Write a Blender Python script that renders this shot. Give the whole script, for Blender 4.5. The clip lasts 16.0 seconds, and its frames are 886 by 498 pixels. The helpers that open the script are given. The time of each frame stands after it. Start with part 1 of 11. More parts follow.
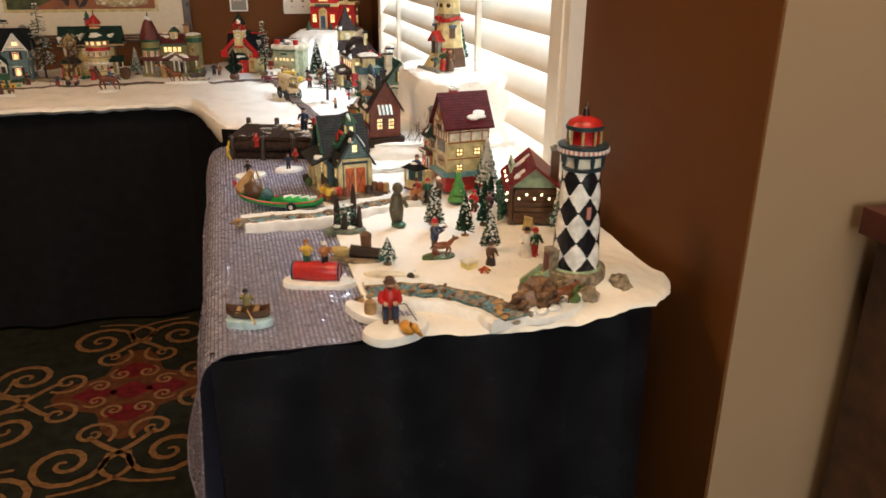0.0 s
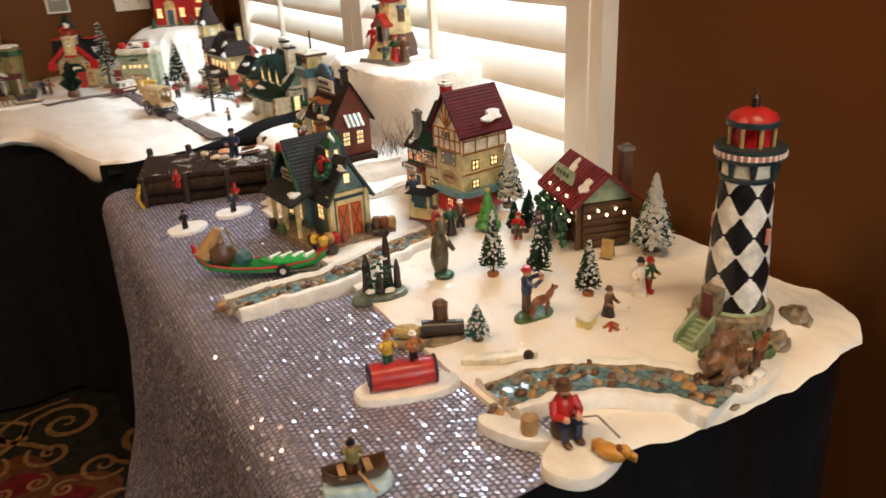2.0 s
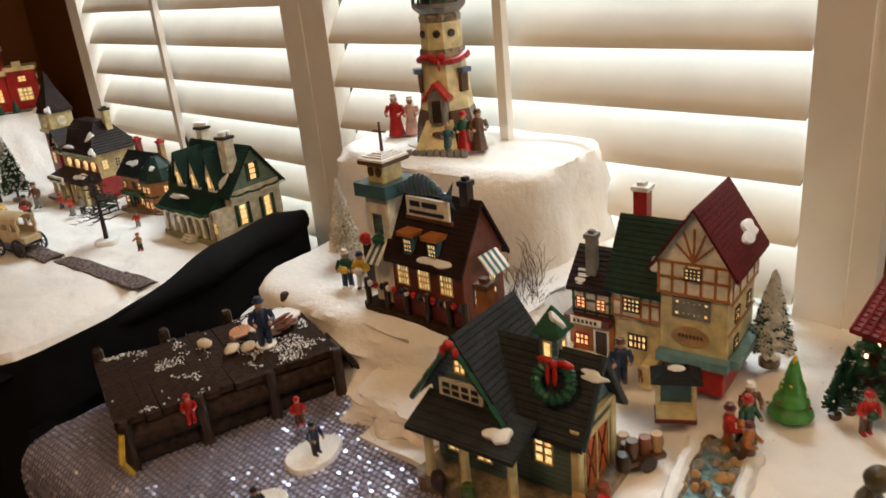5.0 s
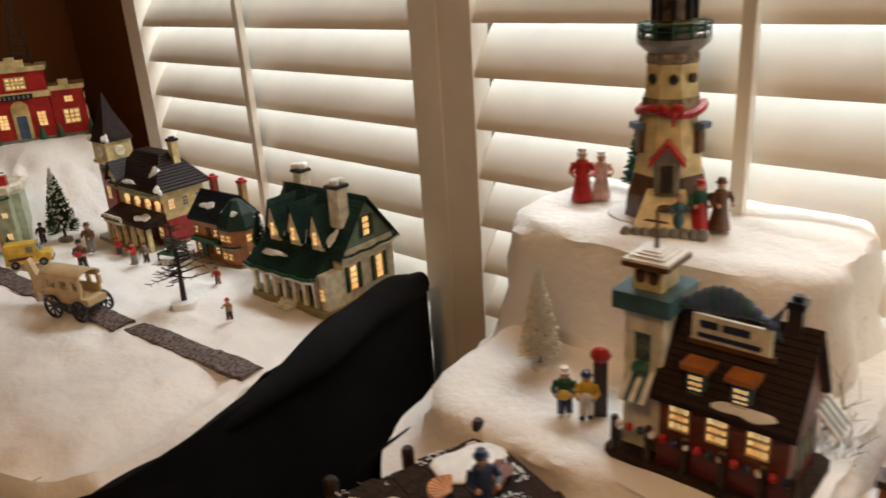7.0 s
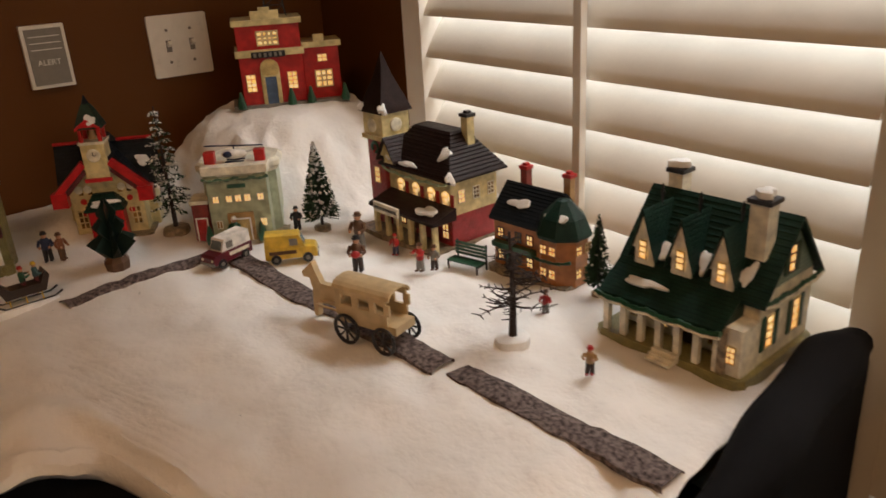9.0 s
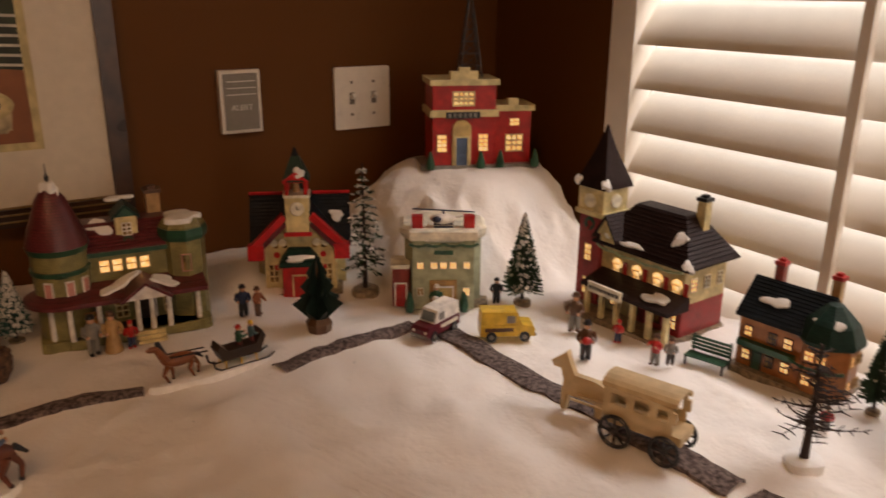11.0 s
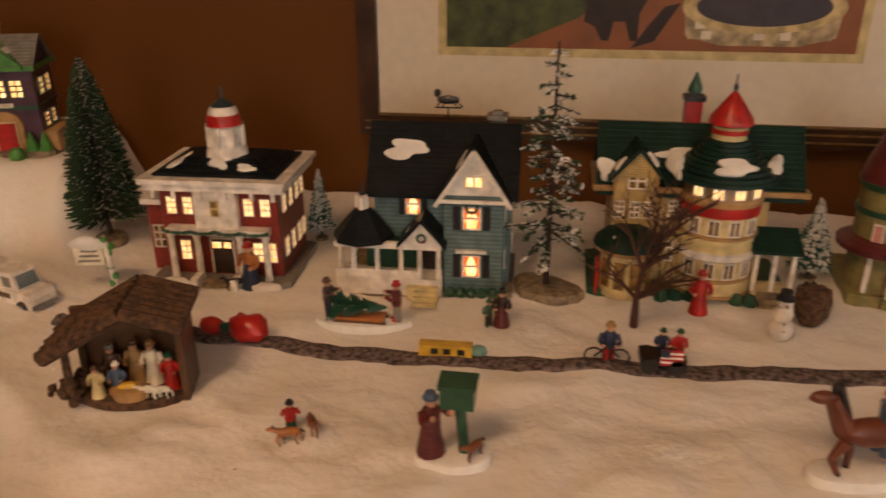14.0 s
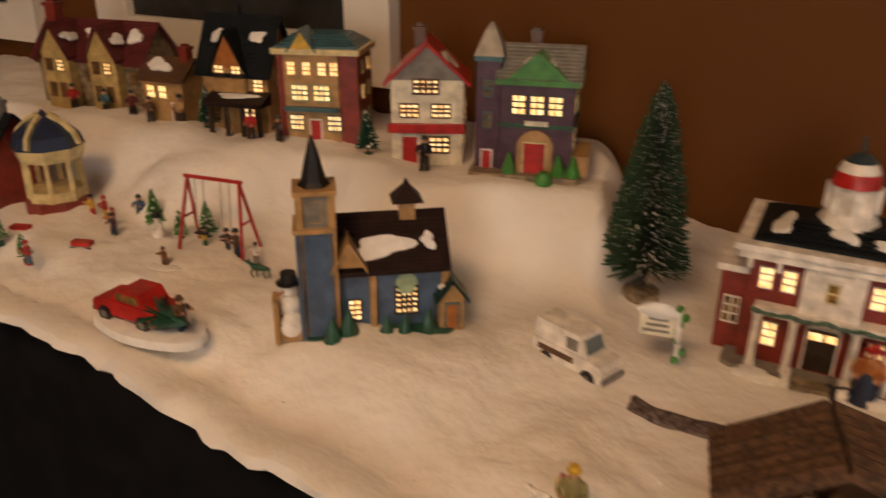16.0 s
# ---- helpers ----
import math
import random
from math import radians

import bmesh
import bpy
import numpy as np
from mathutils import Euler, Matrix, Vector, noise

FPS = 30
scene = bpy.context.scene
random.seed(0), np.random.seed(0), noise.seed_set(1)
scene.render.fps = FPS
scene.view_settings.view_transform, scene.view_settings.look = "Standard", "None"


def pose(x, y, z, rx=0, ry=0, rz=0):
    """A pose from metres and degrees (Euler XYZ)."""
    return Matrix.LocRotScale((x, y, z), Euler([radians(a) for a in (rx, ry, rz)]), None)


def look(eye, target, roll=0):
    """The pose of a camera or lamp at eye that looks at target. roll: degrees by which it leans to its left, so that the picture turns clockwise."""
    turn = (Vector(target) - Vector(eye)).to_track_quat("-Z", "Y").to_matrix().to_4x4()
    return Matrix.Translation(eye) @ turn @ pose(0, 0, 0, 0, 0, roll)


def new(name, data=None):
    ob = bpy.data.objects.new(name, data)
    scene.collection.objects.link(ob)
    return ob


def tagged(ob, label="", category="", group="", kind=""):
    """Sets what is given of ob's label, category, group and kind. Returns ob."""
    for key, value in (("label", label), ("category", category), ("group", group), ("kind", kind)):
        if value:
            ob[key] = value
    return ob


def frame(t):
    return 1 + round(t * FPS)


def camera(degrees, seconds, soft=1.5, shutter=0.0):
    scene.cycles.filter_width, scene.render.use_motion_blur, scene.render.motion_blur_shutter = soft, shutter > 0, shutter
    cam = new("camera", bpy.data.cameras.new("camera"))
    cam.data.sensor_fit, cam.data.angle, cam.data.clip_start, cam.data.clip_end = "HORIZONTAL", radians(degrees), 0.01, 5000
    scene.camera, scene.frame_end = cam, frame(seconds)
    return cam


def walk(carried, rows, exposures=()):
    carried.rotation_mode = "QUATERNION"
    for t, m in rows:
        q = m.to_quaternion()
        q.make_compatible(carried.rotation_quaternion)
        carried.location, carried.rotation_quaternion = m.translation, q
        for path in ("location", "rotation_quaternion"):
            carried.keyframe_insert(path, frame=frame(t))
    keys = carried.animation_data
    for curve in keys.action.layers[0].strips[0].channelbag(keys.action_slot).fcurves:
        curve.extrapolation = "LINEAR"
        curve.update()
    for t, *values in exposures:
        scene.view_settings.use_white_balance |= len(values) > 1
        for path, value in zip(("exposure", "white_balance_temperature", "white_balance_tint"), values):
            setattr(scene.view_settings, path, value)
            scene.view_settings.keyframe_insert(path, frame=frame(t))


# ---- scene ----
cam = camera(59.8, 16.0, soft=1.6, shutter=0.4)
METRES, EYE, TILT, LEAN, TURN = 3.05, 1.22, 0.0, 0.0, -15.4
ROWS = [
    (0.0, 0.0, 0.0, 0.0, 0.19, -21.33, -0.47),
    (0.5, -0.0172, 0.0242, -0.0038, -1.11, -21.65, 0.88),
    (1.0, -0.0371, 0.065, -0.0112, -3.37, -23.6, 2.92),
    (1.5, -0.0595, 0.0945, -0.0093, -6.18, -23.21, 2.85),
    (2.0, -0.0955, 0.1216, -0.0078, -15.04, -23.09, 2.69),
    (2.5, -0.1226, 0.1484, -0.0112, -18.98, -23.34, 3.16),
    (3.0, -0.1376, 0.196, -0.0147, -20.27, -22.97, 3.85),
    (5.5, -0.1702, 0.3577, -0.0013, -33.48, -21.2, 5.3),
    (6.0, -0.1654, 0.3787, 0.004, -31.46, -19.24, 4.76),
    (6.5, -0.1716, 0.4066, 0.0004, -31.47, -19.68, 4.05),
    (7.0, -0.1902, 0.4433, -0.0012, -32.05, -20.57, 3.63),
    (7.5, -0.2149, 0.475, -0.004, -29.56, -20.7, 3.02),
    (8.0, -0.2233, 0.5114, -0.0096, -25.08, -21.3, 2.56),
    (8.5, -0.2208, 0.5541, -0.0138, -22.03, -22.32, 3.54),
    (11.0, -0.3024, 0.636, -0.0055, -17.34, -18.34, -0.36),
    (11.5, -0.327, 0.6503, -0.0068, -9.37, -18.88, 0.01),
    (12.0, -0.3429, 0.6639, -0.0118, -1.57, -19.95, 0.21),
    (12.5, -0.356, 0.6734, -0.0167, 4.24, -22.0, 0.36),
    (13.0, -0.3692, 0.6814, -0.0179, 10.73, -22.58, 0.92),
    (13.5, -0.3866, 0.6835, -0.0203, 19.28, -22.64, 0.88),
    (14.0, -0.4075, 0.6821, -0.0229, 23.92, -23.23, 0.18),
    (14.5, -0.4376, 0.6809, -0.0251, 28.33, -23.8, -0.91),
    (15.0, -0.4697, 0.6757, -0.0251, 32.93, -24.75, -1.52),
    (15.5, -0.501, 0.6691, -0.0241, 38.14, -24.02, -0.76),
    (16.0, -0.5335, 0.6755, -0.0236, 45.4, -23.33, -0.36),
]
walk(cam, [(t, pose(0, 0, EYE, TILT, LEAN, TURN) @ pose(METRES * x, METRES * y, METRES * z, 90 + pitch, roll, yaw)) for t, x, y, z, yaw, pitch, roll in ROWS], [(0.0, 0.35, 6450, 7), (1.5, 0.3, 6450, 8), (2.0, 0.3, 6500, 8), (3.0, -0.1, 6500, 8), (5.5, -0.38, 6900, 9), (7.0, -0.63, 7200, 13), (8.5, -0.78, 7700, 17), (11.0, -0.72, 8400, 27), (11.5, -0.5, 8800, 29), (12.0, -0.35, 8900, 27), (13.5, 0.02, 7500, 21), (15.0, 0.08, 7200, 17), (16.0, 0.18, 6900, 14)])

# ---- light ----
world = bpy.data.worlds.new("sky")
scene.world = world
world.use_nodes = True
_nt = world.node_tree
_sky = _nt.nodes.new("ShaderNodeTexSky")
_sky.sky_type, _sky.sun_disc = "NISHITA", False
_sky.sun_elevation, _sky.sun_rotation = radians(40), radians(120)
_nt.links.new(_sky.outputs[0], _nt.nodes["Background"].inputs[0])
_nt.nodes["Background"].inputs[1].default_value = 0.14
_sun = bpy.data.lights.new("sun", "SUN")
_sun.energy, _sun.angle, _sun.color = 0.8, radians(12), (1.0, 0.95, 0.88)
new("sun", _sun).matrix_world = look((3, -4, 6), (0, 0, 0))


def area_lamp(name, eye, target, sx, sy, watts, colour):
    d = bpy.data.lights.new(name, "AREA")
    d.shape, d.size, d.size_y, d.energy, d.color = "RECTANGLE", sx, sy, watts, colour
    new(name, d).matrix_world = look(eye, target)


area_lamp("window_daylight", (1.34, 2.2, 2.95), (0.95, 2.2, 1.2), 2.1, 1.05, 345, (0.80, 0.92, 1.0))
# unseen fill panel added to the south, lifts facades, skirt and return wall
area_lamp("south_fill_light", (0.2, -3.0, 1.45), (0.1, 1.5, 0.9), 1.9, 1.4, 50, (1.0, 0.94, 0.86))
# warm fill panels added under the ceiling, no fixture behind them
area_lamp("ceiling_fill_light", (-1.3, 1.4, 2.66), (-1.3, 1.4, 0), 0.6, 0.6, 27, (1.0, 0.60, 0.31))
area_lamp("ceiling_fill_light", (0.2, 0.2, 2.66), (0.2, 0.2, 0), 0.6, 0.6, 17, (1.0, 0.70, 0.42))

# ---- materials ----
_mats = {}


def mat(name, col, rough=0.5, metal=0.0, var=0.18, scale=60.0, bump=0.15, bscale=400.0, pattern="", pscale=1.0, emit=0.0, col2=None, spec=0.5):
    if name in _mats:
        return _mats[name]
    m = bpy.data.materials.new(name)
    m.use_nodes = True
    nt, N = m.node_tree, m.node_tree.nodes
    b = N["Principled BSDF"]
    L = nt.links.new
    tc = N.new("ShaderNodeTexCoord")
    n1 = N.new("ShaderNodeTexNoise")
    n1.inputs["Scale"].default_value, n1.inputs["Detail"].default_value = scale, 5
    L(tc.outputs["Object"], n1.inputs["Vector"])
    n2 = N.new("ShaderNodeTexNoise")
    n2.inputs["Scale"].default_value, n2.inputs["Detail"].default_value = bscale, 3
    L(tc.outputs["Object"], n2.inputs["Vector"])
    mix = N.new("ShaderNodeMix")
    mix.data_type = "RGBA"
    mix.inputs[6].default_value = tuple(c * (1 - var) for c in col) + (1,)
    mix.inputs[7].default_value = tuple(min(1, c * (1 + var)) for c in (col2 or col)) + (1,)
    ramp = N.new("ShaderNodeMapRange")
    ramp.inputs[1].default_value, ramp.inputs[2].default_value = 0.35, 0.65
    L(n1.outputs[0], ramp.inputs[0])
    L(ramp.outputs[0], mix.inputs[0])
    out, height = mix.outputs[2], n2.outputs[0]
    if pattern:
        w = N.new("ShaderNodeTexWave" if pattern in ("siding", "planks") else "ShaderNodeTexBrick")
        if pattern in ("siding", "planks"):
            w.bands_direction = "Z" if pattern == "siding" else "X"
            w.wave_profile = "SAW"
            w.inputs["Scale"].default_value = pscale
            w.inputs["Distortion"].default_value = 0.3
            L(tc.outputs["Object"], w.inputs["Vector"])
            fac = w.outputs["Fac"]
        else:
            mp = N.new("ShaderNodeMapping")
            sep, com, add = N.new("ShaderNodeSeparateXYZ"), N.new("ShaderNodeCombineXYZ"), N.new("ShaderNodeMath")
            L(tc.outputs["Object"], sep.inputs[0])
            L(sep.outputs[0], add.inputs[0])
            L(sep.outputs[1], add.inputs[1])
            L(add.outputs[0], com.inputs[0])
            L(sep.outputs[2], com.inputs[1])
            w.inputs["Scale"].default_value = pscale
            w.inputs["Color1"].default_value = (1, 1, 1, 1)
            w.inputs["Color2"].default_value = (0.75, 0.75, 0.75, 1)
            w.inputs["Mortar"].default_value = (0.1, 0.1, 0.1, 1)
            w.inputs["Mortar Size"].default_value = 0.03
            L(com.outputs[0], w.inputs["Vector"])
            fac = w.outputs["Color"]
        mul = N.new("ShaderNodeMix")
        mul.data_type, mul.blend_type = "RGBA", "MULTIPLY"
        mul.inputs[0].default_value = 0.45
        L(out, mul.inputs[6])
        L(fac, mul.inputs[7])
        out = mul.outputs[2]
        ad = N.new("ShaderNodeMath")
        ad.operation = "MULTIPLY_ADD"
        L(fac, ad.inputs[0])
        ad.inputs[1].default_value = 1.5
        L(n2.outputs[0], ad.inputs[2])
        height = ad.outputs[0]
    L(out, b.inputs["Base Color"])
    bp = N.new("ShaderNodeBump")
    bp.inputs["Strength"].default_value, bp.inputs["Distance"].default_value = min(1, bump * (3 if pattern else 1)), 0.002
    L(height, bp.inputs["Height"])
    L(bp.outputs[0], b.inputs["Normal"])
    rr = N.new("ShaderNodeMapRange")
    rr.inputs[3].default_value, rr.inputs[4].default_value = max(0.03, rough - 0.1), min(1, rough + 0.12)
    L(n1.outputs[0], rr.inputs[0])
    L(rr.outputs[0], b.inputs["Roughness"])
    b.inputs["Metallic"].default_value = metal
    b.inputs["Specular IOR Level"].default_value = spec
    if emit:
        L(out, b.inputs["Emission Color"])
        b.inputs["Emission Strength"].default_value = emit
    _mats[name] = m
    return m


def glaze(name, col, **k):
    """Glossy hand-painted ceramic."""
    k = {**dict(rough=0.33, var=0.22, scale=70, bump=0.12, bscale=260), **k}
    return mat("ceramic_" + name, col, **k)


WALLP = mat("brown_wall_paint", (0.122, 0.044, 0.0095), rough=0.6, spec=0.2, var=0.06, scale=3, bump=0.12, bscale=350)
# same brown paint, lightened: grazing light and sheen are in the colour
WALLP_LIT = mat("satin_brown_paint_lit", (0.36, 0.245, 0.145), rough=0.4, var=0.08, scale=2, bump=0.08, bscale=300)
CEIL = mat("ceiling_paint", (0.75, 0.70, 0.62), rough=0.8, var=0.05, scale=4)
WHITE = mat("shutter_white_paint", (0.80, 0.76, 0.69), rough=0.42, var=0.04, scale=12, bump=0.05, bscale=120)
SNOW = mat("cotton_batting", (0.82, 0.80, 0.77), rough=0.95, var=0.05, scale=9, bump=0.9, bscale=95, spec=0.06)
DUST = mat("snow_paint", (0.80, 0.80, 0.78), rough=0.75, var=0.06, scale=80, bump=0.5, bscale=500)
CLOTH = mat("black_cloth", (0.006, 0.006, 0.007), rough=0.9, var=0.3, scale=30, bump=0.3, bscale=900, spec=0.15)
VINYL = mat("black_plastic_sheet", (0.007, 0.0078, 0.0105), rough=0.24, var=0.2, scale=15, bump=0.4, bscale=24, spec=0.6)
SEQB = mat("lilac_net_fabric", (0.21, 0.20, 0.29), rough=0.7, var=0.3, scale=200, bump=0.5)
SEQ = mat("silver_sequin", (0.66, 0.66, 0.84), rough=0.3, metal=0.72, var=0.25, scale=90, bump=0.05)
FROST = mat("snow_dusted_ribbon", (0.032, 0.018, 0.016), rough=0.9, var=0.15, scale=190, bump=0.6, bscale=900, col2=(0.20, 0.155, 0.145))
CARPET = mat("dark_carpet", (0.012, 0.013, 0.009), rough=1.0, var=0.4, scale=25, bump=0.6, bscale=500, spec=0.1)
SCROLL = mat("tan_carpet_yarn", (0.16, 0.085, 0.035), rough=1.0, var=0.25, scale=60, bump=0.6, bscale=500, spec=0.1)
RUST = mat("rust_carpet_yarn", (0.075, 0.026, 0.010), rough=1.0, var=0.25, scale=40, bump=0.6, bscale=500, spec=0.1)
CRIM = mat("crimson_carpet_yarn", (0.085, 0.006, 0.008), rough=1.0, var=0.25, scale=40, bump=0.6, bscale=500, spec=0.1)
LIT = mat("warm_lit_pane", (1.0, 0.45, 0.11), rough=0.3, var=0.05, scale=190, emit=1.35, col2=(1.0, 0.80, 0.42))
# curtain cloth glows by emission, standing in for light shining through it
CURT = mat("lit_orange_curtain", (0.75, 0.16, 0.03), rough=0.7, var=0.2, scale=300, emit=0.55)
DIM = mat("dim_pane", (0.10, 0.065, 0.03), rough=0.15, var=0.4, scale=90, col2=(0.25, 0.15, 0.05))
BULB = mat("tiny_bulb", (1.0, 0.75, 0.42), rough=0.3, emit=5.0)
CREAM = glaze("cream", (0.62, 0.52, 0.27))
IVORY = glaze("ivory", (0.72, 0.68, 0.55))
WHT = glaze("white", (0.76, 0.73, 0.68))
RED = glaze("red", (0.42, 0.018, 0.016))
BRICKM = glaze("red_brick", (0.26, 0.035, 0.025), pattern="brick", pscale=90)
DRED = glaze("maroon", (0.13, 0.022, 0.024), pattern="brick", pscale=70)
GREEN = glaze("dark_green", (0.015, 0.075, 0.042))
GROOF = glaze("green_shingle", (0.008, 0.033, 0.024), rough=0.42, spec=0.2, pattern="brick", pscale=80)
MINT = glaze("pale_green", (0.30, 0.40, 0.26))
SAGE = glaze("grey_green_siding", (0.24, 0.36, 0.29), pattern="siding", pscale=60)
BLUE = glaze("grey_blue_siding", (0.15, 0.25, 0.27), pattern="siding", pscale=62)
DBLUE = glaze("slate_blue", (0.065, 0.11, 0.19))
SLATE = glaze("charcoal_shingle", (0.011, 0.015, 0.019), rough=0.45, spec=0.12, pattern="brick", pscale=85)
BROOF = glaze("brown_shingle", (0.026, 0.014, 0.013), rough=0.45, spec=0.14, pattern="brick", pscale=85)
MROOF = glaze("maroon_shingle", (0.10, 0.011, 0.014), rough=0.55, spec=0.15, pattern="brick", pscale=85)
TAN = glaze("tan", (0.40, 0.24, 0.10))
OCHRE = glaze("ochre", (0.55, 0.40, 0.16), pattern="brick", pscale=90)
OLIVE = glaze("olive_brick", (0.26, 0.23, 0.09), pattern="brick", pscale=110)
ORANGE = glaze("orange_brown", (0.36, 0.13, 0.035))
BROWN = glaze("brown", (0.10, 0.048, 0.024))
DBROWN = glaze("dark_brown", (0.028, 0.016, 0.011))
BLACK = glaze("black", (0.010, 0.010, 0.012))
TEAL = glaze("teal", (0.045, 0.115, 0.135))
DTEAL = glaze("slate_teal", (0.022, 0.042, 0.052))
PURPLE = glaze("plum_brick", (0.085, 0.035, 0.065), pattern="brick", pscale=90)
GREY = glaze("grey", (0.20, 0.19, 0.17))
STONE = glaze("stone", (0.22, 0.17, 0.11), scale=120, bump=0.5, var=0.5)
PINK = glaze("pink", (0.55, 0.25, 0.22))
SKIN = glaze("flesh", (0.50, 0.27, 0.17))
NAVY = glaze("navy", (0.018, 0.03, 0.07))
YEL = glaze("yellow", (0.62, 0.40, 0.05))
GRAS = glaze("moss", (0.055, 0.10, 0.025), scale=200, bump=0.6, var=0.5)
WATER = glaze("painted_water", (0.12, 0.22, 0.25), rough=0.12, scale=150, var=0.5)
ICE = glaze("pale_blue_ice", (0.42, 0.56, 0.60), rough=0.2)
WOOD = mat("weathered_wood", (0.030, 0.017, 0.012), rough=0.85, spec=0.2, var=0.45, scale=150, bump=0.6, bscale=300)
RAWW = mat("pale_plywood", (0.56, 0.42, 0.24), rough=0.6, var=0.12, scale=60, bump=0.15)
BARK = mat("rough_bark", (0.085, 0.045, 0.025), rough=0.95, var=0.6, scale=180, bump=1.0, bscale=260)
TWIG = mat("dark_twig", (0.030, 0.018, 0.014), rough=0.8, var=0.4, scale=200, bump=0.4)
BIRCH = mat("pale_twig", (0.24, 0.18, 0.14), rough=0.8, var=0.5, scale=200, bump=0.4)
NEED = mat("green_bristle", (0.020, 0.055, 0.024), rough=0.8, var=0.4, scale=200)
NEEDT = mat("teal_bristle", (0.035, 0.13, 0.105), rough=0.75, var=0.4, scale=200)
NEEDW = mat("cream_bristle", (0.84, 0.78, 0.64), rough=0.85, var=0.2, scale=200)
TIPS = mat("flocked_tips", (0.84, 0.84, 0.81), rough=0.9, var=0.1, scale=200)
XMAS = glaze("bright_green", (0.06, 0.24, 0.05), bump=0.5)
PLATE = mat("white_switch_plastic", (0.78, 0.75, 0.68), rough=0.3, var=0.03)
GPLAS = mat("grey_plastic", (0.22, 0.20, 0.17), rough=0.4, var=0.06)
FRAMEW = mat("dark_frame_wood", (0.050, 0.022, 0.012), rough=0.3, var=0.4, scale=25, bump=0.1)
GILT = mat("worn_gilt", (0.30, 0.20, 0.09), rough=0.35, metal=0.6, var=0.3, scale=90)
MATB = mat("cream_mat_board", (0.68, 0.62, 0.52), rough=0.85, var=0.03)
DGLASS = mat("dark_picture", (0.03, 0.032, 0.030), rough=0.12, var=0.5, scale=9)


# ---- geometry kit ----
class Geo:
    def __init__(self):
        self.v, self.f, self.m = [], [], []

    def add(self, vs, fs, m=0):
        o = len(self.v)
        self.v += [tuple(p) for p in vs]
        self.f += [tuple(i + o for i in f) for f in fs]
        self.m += [m] * len(fs)
        return self

    def box(self, x0, x1, y0, y1, z0, z1, m=0):
        return self.add([(x0, y0, z0), (x1, y0, z0), (x1, y1, z0), (x0, y1, z0), (x0, y0, z1), (x1, y0, z1), (x1, y1, z1), (x0, y1, z1)],
                        [(3, 2, 1, 0), (4, 5, 6, 7), (0, 1, 5, 4), (1, 2, 6, 5), (2, 3, 7, 6), (3, 0, 4, 7)], m)

    def prism(self, poly, z0, z1, m=0):
        n = len(poly)
        return self.add([(x, y, z0) for x, y in poly] + [(x, y, z1) for x, y in poly],
                        [tuple(range(n - 1, -1, -1)), tuple(range(n, 2 * n))] + [(i, (i + 1) % n, n + (i + 1) % n, n + i) for i in range(n)], m)

    def lathe(self, prof, n=16, c=(0, 0, 0), m=0, turn=0.0, sx=1.0, sy=1.0):
        vs, fs = [], []
        for r, z in prof:
            for i in range(n):
                a = 2 * math.pi * (i + turn) / n
                vs.append((c[0] + sx * r * math.cos(a), c[1] + sy * r * math.sin(a), c[2] + z))
        for j in range(len(prof) - 1):
            for i in range(n):
                k = (i + 1) % n
                fs.append((j * n + i, j * n + k, (j + 1) * n + k, (j + 1) * n + i))
        fs.append(tuple(range(n - 1, -1, -1)))
        fs.append(tuple((len(prof) - 1) * n + i for i in range(n)))
        return self.add(vs, fs, m)

    def ell(self, c, r, m=0, n=10, k=6, rough=0.0, flat=False):
        rx, ry, rz = r if isinstance(r, tuple) else (r, r, r)
        vs, fs = [], []
        for j in range(k + 1):
            t = (math.pi * (0.02 + 0.96 * j / k)) - math.pi / 2
            for i in range(n):
                a = 2 * math.pi * i / n
                p = Vector((math.cos(t) * math.cos(a), math.cos(t) * math.sin(a), max(math.sin(t), 0) if flat else math.sin(t)))
                s = 1 + rough * noise.noise(Vector((p.x * 2 + c[0] * 90, p.y * 2 + c[1] * 90, p.z * 2 + c[2] * 90)))
                vs.append((c[0] + rx * p.x * s, c[1] + ry * p.y * s, c[2] + rz * p.z * s))
        for j in range(k):
            for i in range(n):
                q = (i + 1) % n
                fs.append((j * n + i, j * n + q, (j + 1) * n + q, (j + 1) * n + i))
        fs.append(tuple(range(n - 1, -1, -1)))
        fs.append(tuple(k * n + i for i in range(n)))
        return self.add(vs, fs, m)

    def tube(self, p, q, r0, r1=None, m=0, n=6):
        p, q = Vector(p), Vector(q)
        r1 = r0 if r1 is None else r1
        d = (q - p)
        if d.length < 1e-6:
            return self
        u = d.orthogonal().normalized()
        w = d.normalized().cross(u)
        vs = []
        for c, r in ((p, r0), (q, r1)):
            for i in range(n):
                a = 2 * math.pi * i / n
                vs.append(c + r * (math.cos(a) * u + math.sin(a) * w))
        fs = [(i, (i + 1) % n, n + (i + 1) % n, n + i) for i in range(n)] + [tuple(range(n - 1, -1, -1)), tuple(range(n, 2 * n))]
        return self.add(vs, fs, m)

    def line(self, pts, r, m=0, n=6, taper=1.0):
        k = len(pts) - 1
        for i in range(k):
            self.tube(pts[i], pts[i + 1], r * (1 + (taper - 1) * i / k), r * (1 + (taper - 1) * (i + 1) / k), m, n)
        return self

    def make(self, name, mats, parent=None, smooth=False, label=""):
        me = bpy.data.meshes.new(name)
        me.from_pydata(self.v, [], self.f)
        for mt in (mats if isinstance(mats, (list, tuple)) else [mats]):
            me.materials.append(mt)
        me.polygons.foreach_set("material_index", self.m)
        if smooth:
            me.polygons.foreach_set("use_smooth", [True] * len(self.f))
            me.set_sharp_from_angle(angle=radians(42))
        me.update()
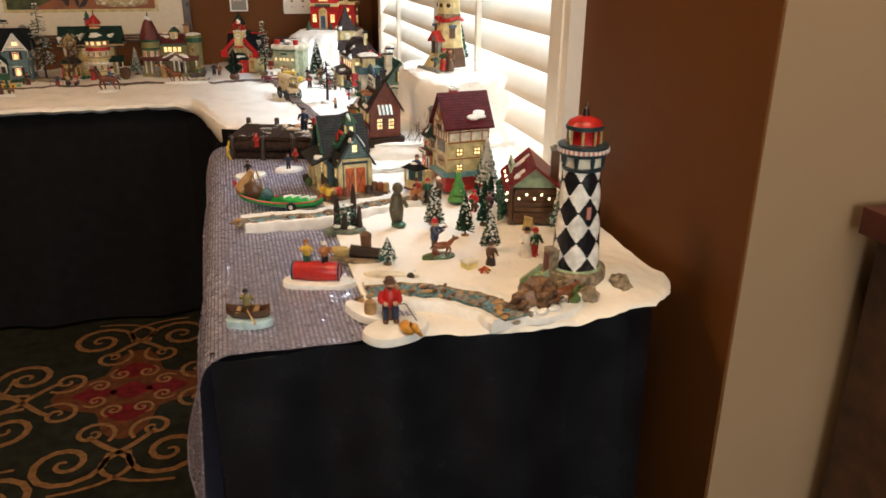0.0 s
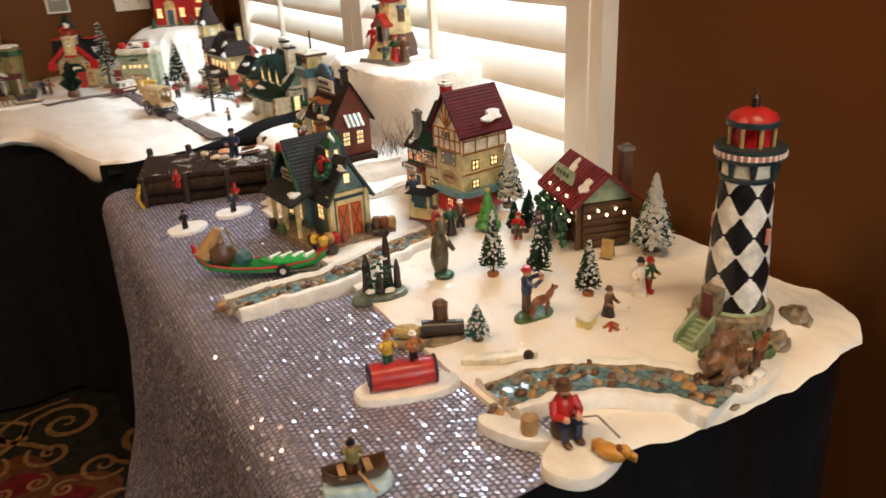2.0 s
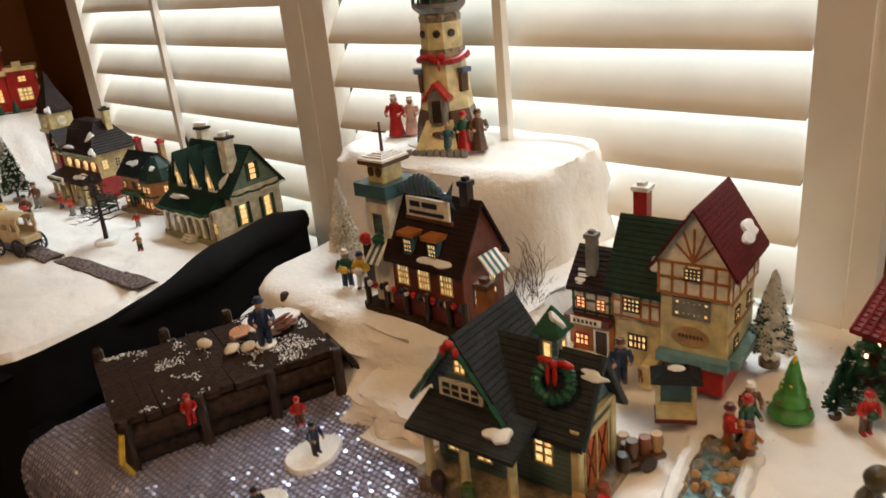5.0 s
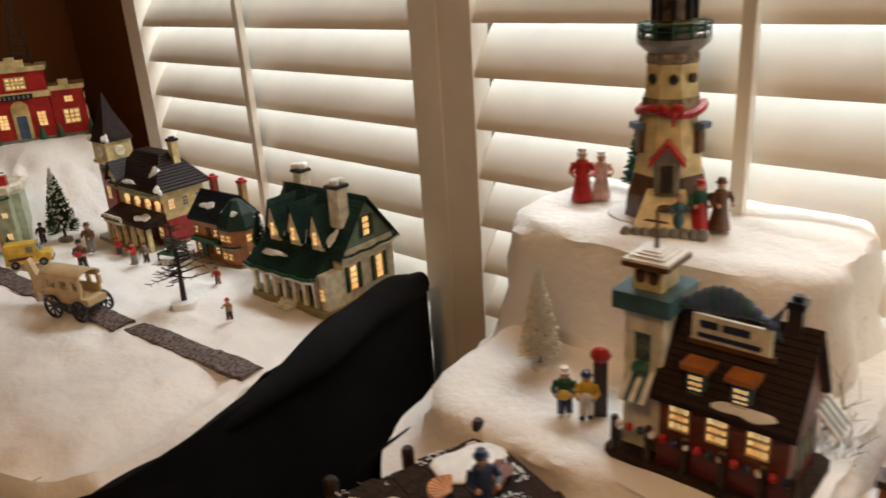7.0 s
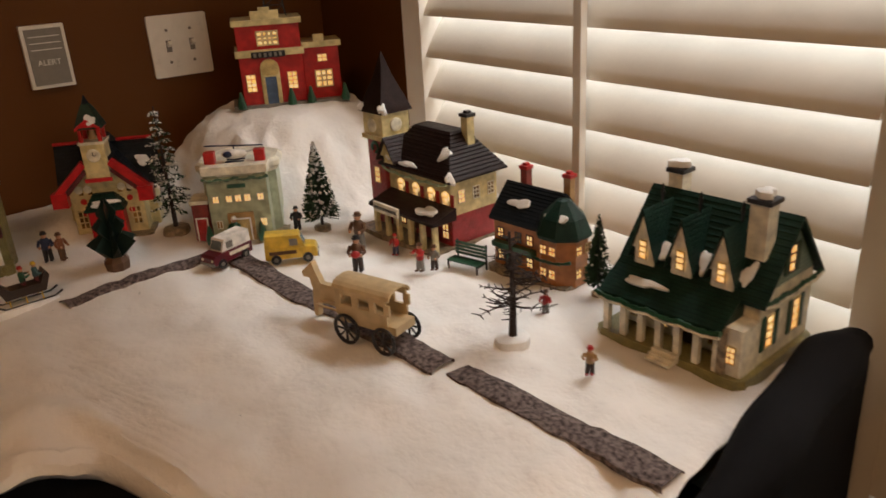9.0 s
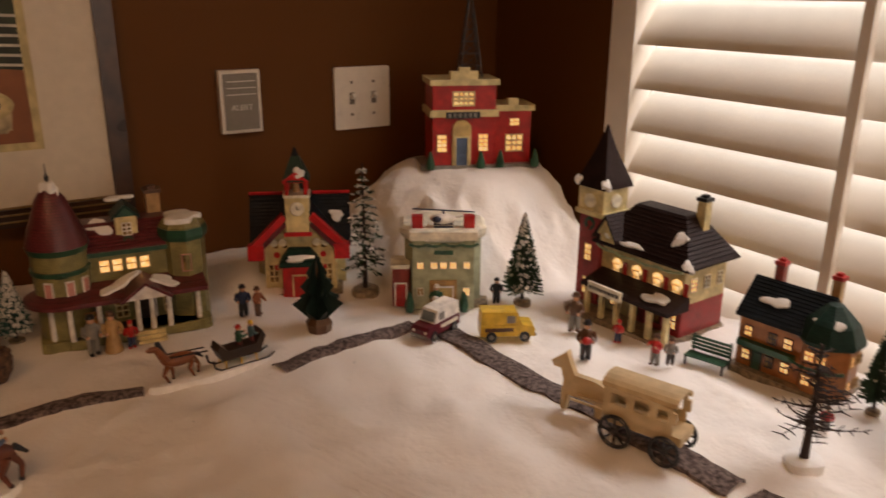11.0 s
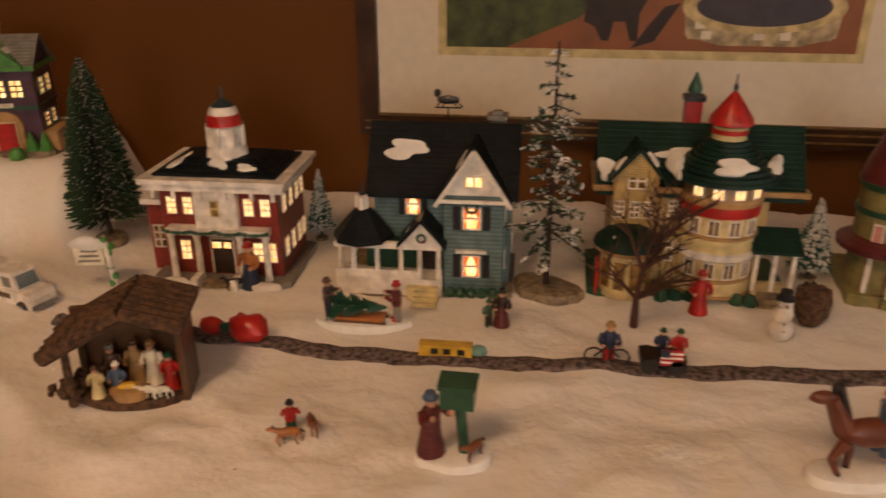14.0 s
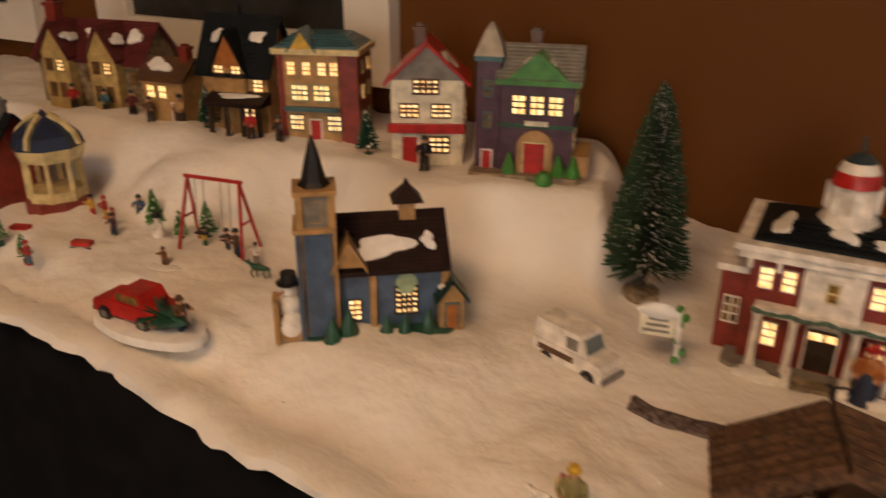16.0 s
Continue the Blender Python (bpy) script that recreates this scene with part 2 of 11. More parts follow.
        ob = new(name, me)
        if parent is not None:
            ob.parent = parent
        return tagged(ob, label) if label else ob


def thing(name, x, y, z, rz=0, label="", category="", group=""):
    e = new(name)
    e.empty_display_size = 0.02
    e.matrix_basis = pose(x, y, z, 0, 0, rz)
    return tagged(e, label, category, group)


def blob_outline(rx, ry, n, rough, seed):
    rnd = random.Random(seed)
    ph = [rnd.uniform(0, 6.28) for _ in range(3)]
    out = []
    for i in range(n):
        a = 2 * math.pi * i / n
        s = 1 + rough * (0.6 * math.sin(2 * a + ph[0]) + 0.5 * math.sin(3 * a + ph[1]) + 0.3 * math.sin(5 * a + ph[2]))
        out.append((rx * s * math.cos(a), ry * s * math.sin(a)))
    return out


def slab(outline, z0, z1, round_in=0.8):
    """A flat stone-like slab with a rounded upper rim."""
    g, n = Geo(), len(outline)
    rings = [(1.0, z0), (1.0, z0 + 0.55 * (z1 - z0)), (0.5 + 0.5 * round_in + 0.06, z0 + 0.88 * (z1 - z0)), (round_in, z1)]
    vs = [(x * s, y * s, z) for s, z in rings for x, y in outline]
    fs = [(j * n + i, j * n + (i + 1) % n, (j + 1) * n + (i + 1) % n, (j + 1) * n + i) for j in range(3) for i in range(n)]
    fs += [tuple(range(n - 1, -1, -1)), tuple(3 * n + i for i in range(n))]
    return g.add(vs, fs)


# ---- room ----
def structure(g, name, mt, smooth=False, label=""):
    return tagged(g.make(name, mt, None, smooth), label, name.split("_")[0], "", "structure")


YN, XE = 3.455, 0.62          # faces of the north wall and of the window wall
WY0, WY1, WZ0, WZ1 = 1.34, 3.06, 0.56, 1.74   # window opening
structure(Geo().box(-4.2, 3.2, -3.2, 3.9, -0.1, 0.0), "floor", CARPET, label="dark patterned hotel carpet with tan scrolls")
structure(Geo().box(-4.2, XE + 0.2, YN, YN + 0.15, 0, 2.7), "wall_north", WALLP, label="chocolate brown painted wall behind the village table")
g = Geo().box(XE, XE + 0.16, 0.79, WY0, 0, 2.7)
g.box(XE, XE + 0.16, WY1, YN - 0.002, 0, 2.7).box(XE, XE + 0.16, WY0, WY1, 0, WZ0).box(XE, XE + 0.16, WY0, WY1, WZ1, 2.7)
structure(g, "wall_east", WALLP, label="chocolate brown painted wall with a shuttered window")
# lighter than the other brown walls to carry the light falling on it
structure(Geo().box(XE + 0.003, 3.2, 0.787, 0.86, 0, 2.7), "wall_return", WALLP_LIT, label="satin brown wall turning the corner, its lit sheen put into the colour")
structure(Geo().box(-4.2, -4.05, -3.2, YN, 0, 2.7), "wall_west", WALLP, label="brown painted wall")
structure(Geo().box(3.05, 3.2, -3.2, 0.78, 0, 2.7), "wall_far_east", WALLP_LIT, label="brown wall in the lit paint tone, out of view")
# opening out of view, added beside the south fill to let sky in
g = Geo().box(-4.05, -0.8, -3.2, -3.05, 0, 2.7).box(1.2, 3.05, -3.2, -3.05, 0, 2.7).box(-0.8, 1.2, -3.2, -3.05, 0, 0.7).box(-0.8, 1.2, -3.2, -3.05, 2.2, 2.7)
structure(g, "wall_south", WALLP_LIT, label="painted wall behind the camera, its window opening added for light")
structure(Geo().box(-4.2, XE + 0.2, -3.2, 3.9, 2.7, 2.8).box(XE + 0.2, 3.2, -3.2, 0.86, 2.7, 2.8), "ceiling", CEIL, label="plain off-white ceiling")


def scrolls():
    """Spiral carpet scrolls and medallions, woven flat into the carpet."""
    def ribbon(g, pts, w):
        vs, fs = [], []
        for i, (x, y) in enumerate(pts):
            a, b = pts[max(0, i - 1)], pts[min(len(pts) - 1, i + 1)]
            d = Vector((b[0] - a[0], b[1] - a[1])).normalized()
            k = w * (0.55 + 0.45 * math.sin(math.pi * min(1, i / (len(pts) - 1) + 0.15)))
            vs += [(x - d.y * k, y + d.x * k, 0.003), (x + d.y * k, y - d.x * k, 0.003)]
        for i in range(len(pts) - 1):
            fs.append((2 * i, 2 * i + 1, 2 * i + 3, 2 * i + 2))
        g.add(vs, fs)

    def spiral(x, y, a0, r, hand, turns=1.6):
        return [(x + r * (1 - i / 26) ** 1.25 * math.cos(a0 + hand * turns * 6.28 * i / 24), y + r * (1 - i / 26) ** 1.25 * math.sin(a0 + hand * turns * 6.28 * i / 24)) for i in range(25)]

    g, med, red = Geo(), Geo(), Geo()
    P = 0.78
    for cx in range(-4, 2):
        for cy in range(-2, 3):
            X, Y = cx * P + 0.42 + (P / 2 if cy % 2 else 0), cy * P + 0.57
            if X > 0.4 or X < -3.9 or Y > 3.3:
                continue
            med.add([(X + (0.17 + 0.05 * math.cos(4 * a)) * math.cos(a), Y + (0.2 + 0.05 * math.cos(4 * a)) * math.sin(a), 0.0015) for a in [i * 6.283 / 40 for i in range(40)]], [tuple(range(40))])
            for sx, sy in ((0.1, 0), (-0.1, 0), (0, 0.12), (0, -0.12), (0, 0)):
                red.add([(X + sx + (0.05 + 0.012 * math.cos(4 * a)) * math.cos(a), Y + sy + 0.045 * math.sin(a), 0.0022) for a in [i * 6.283 / 20 for i in range(20)]], [tuple(range(20))])
            for q in range(8):
                a = q * 0.785 + 0.39
                hand = 1 if q % 2 else -1
                r = 0.2
                ribbon(g, spiral(X + r * math.cos(a), Y + 1.15 * r * math.sin(a), a + 1.2 * hand, 0.062, hand), 0.007)
                ribbon(g, spiral(X + 0.1 * math.cos(a), Y + 0.11 * math.sin(a), a, 0.034, -hand), 0.005)
                ribbon(g, spiral(X + 0.33 * math.cos(a), Y + 0.36 * math.sin(a), a + 2.2 * hand, 0.105, -hand, 1.9), 0.0095)
                ribbon(g, [(X + (0.22 + 0.24 * s / 12) * math.cos(a + hand * 0.5 * math.sin(s / 4)), Y + (0.24 + 0.24 * s / 12) * math.sin(a + hand * 0.5 * math.sin(s / 4))) for s in range(13)], 0.009)
    fl = bpy.data.objects["floor"]
    for gg, nm, mt in ((med, "carpet_medallion", RUST), (red, "carpet_flower", CRIM), (g, "carpet_scroll", SCROLL)):
        tagged(gg.make(nm, mt, fl), kind="stuff")


scrolls()


def window():
    e = tagged(new("window_1"), "white plantation shutters, louvres tilted almost shut", "window", "", "structure")
    xf = XE - 0.03
    g = Geo()
    g.box(xf, XE + 0.04, WY0 - 0.03, WY0 + 0.045, WZ0 - 0.05, WZ1 + 0.05).box(xf - 0.012, XE + 0.09, WY1 - 0.033, WY1 + 0.02, WZ0 - 0.05, WZ1 + 0.05)
    g.box(xf, XE + 0.04, WY0 + 0.046, WY1 - 0.031, WZ1 - 0.03, WZ1 + 0.05)
    g.make("window_frame", WHITE, e)
    Geo().box(XE - 0.06, XE + 0.1, WY0 - 0.04, WY1 + 0.03, WZ0 - 0.10, WZ0 - 0.052).make("window_sill", WHITE, e)
    for y0, y1 in ((2.252, 3.028), (1.388, 2.138)):
        p = Geo().box(xf - 0.004, xf + 0.03, y0 - 0.052, y0, WZ0 - 0.05, WZ1 - 0.032).box(xf - 0.004, xf + 0.03, y1, y1 + 0.05 if y1 < 2.5 else y1 + 0.0, WZ0 - 0.05, WZ1 - 0.032)
        p.box(xf - 0.004, xf + 0.03, y0 + 0.001, y1 - 0.001, WZ0 - 0.049, WZ0 + 0.022).make("shutter_panel", WHITE, e)
        for k in range(16):
            zc = WZ0 + (0.045 if y0 > 2 else 0.055) + 0.0697 * k
            c, s = math.cos(radians(54)), math.sin(radians(54))
            vs, n = [], 14
            for yy in (y0 + 0.002, y1 - 0.002):
                for i in range(n):
                    a = 2 * math.pi * i / n
                    u, w = 0.0435 * math.cos(a), 0.0052 * math.sin(a)
                    vs.append((xf + 0.022 - u * c + w * s, yy, zc - u * s - w * c))
            fs = [(i, (i + 1) % n, n + (i + 1) % n, n + i) for i in range(n)] + [tuple(range(n - 1, -1, -1)), tuple(range(n, 2 * n))]
            Geo().add(vs, fs).make("louvre", WHITE, e, True)
        ym = (y0 + y1) / 2
        Geo().box(xf - 0.031, xf - 0.019, ym - 0.007, ym + 0.007, WZ0 + 0.03, WZ1 - 0.06).make("tilt_rod", WHITE, e)
    Geo().box(xf - 0.002, xf + 0.0, 2.14, 2.2, WZ0, WZ1 - 0.04).make("stile_cover", WHITE, e)
    for z in (1.17, 1.6):
        Geo().box(xf - 0.008, xf - 0.001, WY1 - 0.012, WY1 + 0.012, z, z + 0.075).make("hinge", WHITE, e)


window()


# ---- tables, cloths and cotton snow ----
def sstep(a, b, v):
    t = max(0.0, min(1.0, (v - a) / (b - a)))
    return t * t * (3 - 2 * t)


def pl(pts, x):
    for (a, u), (b, w) in zip(pts, pts[1:]):
        if x <= b:
            return u + (w - u) * max(0, (x - a)) / (b - a)
    return pts[-1][1]


EDGE = [(-2.9, 2.88), (-1.77, 2.83), (-1.35, 2.795), (-1.1, 2.735), (-0.75, 2.63), (-0.15, 2.625), (-0.095, 2.56), (-0.065, 2.29), (-0.01, 2.19), (0.05, 2.175), (0.2, 2.2), (0.225, 2.236), (0.55, 2.245)]


def nz(x, y, s, k=0.0):
    return noise.noise(Vector((x * s, y * s, k)))


def snow_north(x, y):
    h = 0.755 + (0.005 + 0.008 * (1 - sstep(-1.4, -1.0, x))) * nz(x, y, 9) + 0.0045 * nz(x, y, 26, 3) + 0.0018 * nz(x, y, 75, 6)
    d = math.hypot((x - 0.43) * 0.95, (y - 3.27))
    hill = 1 - sstep(0.10, 0.285, d + 0.026 * nz(x, y, 12, 1) + 0.018 * abs(nz(x, y, 28, 16)))
    h += 0.155 * hill ** 0.7 + 0.05 * hill * (1 - hill) * (abs(nz(x, y, 21, 31)) + 0.5 * nz(x, y, 47, 32))
    q = (1 - sstep(-1.32, -1.255, x + 0.06 * nz(x, y, 8, 2) + 0.25 * (y - 3.3))) * sstep(3.06, 3.175, y + 0.05 * nz(x, y, 7, 5) - 0.05 * sstep(-1.5, -1.3, x))
    h += 0.105 * q
    h += 0.018 * (1 - sstep(-1.30, -1.1, x)) * sstep(2.8, 2.95, y) * (1 - q)
    h += 0.03 * math.exp(-((x - 0.02) / 0.09) ** 2 - ((y - 3.3) / 0.09) ** 2)
    h -= 0.010 * math.exp(-((x + 1.21 + 0.3 * (y - 2.8)) / 0.03) ** 2) * (1 - sstep(2.85, 3.0, y))
    puff = (1 - sstep(2.86, 3.02, y)) + 4 * q * (1 - q)
    h += puff * ((0.005 + 0.007 * (1 - sstep(-1.25, -1.0, x))) * abs(nz(x, y, 13, 11)) + 0.0035 * abs(nz(x, y, 27, 12)) + 0.0014 * nz(x, y, 70, 13) - 0.003)
    h += 0.030 * q * (1 - q) * nz(x, y, 17, 21)
    return h


def snow_edge(x):
    return sum(pl(EDGE, x + 0.012 * k) for k in range(-3, 4)) / 7


def snow_sheet(name, label, x0, x1, nx, edge, back, hf, drop, ny, thick=0.03):
    g, vs, fs = Geo(), [], []
    for i in range(nx + 1):
        x = x0 + (x1 - x0) * i / nx
        e = edge(x) + 0.006 * nz(x, 0, 9, 9) + 0.002 * nz(x, 0, 40, 4)
        dr = drop(x)
        h0 = hf(x, e + 0.03)
        col = [(x, e + 0.02, h0 - dr - 0.004), (x, e - 0.004, h0 - dr), (x, e - 0.018, h0 - 0.6 * dr), (x, e - 0.014, h0 - 0.25 * dr), (x, e + 0.004, h0 - 0.06 * dr)]
        col = [(a + 0.004 * nz(a * 3, c * 40, 12, 2), b + 0.006 * nz(a, c * 3, 25, 7), c) for a, b, c in col]
        for j in range(ny + 1):
            y = e + 0.03 + (back - e - 0.03) * j / ny
            col.append((x, y, hf(x, y) - 0.5 * min(0.03, dr) * (1 - sstep(0.0, 0.07, y - e - 0.03))))
        vs += col
    k = ny + 6
    for i in range(nx):
        for j in range(k - 1):
            a = i * k + j
            fs.append((a, a + k, a + k + 1, a + 1))
    base = len(vs)
    for i in (0, nx):
        o = i * k
        vs += [(vs[o + j][0], vs[o + j][1], vs[o + j][2] - thick) for j in range(k)]
        b = base if i == 0 else base + k
        for j in range(k - 1):
            q = (o + j, o + j + 1, b + j + 1, b + j)
            fs.append(q if i == 0 else q[::-1])
    ob = g.add(vs, fs).make(name, SNOW, None, True)
    return tagged(ob, label, "snow", "", "structure")


snow_sheet("snow_village", "white cotton batting snow with mounds and a raised terrace", -2.75, 0.54, 400, snow_edge, YN - 0.006, snow_north,
           lambda x: 0.008 + (0.018 + 0.05 * math.exp(-((x - 0.05) / 0.12) ** 2)) * (1 - sstep(0.19, 0.23, x)), 110)


def snow_right(x, y):
    h = 0.775 + 0.004 * nz(x, y, 11) + 0.002 * nz(x, y, 38, 3) + 0.001 * nz(x, y, 95, 6)
    h += 0.003 * abs(nz(x, y, 33, 8)) - 0.001
    h += 0.02 * math.exp(-((x - 0.50) / 0.07) ** 2 - ((y - 0.92) / 0.07) ** 2)
    h += 0.022 * sstep(1.38, 1.5, y) * sstep(0.32, 0.5, x) + 0.012 * sstep(1.45, 1.6, y) * sstep(0.2, 0.3, x)
    return h


snow_sheet("snow_harbour", "white cotton batting snow under the fishing village", 0.148, 0.59, 90, lambda x: 0.842 + 0.010 * math.sin(11 * x) + 9.0 * max(0.0, x - 0.50) ** 2, 1.63, snow_right, lambda x: 0.012, 130, 0.006)


def block_snow(name, label, x0, x1, y0, y1, z0, z1, seed, flare=1.0):
    """A draped block of batting: rounded box with soft dents."""
    n = 96
    g, vs, fs = Geo(), [], []
    cx, cy, hx, hy = (x0 + x1) / 2, (y0 + y1) / 2, (x1 - x0) / 2, (y1 - y0) / 2
    prof = [(1.10, 0.0), (1.07, 0.06), (1.045, 0.14), (1.03, 0.24), (1.015, 0.36), (1.005, 0.48), (1.0, 0.6), (0.995, 0.72), (0.985, 0.83), (0.965, 0.92), (0.94, 0.965), (0.90, 0.99), (0.84, 1.0), (0.7, 1.0), (0.55, 1.0), (0.4, 1.0), (0.25, 1.0), (0.1, 1.0), (0.02, 1.0)]
    for s, t in prof:
        for i in range(n):
            a = 2 * math.pi * i / n
            c, d = math.cos(a), math.sin(a)
            k = 1 / (abs(c) ** 5 + abs(d) ** 5) ** 0.2
            wide = 1 + (s - 1) * flare if s > 1 else s
            x, y = cx + hx * wide * k * c, cy + hy * wide * k * d
            w = 0.006 * nz(x, y + 3 * t, 34, seed) + 0.005 * abs(nz(x + 2 * t, y - t, 62, seed)) + 0.010 * nz(x + seed, y + 5 * t, 9) + 0.008 * math.sin(9 * a + seed) * (1 - t)
            vs.append((min(x + w * c, 0.60), y + w * d, z0 + (z1 - z0) * t + 0.005 * nz(x, y, 14, seed) + 0.002 * nz(x, y, 40, seed)))
    for j in range(len(prof) - 1):
        for i in range(n):
            q = (i + 1) % n
            fs.append((j * n + i, j * n + q, (j + 1) * n + q, (j + 1) * n + i))
    fs.append(tuple((len(prof) - 1) * n + i for i in range(n)))
    ob = g.add(vs, fs).make(name, SNOW, None, True)
    return tagged(ob, label, "snow", "", "structure")


block_snow("snow_terrace", "low riser draped in white cotton batting", 0.225, 0.66, 1.575, 1.95, 0.765, 0.834, 3, 2.2)
block_snow("snow_bank", "loose white cotton batting heaped behind the boathouse", 0.17, 0.40, 1.535, 1.68, 0.765, 0.796, 5, 1.6)
block_snow("snow_riser", "tall riser draped in white cotton batting", 0.405, 0.66, 1.625, 1.975, 0.78, 0.952, 7, 1.9)


def folding_table(x0, x1, y0, y1, z, label):
    t = thing("folding_table", (x0 + x1) / 2, (y0 + y1) / 2, 0, 0, label, "table")
    hx, hy = (x1 - x0) / 2, (y1 - y0) / 2
    Geo().box(-hx, hx, -hy, hy, z - 0.03, z).make("tabletop", GREY, t)
    for sx in (-1, 1):
        for sy in (-1, 1):
            Geo().tube((sx * (hx - 0.06), sy * (hy - 0.06), 0), (sx * (hx - 0.06), sy * (hy - 0.06), z - 0.03), 0.013).make("leg", GREY, t)


folding_table(-0.045, 0.53, 0.875, 1.92, 0.757, "folding table hidden under sequined and black cloth")
folding_table(-0.02, 0.53, 2.24, 3.44, 0.735, "folding table under the snow with black cloth")
folding_table(-2.7, -0.04, 2.9, 3.44, 0.735, "long folding table under the snow with black cloth")


def drape(name, label, path, z0, z1, amp, freq, mt, flare=0.03, nz_=14, lip=0.0, seed=0, step=0.012, category="cloth"):
    """A hanging cloth along a path in plan, with folds that open towards the floor."""
    pts, acc = [], 0.0
    for (ax, ay), (bx, by) in zip(path, path[1:]):
        L = math.hypot(bx - ax, by - ay)
        for i in range(max(1, int(L / step))):
            s = i / max(1, int(L / step))
            pts.append((ax + (bx - ax) * s, ay + (by - ay) * s, (by - ay) / L, -(bx - ax) / L, acc + L * s))
        acc += L
    pts.append((path[-1][0], path[-1][1], pts[-1][2], pts[-1][3], acc))
    for _ in range(4):
        pts = [pts[0]] + [(p[0], p[1], (o[2] + p[2] + q[2]) / 3, (o[3] + p[3] + q[3]) / 3, p[4]) for o, p, q in zip(pts, pts[1:], pts[2:])] + [pts[-1]]
    vs, fs = [], []
    for j in range(nz_ + 1):
        t = j / nz_
        for x, y, nx_, ny_, s in pts:
            fold = amp * (0.25 + 0.75 * t) * (math.sin(freq * s + 2.2 * noise.noise(Vector((s * 3, t * 0.8, seed)))) + 0.6 * noise.noise(Vector((s * 9, t * 2, seed + 4))))
            o = fold + flare * t ** 1.6
            if j == 0:
                o -= lip
            vs.append((x + nx_ * o, y + ny_ * o, z1 + (z0 - z1) * max(0.0, t - 0.02) + (0.004 if j == 0 else 0)))
    n = len(pts)
    for j in range(nz_):
        for i in range(n - 1):
            fs.append((j * n + i, (j + 1) * n + i, (j + 1) * n + i + 1, j * n + i + 1))
    ob = Geo().add(vs, fs).make(name, mt, None, True)
    return tagged(ob, label, category)


drape("table_skirt", "black plastic table skirt with soft creases over the table end", [(-0.052, 0.845), (0.49, 0.84), (0.53, 0.848), (0.548, 0.875)], 0.0, 0.763, 0.021, 37, VINYL, 0.012, 44, 0.012, 1, 0.004)
drape("table_skirt", "black cloth hanging from the village table to the carpet", [(-2.75, 2.89), (-1.77, 2.84), (-1.35, 2.805), (-1.1, 2.745), (-0.75, 2.645), (-0.15, 2.64), (-0.08, 2.56), (-0.045, 2.31), (-0.03, 2.17), (0.0, 2.145)],
      0.0, 0.728, 0.014, 24, CLOTH, 0.03, 14, 0.01, 2)
rings = []
for i in range(40):
    s = i / 39
    x = -0.02 + 0.565 * s
    r = 0.008 + 0.019 * sstep(0.2, 0.7, s) * (1 - 0.45 * sstep(0.9, 1.0, s)) + 0.002 * math.sin(23 * s)
    p = (x, 2.148 + 0.075 * s + 0.004 * math.sin(9 * s), 0.737 + 0.030 * sstep(0.2, 0.9, s))
    rings += [(p[0] + 0.1 * r * math.cos(k * 0.5236), p[1] + r * 1.15 * math.cos(k * 0.5236), p[2] + r * math.sin(k * 0.5236) + 0.002 * math.sin(9 * s + k)) for k in range(12)]
g = Geo().add(rings, [(12 * i + k, 12 * i + (k + 1) % 12, 12 * i + 12 + (k + 1) % 12, 12 * i + 12 + k) for i in range(39) for k in range(12)] + [tuple(range(11, -1, -1)), tuple(range(468, 480))])
tagged(g.make("cloth_roll", CLOTH, None, True), "black cloth rolled up at the edge of the snow", "cloth")
drape("table_skirt", "black cloth hanging below the rolled edge at the table end", [(-0.035, 2.16), (0.02, 2.138), (0.2, 2.165), (0.38, 2.186), (0.535, 2.203), (0.555, 2.24)], 0.0, 0.752, 0.006, 22, CLOTH, 0.02, 14, 0.0, 8)
drape("table_skirt", "black cloth hanging behind the harbour table", [(0.60, 1.965), (0.2, 1.965), (-0.05, 1.93)], 0.0, 0.77, 0.01, 24, CLOTH, 0.01, 10, 0.01, 5)


